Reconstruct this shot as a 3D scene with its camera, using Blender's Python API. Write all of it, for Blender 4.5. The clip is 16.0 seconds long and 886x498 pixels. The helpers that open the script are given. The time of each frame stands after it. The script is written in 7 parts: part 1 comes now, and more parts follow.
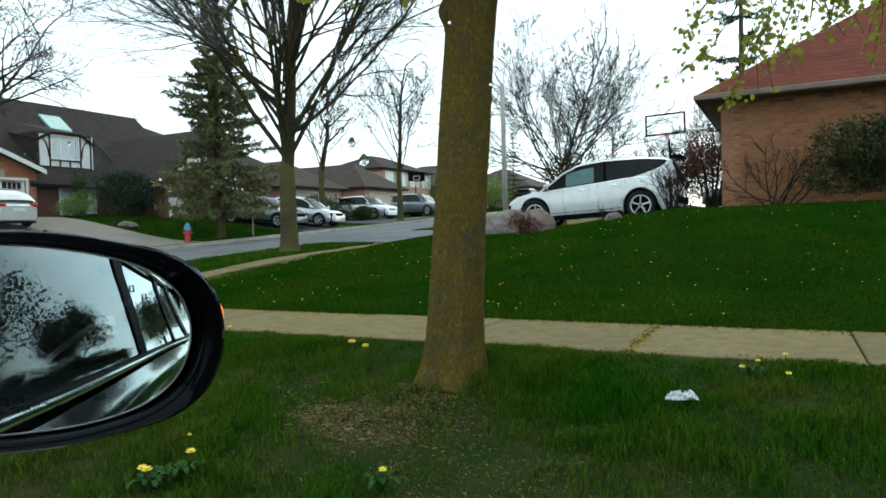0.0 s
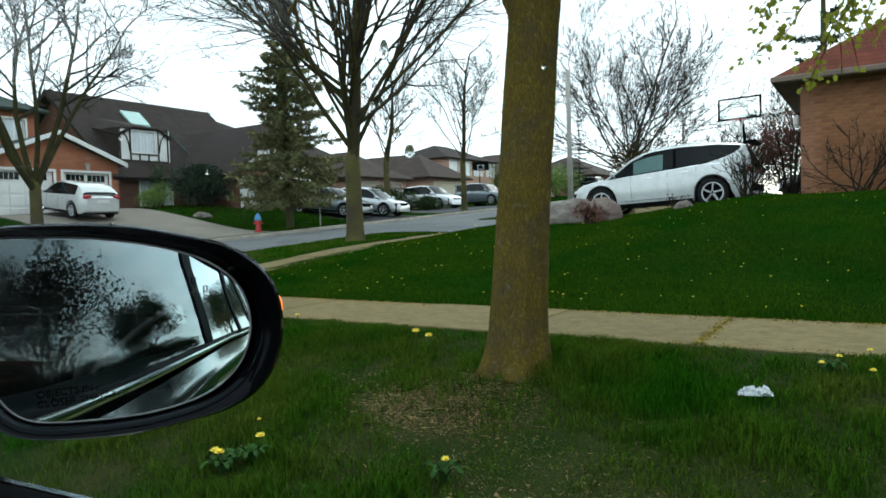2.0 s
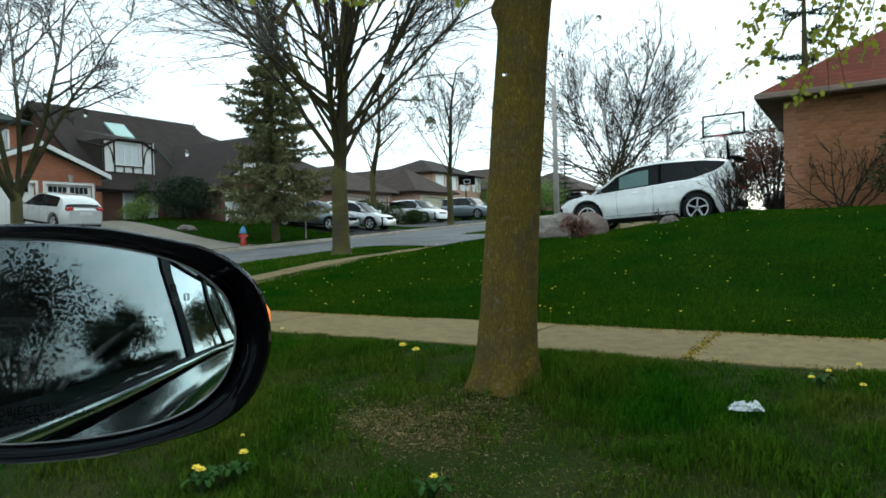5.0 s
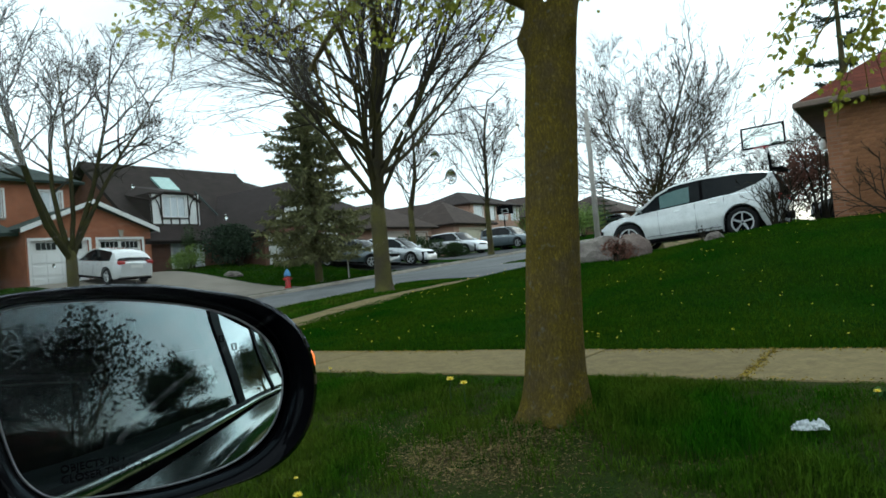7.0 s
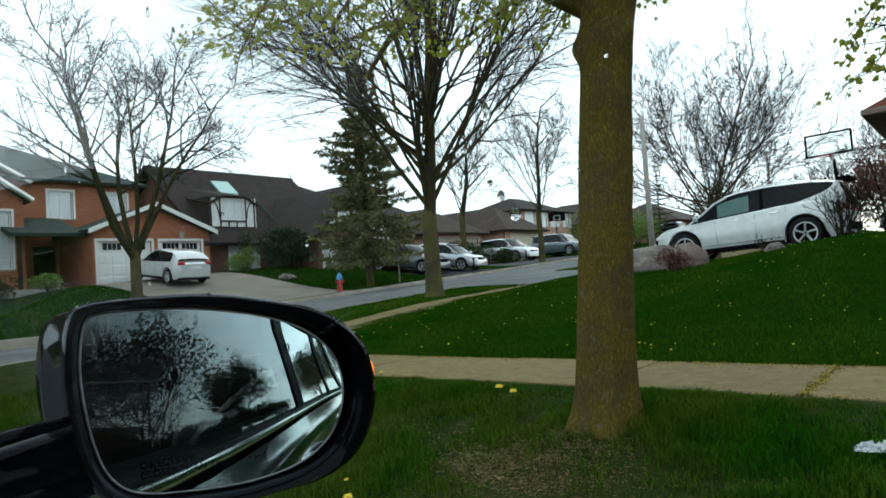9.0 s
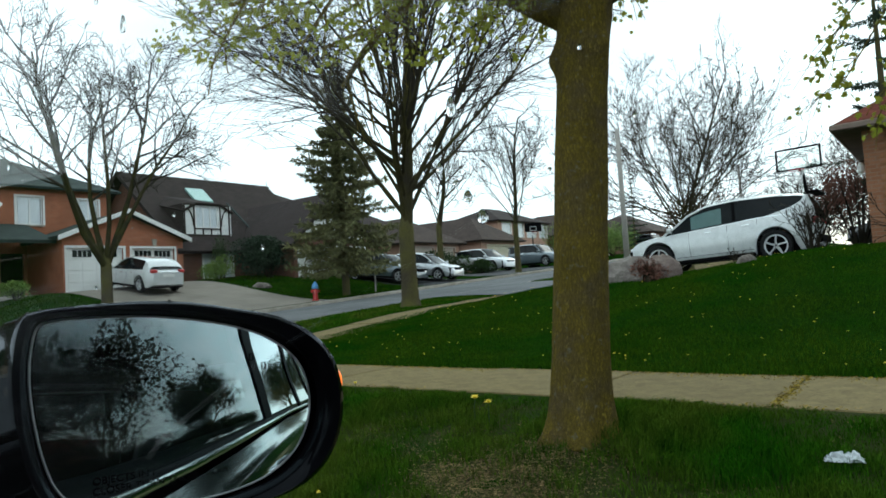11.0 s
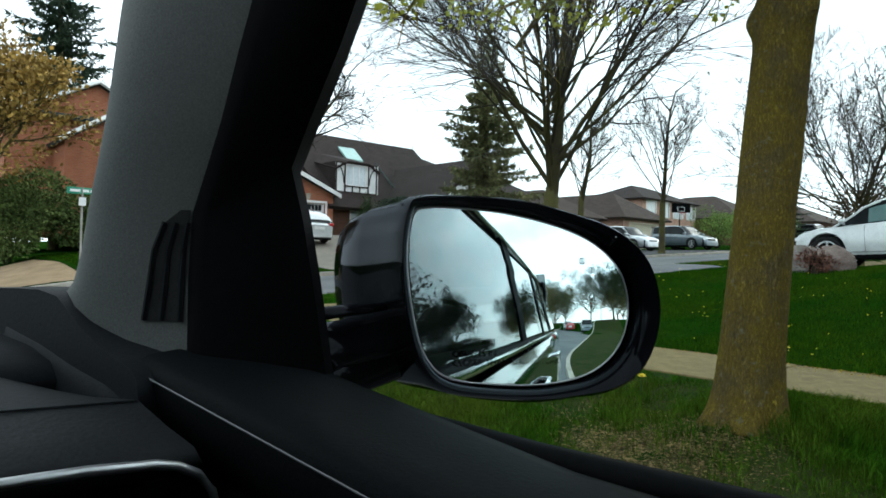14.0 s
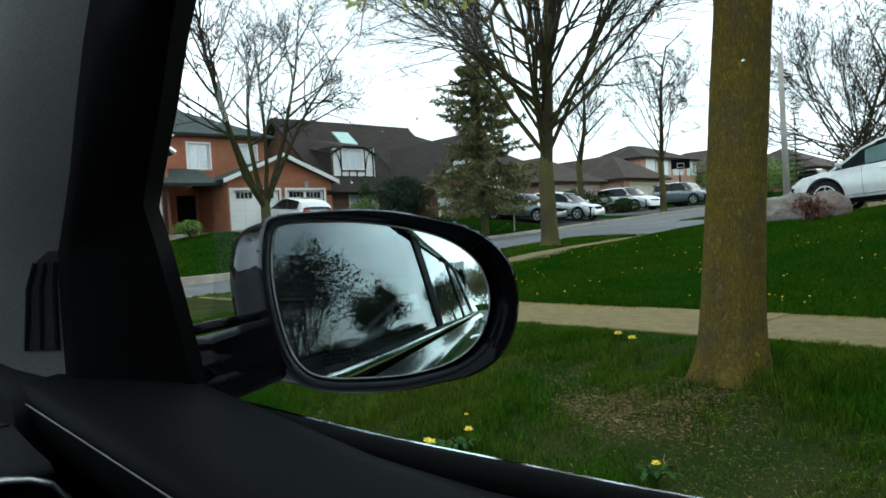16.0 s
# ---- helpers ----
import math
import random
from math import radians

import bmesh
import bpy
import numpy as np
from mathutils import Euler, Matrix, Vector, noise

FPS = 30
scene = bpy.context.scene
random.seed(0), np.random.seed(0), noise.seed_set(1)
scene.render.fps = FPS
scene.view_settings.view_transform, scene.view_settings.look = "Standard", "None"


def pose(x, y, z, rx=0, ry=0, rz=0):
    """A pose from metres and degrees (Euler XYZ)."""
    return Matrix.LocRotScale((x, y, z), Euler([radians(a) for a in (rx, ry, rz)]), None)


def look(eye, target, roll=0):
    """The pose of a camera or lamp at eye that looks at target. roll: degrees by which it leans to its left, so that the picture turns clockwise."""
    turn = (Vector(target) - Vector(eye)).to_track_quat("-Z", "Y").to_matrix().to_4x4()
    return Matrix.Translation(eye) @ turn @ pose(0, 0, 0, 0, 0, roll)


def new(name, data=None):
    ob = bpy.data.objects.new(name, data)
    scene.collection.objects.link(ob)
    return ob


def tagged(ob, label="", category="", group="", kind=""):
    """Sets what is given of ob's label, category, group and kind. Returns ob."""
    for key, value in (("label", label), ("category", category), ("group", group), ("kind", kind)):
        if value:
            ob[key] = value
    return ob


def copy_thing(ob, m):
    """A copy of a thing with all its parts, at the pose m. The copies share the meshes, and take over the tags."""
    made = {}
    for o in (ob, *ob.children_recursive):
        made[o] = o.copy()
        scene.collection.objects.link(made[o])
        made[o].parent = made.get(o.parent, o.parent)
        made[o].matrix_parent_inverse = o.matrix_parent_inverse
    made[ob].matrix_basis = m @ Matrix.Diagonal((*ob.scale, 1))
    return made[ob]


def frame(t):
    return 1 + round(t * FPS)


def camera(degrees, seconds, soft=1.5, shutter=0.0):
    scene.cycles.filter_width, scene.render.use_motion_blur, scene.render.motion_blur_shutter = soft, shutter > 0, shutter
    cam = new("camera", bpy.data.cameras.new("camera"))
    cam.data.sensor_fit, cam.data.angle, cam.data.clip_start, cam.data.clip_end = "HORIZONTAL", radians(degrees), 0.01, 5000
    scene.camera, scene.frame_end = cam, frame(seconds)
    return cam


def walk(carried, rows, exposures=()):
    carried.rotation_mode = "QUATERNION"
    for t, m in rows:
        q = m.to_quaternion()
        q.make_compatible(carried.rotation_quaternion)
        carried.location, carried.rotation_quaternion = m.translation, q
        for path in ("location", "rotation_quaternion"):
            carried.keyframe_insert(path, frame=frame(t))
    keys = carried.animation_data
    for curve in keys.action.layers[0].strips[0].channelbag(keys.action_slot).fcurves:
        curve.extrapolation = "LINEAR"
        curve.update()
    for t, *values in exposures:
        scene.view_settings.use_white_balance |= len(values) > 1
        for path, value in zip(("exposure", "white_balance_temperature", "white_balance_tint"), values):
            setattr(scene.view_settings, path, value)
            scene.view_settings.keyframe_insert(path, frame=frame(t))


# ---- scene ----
cam = camera(66.84, 16.0, 1.7)
PATH = [
    (0.0, pose(-0.040, 0.028, 1.347, 88.36, 1.69, 27.00)),
    (0.5, pose(-0.031, 0.024, 1.345, 87.93, 1.41, 29.87)),
    (1.0, pose(-0.057, 0.055, 1.343, 87.24, 1.74, 29.57)),
    (1.5, pose(-0.041, 0.047, 1.348, 87.23, 2.09, 32.12)),
    (2.0, pose(-0.042, 0.045, 1.349, 87.63, 1.90, 32.46)),
    (2.5, pose(-0.071, 0.071, 1.340, 86.82, 1.77, 30.90)),
    (3.0, pose(-0.068, 0.072, 1.335, 87.44, 1.62, 28.98)),
    (3.5, pose(-0.079, 0.082, 1.334, 87.39, 1.61, 30.58)),
    (4.0, pose(-0.079, 0.077, 1.335, 87.63, 1.20, 30.55)),
    (6.5, pose(-0.080, 0.076, 1.345, 91.03, 4.16, 33.91)),
    (7.0, pose(-0.069, 0.071, 1.345, 91.73, 5.14, 34.81)),
    (7.5, pose(-0.069, 0.065, 1.353, 91.83, 3.78, 37.23)),
    (8.0, pose(-0.071, 0.064, 1.355, 91.88, 3.58, 38.29)),
    (8.5, pose(-0.072, 0.062, 1.351, 91.68, 3.76, 40.11)),
    (9.0, pose(-0.060, 0.050, 1.355, 92.56, 4.06, 39.10)),
    (9.5, pose(-0.063, 0.060, 1.354, 93.02, 4.20, 37.99)),
    (12.0, pose(-0.067, 0.067, 1.353, 93.30, 3.67, 37.03)),
    (12.5, pose(-0.066, 0.058, 1.349, 92.51, 2.96, 37.62)),
    (13.0, pose(-0.138, 0.001, 1.323, 89.22, -2.34, 39.59)),
    (13.5, pose(-0.186, -0.071, 1.303, 90.98, -0.13, 46.54)),
    (14.0, pose(-0.192, -0.084, 1.297, 90.94, -1.29, 48.36)),
    (14.5, pose(-0.180, -0.079, 1.307, 92.26, -0.76, 47.74)),
    (15.0, pose(-0.136, -0.051, 1.313, 89.88, 0.85, 44.46)),
    (15.5, pose(-0.077, -0.028, 1.321, 89.50, 2.94, 46.78)),
    (16.0, pose(-0.045, -0.015, 1.324, 88.90, 3.52, 48.83)),
]
walk(cam, PATH, [(0.0, 0.53, 6000, 1.0), (4.0, 0.53, 6000, 1.0), (6.5, 0.25, 6000, 1.0), (12.5, 0.25, 6000, 1.0), (13.5, 0.5, 6000, 1.0), (16.0, 0.52, 6000, 1.0)])

# ---- light ----
world = bpy.data.worlds.new("overcast_sky")
scene.world = world
world.use_nodes = True
wn, wl = world.node_tree.nodes, world.node_tree.links
sky = wn.new("ShaderNodeTexSky")
sky.sky_type, sky.sun_disc = "NISHITA", False
sky.sun_elevation, sky.sun_rotation = radians(12), radians(20)
wcoord, wmap, cloud, cramp, wmix = (wn.new("ShaderNode" + k) for k in ("TexCoord", "Mapping", "TexNoise", "ValToRGB", "MixRGB"))
wmap.inputs["Scale"].default_value = (1.0, 1.0, 2.6)
cloud.inputs["Scale"].default_value, cloud.inputs["Detail"].default_value = 2.2, 6
cramp.color_ramp.elements[0].position, cramp.color_ramp.elements[1].position = 0.36, 0.62
cramp.color_ramp.elements[0].color, cramp.color_ramp.elements[1].color = (0.62, 0.62, 0.62, 1), (1, 1, 1, 1)
wmix.inputs[2].default_value = (13.6, 14.4, 14.9, 1)
wl.new(wcoord.outputs["Generated"], wmap.inputs["Vector"])
wl.new(wmap.outputs[0], cloud.inputs["Vector"])
wl.new(cloud.outputs["Fac"], cramp.inputs[0])
wl.new(cramp.outputs[0], wmix.inputs[0])
wl.new(sky.outputs[0], wmix.inputs[1])
wl.new(wmix.outputs[0], wn["Background"].inputs["Color"])
wn["Background"].inputs["Strength"].default_value = 0.105
sun = new("sun", bpy.data.lights.new("sun", "SUN"))
sun.data.energy, sun.data.angle, sun.data.color = 0.5, radians(25), (1.0, 0.93, 0.84)
sun.matrix_world = look((0, 60, 30), (0, 0, 0))
scene.view_settings.exposure = 0.0

# ---- materials ----


def mat(name, base, rough=0.8, second=None, scale=6.0, fine=60.0, bump=0.3, metal=0.0, coat=0.0, spread=0.25, island=False, dist=0.01, spec=0.15, stretch=1.0):
    """A surface with broad stains and fine grain, in metres of the object's own space."""
    m = bpy.data.materials.new(name)
    m.use_nodes = True
    n, l = m.node_tree.nodes, m.node_tree.links
    p = n["Principled BSDF"]
    second = second or tuple(c * (1 - spread) for c in base)
    tc, na, nb, mx, my = (n.new("ShaderNode" + k) for k in ("TexCoord", "TexNoise", "TexNoise", "MixRGB", "MixRGB"))
    na.inputs["Scale"].default_value, na.inputs["Detail"].default_value = scale, 5
    nb.inputs["Scale"].default_value, nb.inputs["Detail"].default_value = fine, 3
    for t in (na, nb):
        if stretch != 1.0:
            mp = n.new("ShaderNodeMapping")
            mp.inputs["Scale"].default_value = (1, 1, stretch)
            l.new(tc.outputs["Object"], mp.inputs["Vector"])
            l.new(mp.outputs[0], t.inputs["Vector"])
        else:
            l.new(tc.outputs["Object"], t.inputs["Vector"])
    ra = n.new("ShaderNodeValToRGB")
    ra.color_ramp.elements[0].position, ra.color_ramp.elements[1].position = 0.35, 0.65
    l.new(na.outputs["Fac"], ra.inputs[0])
    l.new(ra.outputs[0], mx.inputs[0])
    mx.inputs[1].default_value, mx.inputs[2].default_value = (*base, 1), (*second, 1)
    my.blend_type, my.inputs[0].default_value = "OVERLAY", 0.45
    l.new(mx.outputs[0], my.inputs[1])
    l.new(nb.outputs["Fac"], my.inputs[2])
    out = my.outputs[0]
    if island:
        geo, hsv, mr = n.new("ShaderNodeNewGeometry"), n.new("ShaderNodeHueSaturation"), n.new("ShaderNodeMapRange")
        mr.inputs["To Min"].default_value, mr.inputs["To Max"].default_value = 0.55, 1.45
        l.new(geo.outputs["Random Per Island"], mr.inputs["Value"])
        l.new(mr.outputs[0], hsv.inputs["Value"])
        l.new(out, hsv.inputs["Color"])
        out = hsv.outputs[0]
    l.new(out, p.inputs["Base Color"])
    p.inputs["Roughness"].default_value, p.inputs["Metallic"].default_value = rough, metal
    p.inputs["Specular IOR Level"].default_value = spec
    p.inputs["Coat Weight"].default_value, p.inputs["Coat Roughness"].default_value = coat, 0.03
    if bump:
        b = n.new("ShaderNodeBump")
        b.inputs["Strength"].default_value, b.inputs["Distance"].default_value = bump, dist
        l.new(nb.outputs["Fac"], b.inputs["Height"])
        l.new(b.outputs[0], p.inputs["Normal"])
    return m


def piece_mat(name, base, rough=0.85, spread=0.35, fine=40.0):
    """As mat(), with each object a shade of its own."""
    m = mat(name, base, rough, fine=fine, bump=0.35)
    n, l = m.node_tree.nodes, m.node_tree.links
    p = n["Principled BSDF"]
    src = p.inputs["Base Color"].links[0].from_socket
    oi, hsv, mr = n.new("ShaderNodeObjectInfo"), n.new("ShaderNodeHueSaturation"), n.new("ShaderNodeMapRange")
    mr.inputs["To Min"].default_value, mr.inputs["To Max"].default_value = 1 - spread, 1 + spread
    l.new(oi.outputs["Random"], mr.inputs["Value"])
    l.new(mr.outputs[0], hsv.inputs["Value"])
    l.new(src, hsv.inputs["Color"])
    l.new(hsv.outputs[0], p.inputs["Base Color"])
    return m


def brick_mat(name, one, two, mortar):
    """Brickwork of 215 x 65 mm bricks, laid by the face's larger directions."""
    m = bpy.data.materials.new(name)
    m.use_nodes = True
    n, l = m.node_tree.nodes, m.node_tree.links
    p = n["Principled BSDF"]
    tc, sep, add, com, br, no, mx, bp = (n.new("ShaderNode" + k) for k in ("TexCoord", "SeparateXYZ", "Math", "CombineXYZ", "TexBrick", "TexNoise", "MixRGB", "Bump"))
    l.new(tc.outputs["Object"], sep.inputs[0])
    l.new(sep.outputs[0], add.inputs[0])
    l.new(sep.outputs[1], add.inputs[1])
    l.new(add.outputs[0], com.inputs[0])
    l.new(sep.outputs[2], com.inputs[1])
    l.new(com.outputs[0], br.inputs["Vector"])
    br.inputs["Scale"].default_value = 1.0
    br.inputs["Brick Width"].default_value, br.inputs["Row Height"].default_value, br.inputs["Mortar Size"].default_value = 0.225, 0.075, 0.008
    br.inputs["Color1"].default_value, br.inputs["Color2"].default_value, br.inputs["Mortar"].default_value = (*one, 1), (*two, 1), (*mortar, 1)
    no.inputs["Scale"].default_value, no.inputs["Detail"].default_value = 1.3, 5
    l.new(tc.outputs["Object"], no.inputs["Vector"])
    mx.blend_type, mx.inputs[0].default_value = "OVERLAY", 0.35
    l.new(br.outputs["Color"], mx.inputs[1])
    l.new(no.outputs["Fac"], mx.inputs[2])
    l.new(mx.outputs[0], p.inputs["Base Color"])
    bp.inputs["Strength"].default_value, bp.inputs["Distance"].default_value, bp.invert = 0.6, 0.008, True
    l.new(br.outputs["Fac"], bp.inputs["Height"])
    l.new(bp.outputs[0], p.inputs["Normal"])
    p.inputs["Roughness"].default_value, p.inputs["Specular IOR Level"].default_value = 0.9, 0.15
    return m


def shingle_mat(name, one, two):
    m = brick_mat(name, one, two, tuple(c * 0.4 for c in one))
    for node in m.node_tree.nodes:
        if node.type == "TEX_BRICK":
            node.inputs["Brick Width"].default_value, node.inputs["Row Height"].default_value, node.inputs["Mortar Size"].default_value = 0.3, 0.11, 0.006
    return m


def pane_mat(name, tint=(1, 1, 1), least=0.02, power=2.7):
    """A thin clear pane: clear straight through, mirror-like towards grazing."""
    m = bpy.data.materials.new(name)
    m.use_nodes = True
    n, l = m.node_tree.nodes, m.node_tree.links
    clear, gloss, lw, pw, fr, mix = (n.new("ShaderNode" + k) for k in ("BsdfTransparent", "BsdfGlossy", "LayerWeight", "Math", "Math", "MixShader"))
    clear.inputs[0].default_value = (*tint, 1)
    gloss.inputs["Roughness"].default_value = 0.0
    lw.inputs["Blend"].default_value = 0.5
    pw.operation, pw.inputs[1].default_value = "POWER", power
    fr.operation, fr.inputs[1].default_value, fr.inputs[2].default_value = "MULTIPLY_ADD", 0.92 - least, least
    l.new(lw.outputs["Facing"], pw.inputs[0])
    l.new(pw.outputs[0], fr.inputs[0])
    l.new(fr.outputs[0], mix.inputs[0])
    l.new(clear.outputs[0], mix.inputs[1])
    l.new(gloss.outputs[0], mix.inputs[2])
    l.new(mix.outputs[0], n["Material Output"].inputs["Surface"])
    return m


def plain(name, base, rough, metal=0.0, coat=0.0, emit=0.0, spec=0.5):
    m = mat(name, base, rough, spread=0.12, bump=0.0, metal=metal, coat=coat, spec=spec)
    if emit:
        p = m.node_tree.nodes["Principled BSDF"]
        p.inputs["Emission Color"].default_value, p.inputs["Emission Strength"].default_value = (*base, 1), emit
    return m


M_LAWN = mat("lawn_soil", (0.011, 0.036, 0.003), 0.95, (0.008, 0.024, 0.003), 0.7, 45, 0.8, dist=0.03, spec=0.0)
M_VERGE = mat("worn_verge", (0.018, 0.034, 0.007), 0.95, (0.04, 0.042, 0.015), 2.6, 70, 1.0, dist=0.03, spec=0.02)
M_BLADE = mat("grass_blades", (0.017, 0.07, 0.003), 0.9, (0.06, 0.088, 0.01), 1.2, 30, 0, island=True, spec=0.0)
M_LAWNBLADE = mat("mown_blades", (0.011, 0.05, 0.0025), 0.95, (0.034, 0.066, 0.004), 0.9, 14, 0, island=True, spec=0.0)
M_DRY = mat("dry_litter", (0.22, 0.165, 0.07), 0.9, (0.1, 0.07, 0.03), 8, 40, 0, island=True, spec=0.05)
M_CHIP = mat("dark_mulch", (0.06, 0.043, 0.022), 0.9, (0.26, 0.185, 0.085), 8, 40, 0, island=True, spec=0.05)
M_ASPHALT = mat("asphalt", (0.135, 0.14, 0.142), 0.85, (0.09, 0.094, 0.097), 0.6, 90, 0.4)
M_ASPHALT_DARK = mat("new_asphalt", (0.05, 0.052, 0.055), 0.85, None, 0.6, 90, 0.4)
M_CONC = piece_mat("concrete_walk", (0.16, 0.124, 0.054), 0.9, 0.1)
M_ROSETTE = mat("dandelion_leaf", (0.035, 0.085, 0.018), 0.7, (0.022, 0.055, 0.012), 12, 60, 0.1, spec=0.05)
M_SAND = mat("sandy_drive", (0.3, 0.215, 0.13), 0.95, (0.22, 0.155, 0.09), 1.5, 60, 0.5)
M_KERB = mat("kerb_concrete", (0.4, 0.37, 0.32), 0.9, (0.28, 0.25, 0.2), 2.5, 60, 0.4)
M_DRIVE = mat("pale_driveway", (0.215, 0.193, 0.16), 0.9, (0.165, 0.148, 0.122), 0.8, 50, 0.4)


def bark_mat(name, wood, moss, crack):
    """Furrowed bark: mossy patches over grey-brown plates, dark cracks running up."""
    m = bpy.data.materials.new(name)
    m.use_nodes = True
    n, l = m.node_tree.nodes, m.node_tree.links
    p = n["Principled BSDF"]
    tc, tall, patch, grain, plates, r1, r2, m1, m2, m3, bp = (n.new("ShaderNode" + k) for k in ("TexCoord", "Mapping", "TexNoise", "TexNoise", "TexVoronoi", "ValToRGB", "ValToRGB", "MixRGB", "MixRGB", "MixRGB", "Bump"))
    tall.inputs["Scale"].default_value = (1, 1, 0.36)
    patch.inputs["Scale"].default_value, patch.inputs["Detail"].default_value = 5.0, 10
    patch.inputs["Roughness"].default_value = 0.65
    grain.inputs["Scale"].default_value, grain.inputs["Detail"].default_value = 85, 6
    plates.feature, plates.inputs["Scale"].default_value = "DISTANCE_TO_EDGE", 62
    l.new(tc.outputs["Object"], tall.inputs["Vector"])
    l.new(tc.outputs["Object"], patch.inputs["Vector"])
    wob = n.new("ShaderNodeMixRGB")
    wob.blend_type, wob.inputs[0].default_value = "ADD", 0.06
    l.new(tall.outputs[0], wob.inputs[1])
    l.new(grain.outputs["Color"], wob.inputs[2])
    l.new(tall.outputs[0], grain.inputs["Vector"])
    l.new(wob.outputs[0], plates.inputs["Vector"])
    r1.color_ramp.elements[0].position, r1.color_ramp.elements[1].position = 0.33, 0.55
    r2.color_ramp.elements[0].position, r2.color_ramp.elements[1].position = 0.0, 0.3
    r2.color_ramp.elements[0].color = (0.3, 0.3, 0.3, 1)
    l.new(patch.outputs["Fac"], r1.inputs[0])
    l.new(plates.outputs["Distance"], r2.inputs[0])
    m1.inputs[1].default_value, m1.inputs[2].default_value = (*wood, 1), (*moss, 1)
    l.new(r1.outputs[0], m1.inputs[0])
    m2.blend_type, m2.inputs[0].default_value = "OVERLAY", 0.75
    l.new(m1.outputs[0], m2.inputs[1])
    l.new(grain.outputs["Fac"], m2.inputs[2])
    m3.inputs[1].default_value = (*crack, 1)
    l.new(r2.outputs[0], m3.inputs[0])
    l.new(m2.outputs[0], m3.inputs[2])
    fleck, r3, m4 = n.new("ShaderNodeTexNoise"), n.new("ShaderNodeValToRGB"), n.new("ShaderNodeMixRGB")
    fleck.inputs["Scale"].default_value, fleck.inputs["Detail"].default_value = 26, 4
    l.new(tc.outputs["Object"], fleck.inputs["Vector"])
    r3.color_ramp.elements[0].position, r3.color_ramp.elements[1].position = 0.62, 0.72
    r3.color_ramp.elements[1].color = (0.6, 0.6, 0.6, 1)
    l.new(fleck.outputs["Fac"], r3.inputs[0])
    l.new(r3.outputs[0], m4.inputs[0])
    l.new(m3.outputs[0], m4.inputs[1])
    m4.inputs[2].default_value = (0.2, 0.19, 0.15, 1)
    l.new(m4.outputs[0], p.inputs["Base Color"])
    bp.inputs["Strength"].default_value, bp.inputs["Distance"].default_value = 1.0, 0.014
    l.new(r2.outputs[0], bp.inputs["Height"])
    l.new(bp.outputs[0], p.inputs["Normal"])
    p.inputs["Roughness"].default_value, p.inputs["Specular IOR Level"].default_value = 0.95, 0.05
    return m


M_BARK = bark_mat("mossy_bark", (0.14, 0.106, 0.056), (0.225, 0.165, 0.026), (0.07, 0.052, 0.023))
M_BARK2 = mat("green_grey_bark", (0.058, 0.048, 0.031), 0.95, (0.088, 0.08, 0.024), 1.6, 30, 0.9, dist=0.03)
M_TWIG = mat("bare_twigs", (0.022, 0.018, 0.013), 0.9, (0.034, 0.028, 0.018), 3, 30, 0)
M_LEAF = mat("young_maple_leaf", (0.22, 0.22, 0.025), 0.55, (0.11, 0.14, 0.02), 3, 30, 0, island=True)
_n, _l = M_LEAF.node_tree.nodes, M_LEAF.node_tree.links
_tr, _mx = _n.new("ShaderNodeBsdfTranslucent"), _n.new("ShaderNodeMixShader")
_tr.inputs[0].default_value, _mx.inputs[0].default_value = (0.3, 0.32, 0.035, 1), 0.5
_l.new(_n["Principled BSDF"].outputs[0], _mx.inputs[1])
_l.new(_tr.outputs[0], _mx.inputs[2])
_l.new(_mx.outputs[0], _n["Material Output"].inputs["Surface"])
M_SPRUCE = mat("spruce_needles", (0.17, 0.165, 0.07), 0.8, (0.1, 0.105, 0.045), 1.0, 20, 0, island=True)
M_LIMB = mat("limb_bark", (0.03, 0.025, 0.016), 0.95, (0.05, 0.045, 0.016), 1.8, 30, 0.6, dist=0.02, spec=0.05)
M_GREYTWIG = mat("grey_brown_twigs", (0.03, 0.025, 0.018), 0.9, (0.045, 0.037, 0.026), 3, 30, 0)
M_PINE = mat("dark_pine", (0.035, 0.055, 0.03), 0.85, (0.02, 0.035, 0.02), 1.0, 20, 0, island=True)
M_BUSH = mat("bush_leaf", (0.035, 0.065, 0.018), 0.75, (0.025, 0.045, 0.014), 1.5, 20, 0, island=True)
M_JUNIPER = mat("juniper_spray", (0.06, 0.066, 0.022), 0.85, (0.03, 0.036, 0.013), 1.5, 20, 0, island=True)
M_OCHRE = mat("ochre_leaf", (0.32, 0.2, 0.05), 0.75, (0.22, 0.15, 0.04), 1.5, 20, 0, island=True)
M_LIME = mat("spring_leaf", (0.17, 0.24, 0.05), 0.75, (0.09, 0.15, 0.035), 1.5, 20, 0, island=True)
M_REDLEAF = mat("maroon_leaf", (0.15, 0.06, 0.042), 0.8, (0.1, 0.05, 0.035), 2, 20, 0, island=True)
M_THICKET = mat("brown_thicket", (0.11, 0.075, 0.055), 0.85, (0.08, 0.055, 0.04), 1.5, 20, 0, island=True)
M_OLIVE = mat("olive_leaf", (0.11, 0.1, 0.035), 0.8, (0.07, 0.065, 0.025), 1.5, 20, 0, island=True)
M_HEDGE = mat("hedge_leaf", (0.13, 0.17, 0.05), 0.8, (0.07, 0.105, 0.03), 1.5, 20, 0, island=True)
M_DUSKLEAF = mat("dark_leaf", (0.03, 0.045, 0.02), 0.8, (0.018, 0.028, 0.012), 1.5, 20, 0, island=True)
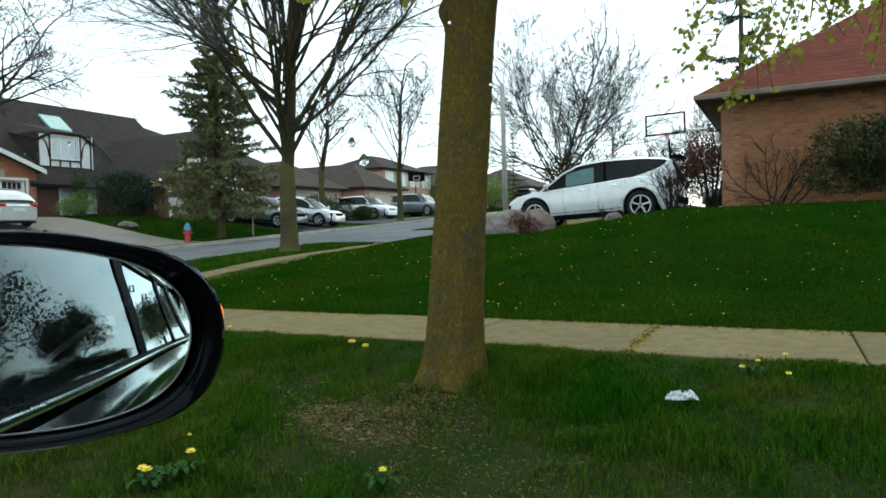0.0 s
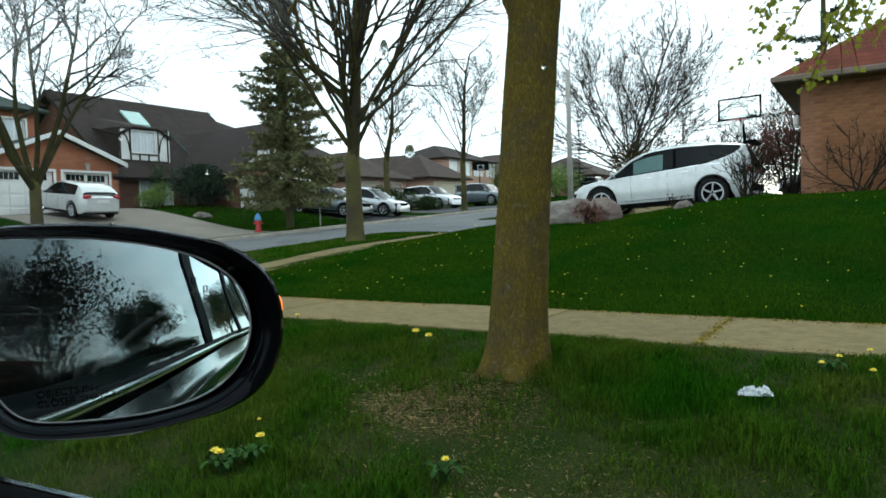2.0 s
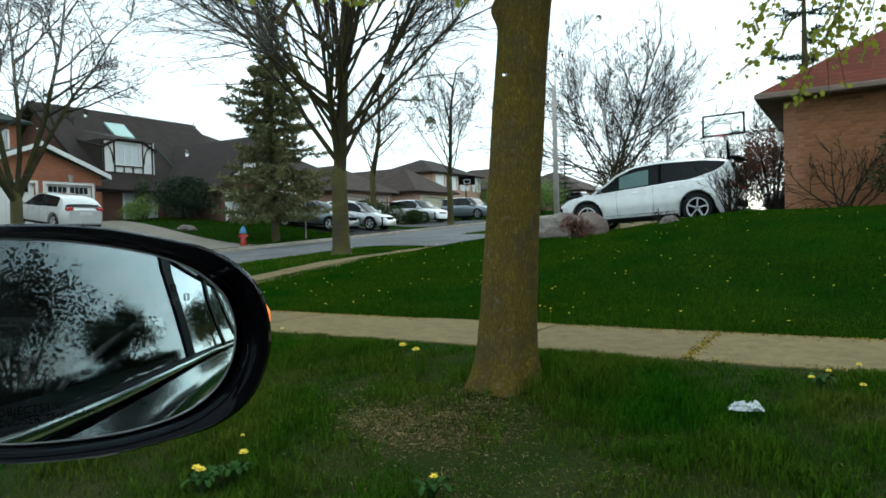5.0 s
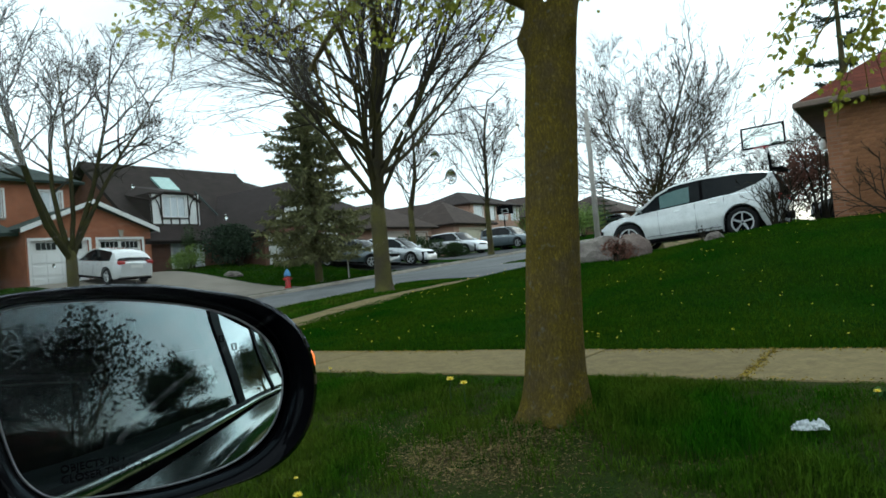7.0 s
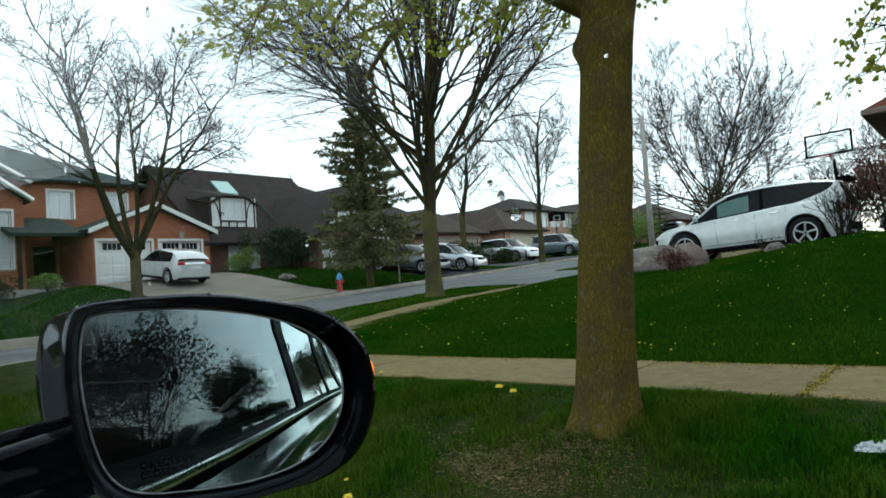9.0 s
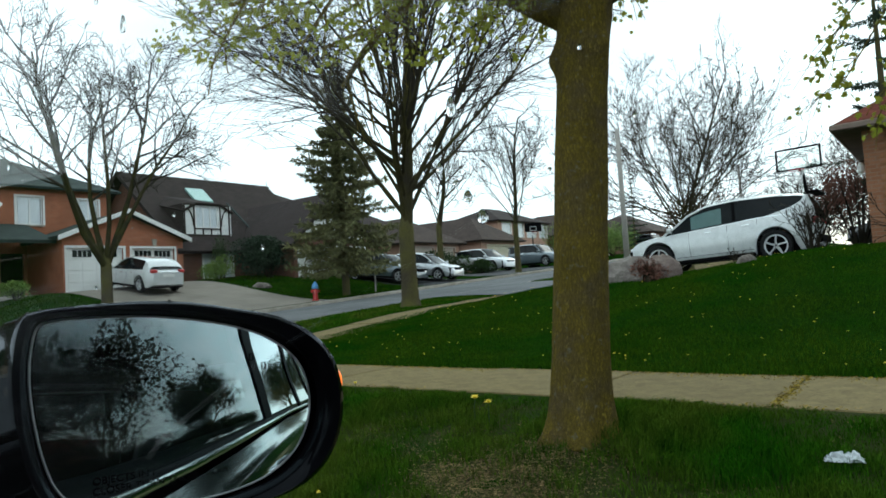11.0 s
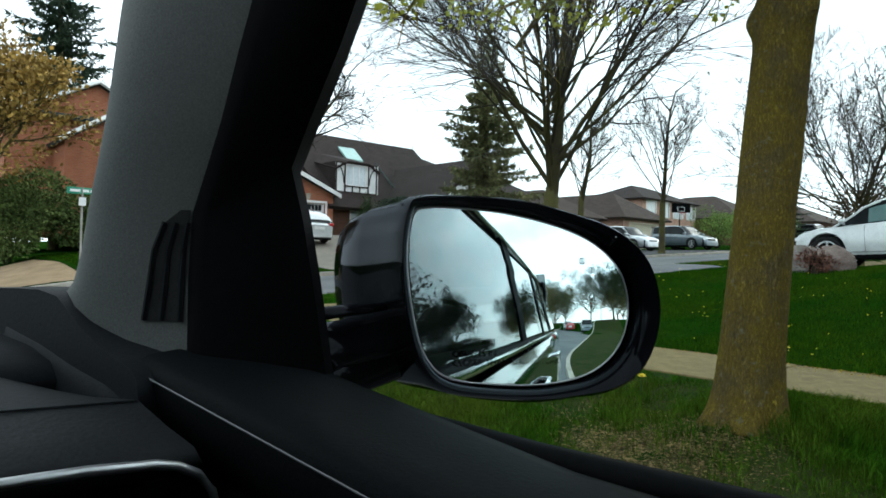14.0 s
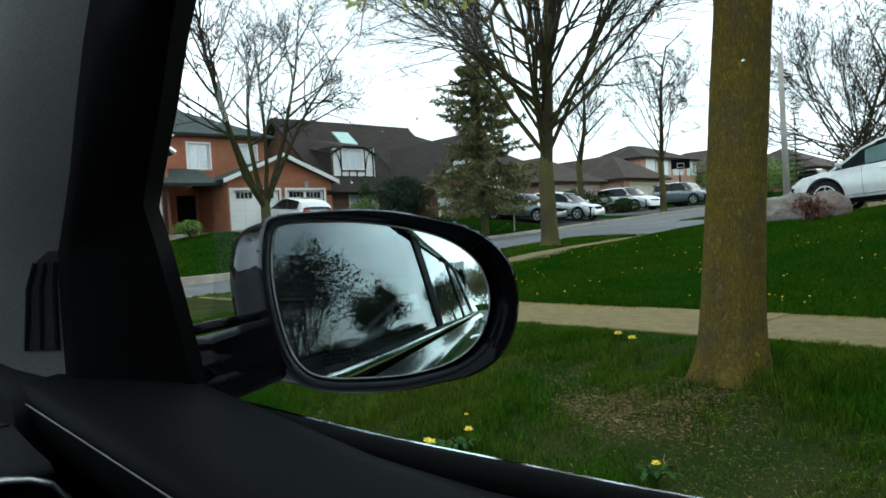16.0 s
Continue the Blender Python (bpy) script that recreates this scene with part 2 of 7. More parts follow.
M_BRICK_RED = brick_mat("orange_red_brick", (0.36, 0.128, 0.068), (0.3, 0.1, 0.054), (0.29, 0.17, 0.115))
M_BRICK_TAN = brick_mat("salmon_brick", (0.31, 0.145, 0.082), (0.26, 0.115, 0.062), (0.26, 0.16, 0.11))
M_BRICK_BROWN = brick_mat("brown_brick", (0.15, 0.07, 0.045), (0.12, 0.055, 0.036), (0.12, 0.08, 0.065))
M_BRICK_PALE = brick_mat("buff_brick", (0.44, 0.27, 0.2), (0.38, 0.22, 0.16), (0.36, 0.26, 0.2))
M_SH_BROWN = shingle_mat("brown_shingles", (0.034, 0.025, 0.023), (0.026, 0.02, 0.018))
M_SH_RED = shingle_mat("brick_red_shingles", (0.125, 0.031, 0.017), (0.092, 0.024, 0.014))
M_SH_GREY = shingle_mat("grey_green_shingles", (0.05, 0.064, 0.06), (0.038, 0.05, 0.047))
M_SH_TAN = shingle_mat("taupe_shingles", (0.06, 0.044, 0.037), (0.046, 0.035, 0.03))
M_WHITE = mat("white_paint", (0.8, 0.8, 0.78), 0.5, (0.7, 0.7, 0.68), 1.2, 40, 0.05)
M_CREAM = mat("cream_paint", (0.66, 0.6, 0.46), 0.5, None, 1.2, 40, 0.05, spread=0.1)
M_BEIGE = mat("beige_paint", (0.5, 0.43, 0.37), 0.55, None, 1.2, 40, 0.05, spread=0.1)
M_DARKWOOD = mat("dark_timber", (0.035, 0.025, 0.02), 0.7, None, 4, 40, 0.3)
M_SOFFIT = mat("grey_brown_soffit", (0.2, 0.15, 0.12), 0.7, None, 2, 40, 0.1)
# Pale base colour stands in for the sky reflected in house panes.
M_WINGLASS = plain("painted_sky_glass", (0.66, 0.71, 0.74), 0.08, 0.0, 0.6)
M_DARKGLASS = plain("dark_glass", (0.006, 0.008, 0.009), 0.05, 0.0, 0.0, 0.0, 0.14)
# Teal base colour that paints a reflection onto car door glass.
M_TEALREFLECT = plain("teal_reflection", (0.1, 0.17, 0.165), 0.08, 0.0, 0.0, 0.0, 0.3)
M_SKYGLASS = plain("skylight_glass", (0.25, 0.42, 0.38), 0.1, 0.0, 0.5)
M_STONE = mat("granite", (0.21, 0.185, 0.165), 0.9, (0.12, 0.1, 0.09), 2.5, 30, 0.8, dist=0.03)
M_STONE_RED = mat("brown_granite", (0.19, 0.15, 0.13), 0.9, (0.12, 0.09, 0.08), 3, 30, 0.8, dist=0.03)
M_PEARL = plain("white_car_paint", (0.66, 0.68, 0.68), 0.25, 0.1, 1.0)
M_SILVER = plain("silver_car_paint", (0.5, 0.52, 0.54), 0.3, 0.6, 1.0)
M_SLATE = plain("slate_car_paint", (0.11, 0.14, 0.16), 0.3, 0.4, 1.0)
M_BLACKPAINT = plain("black_car_paint", (0.006, 0.007, 0.009), 0.12, 0.0, 1.0)
M_TYRE = mat("tyre_rubber", (0.018, 0.018, 0.019), 0.9, None, 20, 90, 0.2)
M_RIM = plain("alloy", (0.6, 0.61, 0.63), 0.35, 0.35)
M_CHROME = plain("chrome", (0.82, 0.83, 0.84), 0.12, 1.0)
M_BLACK = mat("black_plastic", (0.005, 0.005, 0.0055), 0.6, None, 8, 200, 0.15, dist=0.002, spec=0.02)
M_DOORCAP = mat("charcoal_door_cap", (0.005, 0.0058, 0.0065), 0.62, None, 5, 350, 0.35, dist=0.001, spec=0.03)
M_FABRIC = mat("grey_pillar_cloth", (0.11, 0.112, 0.108), 0.95, None, 3, 700, 0.12, dist=0.0006, spread=0.08)
M_LINER = mat("dark_headliner", (0.01, 0.01, 0.01), 0.95, None, 4, 300, 0.3, dist=0.001, spec=0.01)
M_LEATHER = mat("grained_leather", (0.012, 0.013, 0.0145), 0.6, None, 5, 260, 0.5, dist=0.001, spec=0.08)
M_GRILLE = mat("grille_mesh", (0.03, 0.03, 0.03), 0.9, None, 5, 500, 0.3, dist=0.001, spec=0.02)
M_PIPING = plain("dull_piping", (0.1, 0.1, 0.105), 0.5)
M_DASH = mat("charcoal_dash", (0.012, 0.013, 0.015), 0.6, None, 5, 300, 0.35, dist=0.001, spec=0.05)
M_SATIN = plain("satin_metal_trim", (0.45, 0.46, 0.47), 0.35, 0.9)
M_GLOSS = pane_mat("gloss_black_shell", (0, 0, 0), 0.02, 5.0)
_n, _l = M_GLOSS.node_tree.nodes, M_GLOSS.node_tree.links
_df = _n.new("ShaderNodeBsdfDiffuse")
_df.inputs[0].default_value = (0.003, 0.003, 0.004, 1)
_l.new(_df.outputs[0], _n["Mix Shader"].inputs[1])
_n["Glossy BSDF"].inputs["Roughness"].default_value = 0.06
_n["Glossy BSDF"].inputs["Color"].default_value = (0.26, 0.275, 0.3, 1)
M_MIRROR = plain("mirror_silver", (0.81, 0.97, 0.99), 0.0, 1.0)
M_AMBER = plain("amber_lens", (1.0, 0.17, 0.02), 0.3, 0.0, 0.5, 1.6)
M_RED = plain("red_lens", (0.4, 0.02, 0.02), 0.2, 0.0, 0.5)
M_LAMP = plain("clear_lens", (0.7, 0.72, 0.74), 0.1, 0.2, 0.8)
M_YELLOW = plain("dandelion_yellow", (0.85, 0.68, 0.06), 0.7)
M_BAG = plain("white_plastic", (0.52, 0.55, 0.57), 0.4)
M_GALV = mat("weathered_pole", (0.36, 0.34, 0.31), 0.8, (0.28, 0.26, 0.24), 2, 60, 0.3)
M_SIGN = plain("green_sign", (0.02, 0.25, 0.14), 0.5)
M_PANE = pane_mat("car_pane", (0.94, 0.97, 0.96))
M_TINT = pane_mat("tinted_pane", (0.05, 0.058, 0.058), 0.22, 1.0)
M_DROP = plain("water_drop", (0.97, 0.98, 0.98), 0.06)
M_DROP.node_tree.nodes["Principled BSDF"].inputs["Transmission Weight"].default_value = 1.0
M_DROP.node_tree.nodes["Principled BSDF"].inputs["IOR"].default_value = 1.33

# ---- mesh building ----


class Shape:
    """Collects corners and faces of one mesh."""

    def __init__(self):
        self.v, self.f = [], []

    def add(self, verts, faces):
        k = len(self.v)
        self.v += [tuple(p) for p in verts]
        self.f += [tuple(i + k for i in q) for q in faces]
        return self

    def box(self, a, b, m=None, cut=0.0):
        (x0, y0, z0), (x1, y1, z1) = a, b
        if cut:
            c, vs = cut, []
            for z, s in ((z0, c), (z0 + c, 0), (z1 - c, 0), (z1, c)):
                ring = [(x0 + c, y0 + s), (x1 - c, y0 + s), (x1 - s, y0 + c), (x1 - s, y1 - c), (x1 - c, y1 - s), (x0 + c, y1 - s), (x0 + s, y1 - c), (x0 + s, y0 + c)]
                vs += [(x, y, z) for x, y in ring]
            fs = [tuple(range(7, -1, -1)), tuple(range(24, 32))]
            fs += [(8 * r + i, 8 * r + (i + 1) % 8, 8 * r + 8 + (i + 1) % 8, 8 * r + 8 + i) for r in range(3) for i in range(8)]
        else:
            vs = [(x0, y0, z0), (x1, y0, z0), (x1, y1, z0), (x0, y1, z0), (x0, y0, z1), (x1, y0, z1), (x1, y1, z1), (x0, y1, z1)]
            fs = [(3, 2, 1, 0), (4, 5, 6, 7), (0, 1, 5, 4), (1, 2, 6, 5), (2, 3, 7, 6), (3, 0, 4, 7)]
        return self.add([m @ Vector(p) for p in vs] if m else vs, fs)

    def loft(self, rings, closed=True, caps=True):
        n, k = len(rings[0]), len(self.v)
        self.v += [tuple(p) for r in rings for p in r]
        for j in range(len(rings) - 1):
            for i in range(n if closed else n - 1):
                a, b = k + j * n + i, k + j * n + (i + 1) % n
                self.f.append((a, b, b + n, a + n))
        if caps and closed:
            self.f.append(tuple(range(k + n - 1, k - 1, -1)))
            self.f.append(tuple(range(k + (len(rings) - 1) * n, k + len(rings) * n)))
        return self

    def tube(self, pts, radii, sides=6, caps=False, squash=1.0):
        rings, pts = [], [Vector(p) for p in pts]
        for i, p in enumerate(pts):
            d = (pts[min(i + 1, len(pts) - 1)] - pts[max(i - 1, 0)]).normalized()
            a = d.cross(Vector((0.31, 0.22, 0.93)) if abs(d.z) < 0.9 else Vector((1, 0, 0))).normalized()
            b = d.cross(a)
            rings.append([p + radii[i] * (math.cos(t) * a + squash * math.sin(t) * b) for t in (2 * math.pi * s / sides for s in range(sides))])
        return self.loft(rings, True, caps)

    def disc(self, c, axis, r, depth, sides=16, inner=0.0):
        axis = Vector(axis).normalized()
        a = axis.orthogonal().normalized()
        b, c = axis.cross(a), Vector(c)
        ring = lambda rr, off: [c + axis * off + rr * (math.cos(t) * a + math.sin(t) * b) for t in (2 * math.pi * s / sides for s in range(sides))]
        if inner:
            return self.loft([ring(inner, 0), ring(r, 0), ring(r, depth), ring(inner, depth), ring(inner, 0)], True, False)
        return self.loft([ring(r, 0), ring(r, depth)], True, True)

    def prism(self, outline, lo, hi, axis="y"):
        """An outline of (u, w) pairs pushed from lo to hi along axis."""
        at = {"x": lambda u, w, d: (d, u, w), "y": lambda u, w, d: (u, d, w), "z": lambda u, w, d: (u, w, d)}[axis]
        return self.loft([[at(u, w, lo) for u, w in outline], [at(u, w, hi) for u, w in outline]])

    def mesh(self, name, material, smooth=False):
        me = bpy.data.meshes.new(name)
        me.from_pydata(self.v, [], self.f)
        me.materials.append(material)
        if smooth:
            me.polygons.foreach_set("use_smooth", [True] * len(me.polygons))
        me.update()
        return me


def fix(me):
    bm = bmesh.new()
    bm.from_mesh(me)
    bmesh.ops.recalc_face_normals(bm, faces=bm.faces)
    bm.to_mesh(me)
    bm.free()
    return me


def part(name, shape, material, parent=None, label="", smooth=False, angle=None):
    """One mesh object under a thing or a part."""
    me = shape.mesh(name, material, smooth)
    if len(me.polygons) < 30000:
        fix(me)
    if angle:
        me.set_sharp_from_angle(angle=radians(angle))
    ob = new(name, me)
    ob.parent = parent
    return tagged(ob, label)


def thing(name, label, category, at=None, group="", kind=""):
    ob = new(name)
    ob.empty_display_size = 0.1
    if at is not None:
        ob.matrix_basis = at
    return tagged(ob, label, category, group, kind)


def ss(a, b, v):
    t = max(0.0, min(1.0, (v - a) / (b - a)))
    return t * t * (3 - 2 * t)


# ---- ground ----
KERB_Y, WALK_A, WALK_B = 1.5, 4.93, 6.33
CROSS_E, CROSS_W = -13.8, -20.6


def bend(x):
    """How far the main road swings aside behind the car."""
    return 0.0 if x < 3 else (x - 3) ** 2 * 0.013 if x < 14 else 1.573 + (x - 14) * 0.286


def ground(x, y):
    """The height of the grass, walks and kerb tops."""
    if y < 13:
        y = y - bend(x) * (1 - ss(9, 13, y))
    main = 0.14 + 0.27 * ss(1.65, 4.95, y) + 0.8 * ss(-19, -25, x) * ss(1.65, 7, y)
    rise = min(y, 75) + (min(y, 15.0) - min(y, 75)) * ss(-12.5, -8.5, x)
    street = 0.63 + 0.05 * (rise - 9.5)
    east = 0.45 * ss(-10.5, -6.0, x) + 0.3 * ss(-5, -1.5, x)
    west = 1.35 * ss(-20.5, -31, x) * (1 - ss(26, 40, y))
    w = ss(6.0, 13.0, y)
    mound = 0.14 * math.exp(-((x + 1.855) ** 2 + (y - 3.74) ** 2) / 0.2) if abs(x + 1.9) < 2 and y < 4.93 else 0.0
    return main * (1 - w) + (street + east + west) * w + mound


def on_road(x, y):
    return -8.6 < y - bend(x) < KERB_Y or (y >= KERB_Y and CROSS_W < x < CROSS_E)


def strip(a, b, step=0.5):
    n = max(1, round((b - a) / step))
    return [a + (b - a) * i / n for i in range(n + 1)]


def sheet(xs, ys, height):
    s = Shape()
    s.v = [(x, y, height(x, y)) for y in ys for x in xs]
    n = len(xs)
    s.f = [(j * n + i, j * n + i + 1, j * n + n + i + 1, j * n + n + i) for j in range(len(ys) - 1) for i in range(n - 1)]
    return s

gx = sorted(set([-400, -250, -150, -100, -70, -55] + strip(-45, -22, 1.0) + [CROSS_W - 0.14, CROSS_W - 0.12] + strip(-20, -14.2, 1.2) + [CROSS_E + 0.12, CROSS_E + 0.14]
            + strip(-13.4, 4, 0.3) + strip(5, 15, 1.5) + [20, 30, 50, 90, 150, 250, 400]))
gy = sorted(set([-400, -200, -100, -50, -25, -15, -10, -8.74, -8.72, -4, 0, KERB_Y + 0.12, KERB_Y + 0.14] + strip(1.8, 14, 0.3) + strip(14.5, 30, 0.7) + strip(32, 80, 2.0) + [100, 140, 200, 300, 400]))
ground_sheet = part("ground", sheet(gx, gy, lambda x, y: ground(x, y) - (0.3 if on_road(x, y) or (abs(y - bend(x) - KERB_Y) < 0.13 if x < 4 else y - bend(x) < KERB_Y + 1.5 and y - bend(x) > -9.5) or (y > KERB_Y and (abs(x - CROSS_W) < 0.13 or abs(x - CROSS_E) < 0.13)) else 0.0)), M_LAWN, smooth=True)
tagged(ground_sheet, "uneven green spring lawn and verge soil", "ground", kind="structure")
verge = part("verge", sheet(strip(CROSS_E + 0.2, -3.6, 0.3) + strip(-3.45, 0, 0.12) + strip(0.3, 3.5, 0.3) + strip(4, 90, 1.0), strip(KERB_Y + 0.13, WALK_A + 0.02, 0.12), lambda x, y: ground(x, y + bend(x)) + 0.006), M_VERGE, smooth=True)
for v in verge.data.vertices:
    v.co.y += bend(v.co.x)
tagged(verge, "worn grass verge with bare earth patches", "ground", kind="structure")
main_road = part("road_main", sheet(strip(-300, 2, 10) + strip(4, 30, 1.0) + strip(35, 300, 10), strip(-8.6, KERB_Y, 2), lambda x, y: 0.0), M_ASPHALT)
for v in main_road.data.vertices:
    v.co.y += bend(v.co.x)
tagged(main_road, "worn grey asphalt of the main road", "road", kind="structure")
cross_road = part("road_side", sheet(strip(CROSS_W, CROSS_E, 1.7), [KERB_Y] + strip(2, 80, 1.0) + [120], lambda x, y: ground(-17, y) - 0.13 if y > KERB_Y else 0.004), M_ASPHALT)
tagged(cross_road, "pale grey asphalt side street going uphill", "road", kind="structure")


def kerb(name, pts):
    s, rings = Shape(), []
    for i, (x, y) in enumerate(pts):
        a, b = Vector(pts[max(i - 1, 0)]), Vector(pts[min(i + 1, len(pts) - 1)])
        d = (b - a).normalized()
        q = Vector((-d.y, d.x)) * 0.075
        z = ground(x, y) + 0.004
        rings.append([(x + q.x, y + q.y, z - 0.4), (x + q.x, y + q.y, z - 0.015), (x + q.x * 0.8, y + q.y * 0.8, z), (x - q.x * 0.8, y - q.y * 0.8, z), (x - q.x, y - q.y, z - 0.015), (x - q.x, y - q.y, z - 0.4)])
    return tagged(part(name, s.loft(rings), M_KERB), "stained concrete kerb along the road", "kerb", kind="structure")


kerb("kerb_main", [(x, KERB_Y + 0.06 + bend(x)) for x in strip(CROSS_E, 120, 2.0)])
kerb("kerb_main_west", [(x, KERB_Y + 0.06) for x in strip(-120, CROSS_W, 2.0)])
kerb("kerb_main_far", [(x, -8.66 + bend(x)) for x in strip(-120, 120, 4.0)])
kerb("kerb_side_east", [(CROSS_E + 0.06, y) for y in strip(KERB_Y, 80, 1.0)])
kerb("kerb_side_west", [(CROSS_W - 0.06, y) for y in strip(KERB_Y, 80, 1.0)])


def drive(name, x0, x1, y0, y1, material, label):
    s = sheet(strip(x0, x1, 0.8), strip(y0, y1, 0.8), lambda x, y: ground(x, y) + 0.02)
    return tagged(part(name, s, material, smooth=True), label, "driveway", kind="structure")


drive("driveway_brick_house", -31.4, CROSS_W - 0.2, 13.2, 19.6, M_DRIVE, "pale concrete driveway up to the double garage")
drive("driveway_dark_house", -27.5, CROSS_W - 0.2, 26.0, 30.5, M_ASPHALT_DARK, "dark asphalt driveway before a white garage door")
drive("driveway_dark_asphalt", -29.5, CROSS_W - 0.2, 33.0, 44.0, M_ASPHALT_DARK, "dark new asphalt driveway")
drive("driveway_corner", -28.4, CROSS_W - 0.2, 1.9, 5.0, M_SAND, "sandy pale driveway at the far corner")
drive("driveway_red_house", CROSS_E + 0.2, -1.3, 17.6, 23.5, M_ASPHALT, "grey asphalt driveway of the corner house")

# ---- walls with openings ----


def wall_panel(length, height, holes=(), thick=0.25, gable=None):
    """A wall from (0, 0) along x, its outside at y = 0, with openings (x0, z0, x1, z1) cut through it; gable: the height that its peak adds."""
    s = Shape()
    xs = sorted({0.0, length, *(h[0] for h in holes), *(h[2] for h in holes)})
    zs = sorted({0.0, height, *(h[1] for h in holes), *(h[3] for h in holes)})
    inside = lambda x, z: any(h[0] < x < h[2] and h[1] < z < h[3] for h in holes)
    for x0, x1 in zip(xs, xs[1:]):
        for z0, z1 in zip(zs, zs[1:]):
            if not inside((x0 + x1) / 2, (z0 + z1) / 2):
                s.add([(x0, 0, z0), (x1, 0, z0), (x1, 0, z1), (x0, 0, z1), (x0, thick, z0), (x1, thick, z0), (x1, thick, z1), (x0, thick, z1)], [(0, 1, 2, 3), (7, 6, 5, 4)])
    for x0, z0, x1, z1 in holes:
        s.add([(x0, 0, z0), (x1, 0, z0), (x1, 0, z1), (x0, 0, z1), (x0, thick, z0), (x1, thick, z0), (x1, thick, z1), (x0, thick, z1)], [(0, 4, 5, 1), (1, 5, 6, 2), (2, 6, 7, 3), (3, 7, 4, 0)])
    if gable:
        s.prism([(0, height), (length, height), (length / 2, height + gable)], 0, thick, "y")
    s.add([(0, 0, 0), (0, thick, 0), (0, thick, height), (0, 0, height), (length, 0, 0), (length, thick, 0), (length, thick, height), (length, 0, height)], [(0, 1, 2, 3), (7, 6, 5, 4)])
    return s


def put(ob, m):
    ob.matrix_basis = m
    return ob


def window_unit(parent, m, x0, z0, x1, z1, panes=2, sill=True, frame_mat=None):
    """A framed window in an opening of a wall panel whose outside is y = 0."""
    frame_mat = frame_mat or M_WHITE
    w = part("window", Shape().box((x0, 0.05, z0), (x1, 0.09, z0 + 0.06)).box((x0, 0.05, z1 - 0.06), (x1, 0.09, z1)).box((x0, 0.05, z0 + 0.06), (x0 + 0.06, 0.09, z1 - 0.06)).box((x1 - 0.06, 0.05, z0 + 0.06), (x1, 0.09, z1 - 0.06)), frame_mat, parent, "white framed window")
    put(w, m)
    step = (x1 - x0 - 0.12) / panes
    for i in range(panes):
        a = x0 + 0.06 + step * i
        part("pane", Shape().box((a + 0.02, 0.075, z0 + 0.06), (a + step - 0.02, 0.083, z1 - 0.06)), M_WINGLASS, w)
        if i:
            part("mullion", Shape().box((a - 0.03, 0.045, z0 + 0.06), (a + 0.03, 0.095, z1 - 0.06)), frame_mat, w)
    if sill:
        part("sill", Shape().box((x0 - 0.06, -0.05, z0 - 0.09), (x1 + 0.06, 0.06, z0 - 0.002), cut=0.01), M_KERB, w)
    part("trim", Shape().box((x0 - 0.1, -0.02, z0), (x0 - 0.002, 0.03, z1 + 0.1)).box((x1 + 0.002, -0.02, z0), (x1 + 0.1, 0.03, z1 + 0.1)).box((x0 - 0.002, -0.02, z1 + 0.002), (x1 + 0.002, 0.03, z1 + 0.1)), frame_mat, w)
    return w


def garage_door(parent, m, x0, x1, h, material=None, lites=True, rows=4):
    """A sectional garage door with raised panels and a row of small lights."""
    material = material or M_WHITE
    d = part("garage_door", Shape().box((x0, 0.11, 0), (x1, 0.16, h)), material, parent, "panelled garage door")
    put(d, m)
    n = max(2, round((x1 - x0) / 0.62))
    for r in range(rows):
        z0, z1 = h * r / rows + 0.03, h * (r + 1) / rows - 0.03
        if r == rows - 1 and lites:
            for c in range(2):
                mid = x0 + (x1 - x0) * (0.27 + 0.46 * c)
                part("light", Shape().box((mid - 0.42, 0.085, z0 + 0.1), (mid + 0.42, 0.112, z1 - 0.06)), M_DARKGLASS, d, "dark garage window light")
                for k in range(3):
                    part("bar", Shape().box((mid - 0.22 + 0.21 * k, 0.075, z0 + 0.1), (mid - 0.2 + 0.21 * k, 0.09, z1 - 0.06)), material, d)
        else:
            for c in range(n):
                a = x0 + (x1 - x0) * c / n + 0.05
                part("panel", Shape().box((a, 0.085, z0 + 0.03), (x0 + (x1 - x0) * (c + 1) / n - 0.05, 0.112, z1 - 0.03), cut=0.012), material, d)
    part("frame", Shape().box((x0 - 0.12, -0.02, 0), (x0 - 0.002, 0.04, h + 0.12)).box((x1 + 0.002, -0.02, 0), (x1 + 0.12, 0.04, h + 0.12)).box((x0 - 0.002, -0.02, h + 0.002), (x1 + 0.002, 0.04, h + 0.12)), material, d)
    return d


def roof_slab(parent, corners, thick, material, name="roof"):
    """A sloping roof plane through four or three corners, with thickness."""
    c = [Vector(p) for p in corners]
    n = (c[1] - c[0]).cross(c[2] - c[0]).normalized()
    if n.z < 0:
        n = -n
    return part(name, Shape().loft([c, [p - n * thick for p in c]]), material, parent)


def face_east(x, y0, z):
    """The pose of a wall panel that faces +x, its left end (seen from outside) at y0."""
    return Matrix.Translation((x, y0, z)) @ Matrix.Rotation(radians(90), 4, "Z")


def face_south(x0, y, z):
    return Matrix.Translation((x0, y, z))


def face_north(x1, y, z):
    return Matrix.Translation((x1, y, z)) @ Matrix.Rotation(radians(180), 4, "Z")


def face_west(x, y1, z):
    return Matrix.Translation((x, y1, z)) @ Matrix.Rotation(radians(-90), 4, "Z")


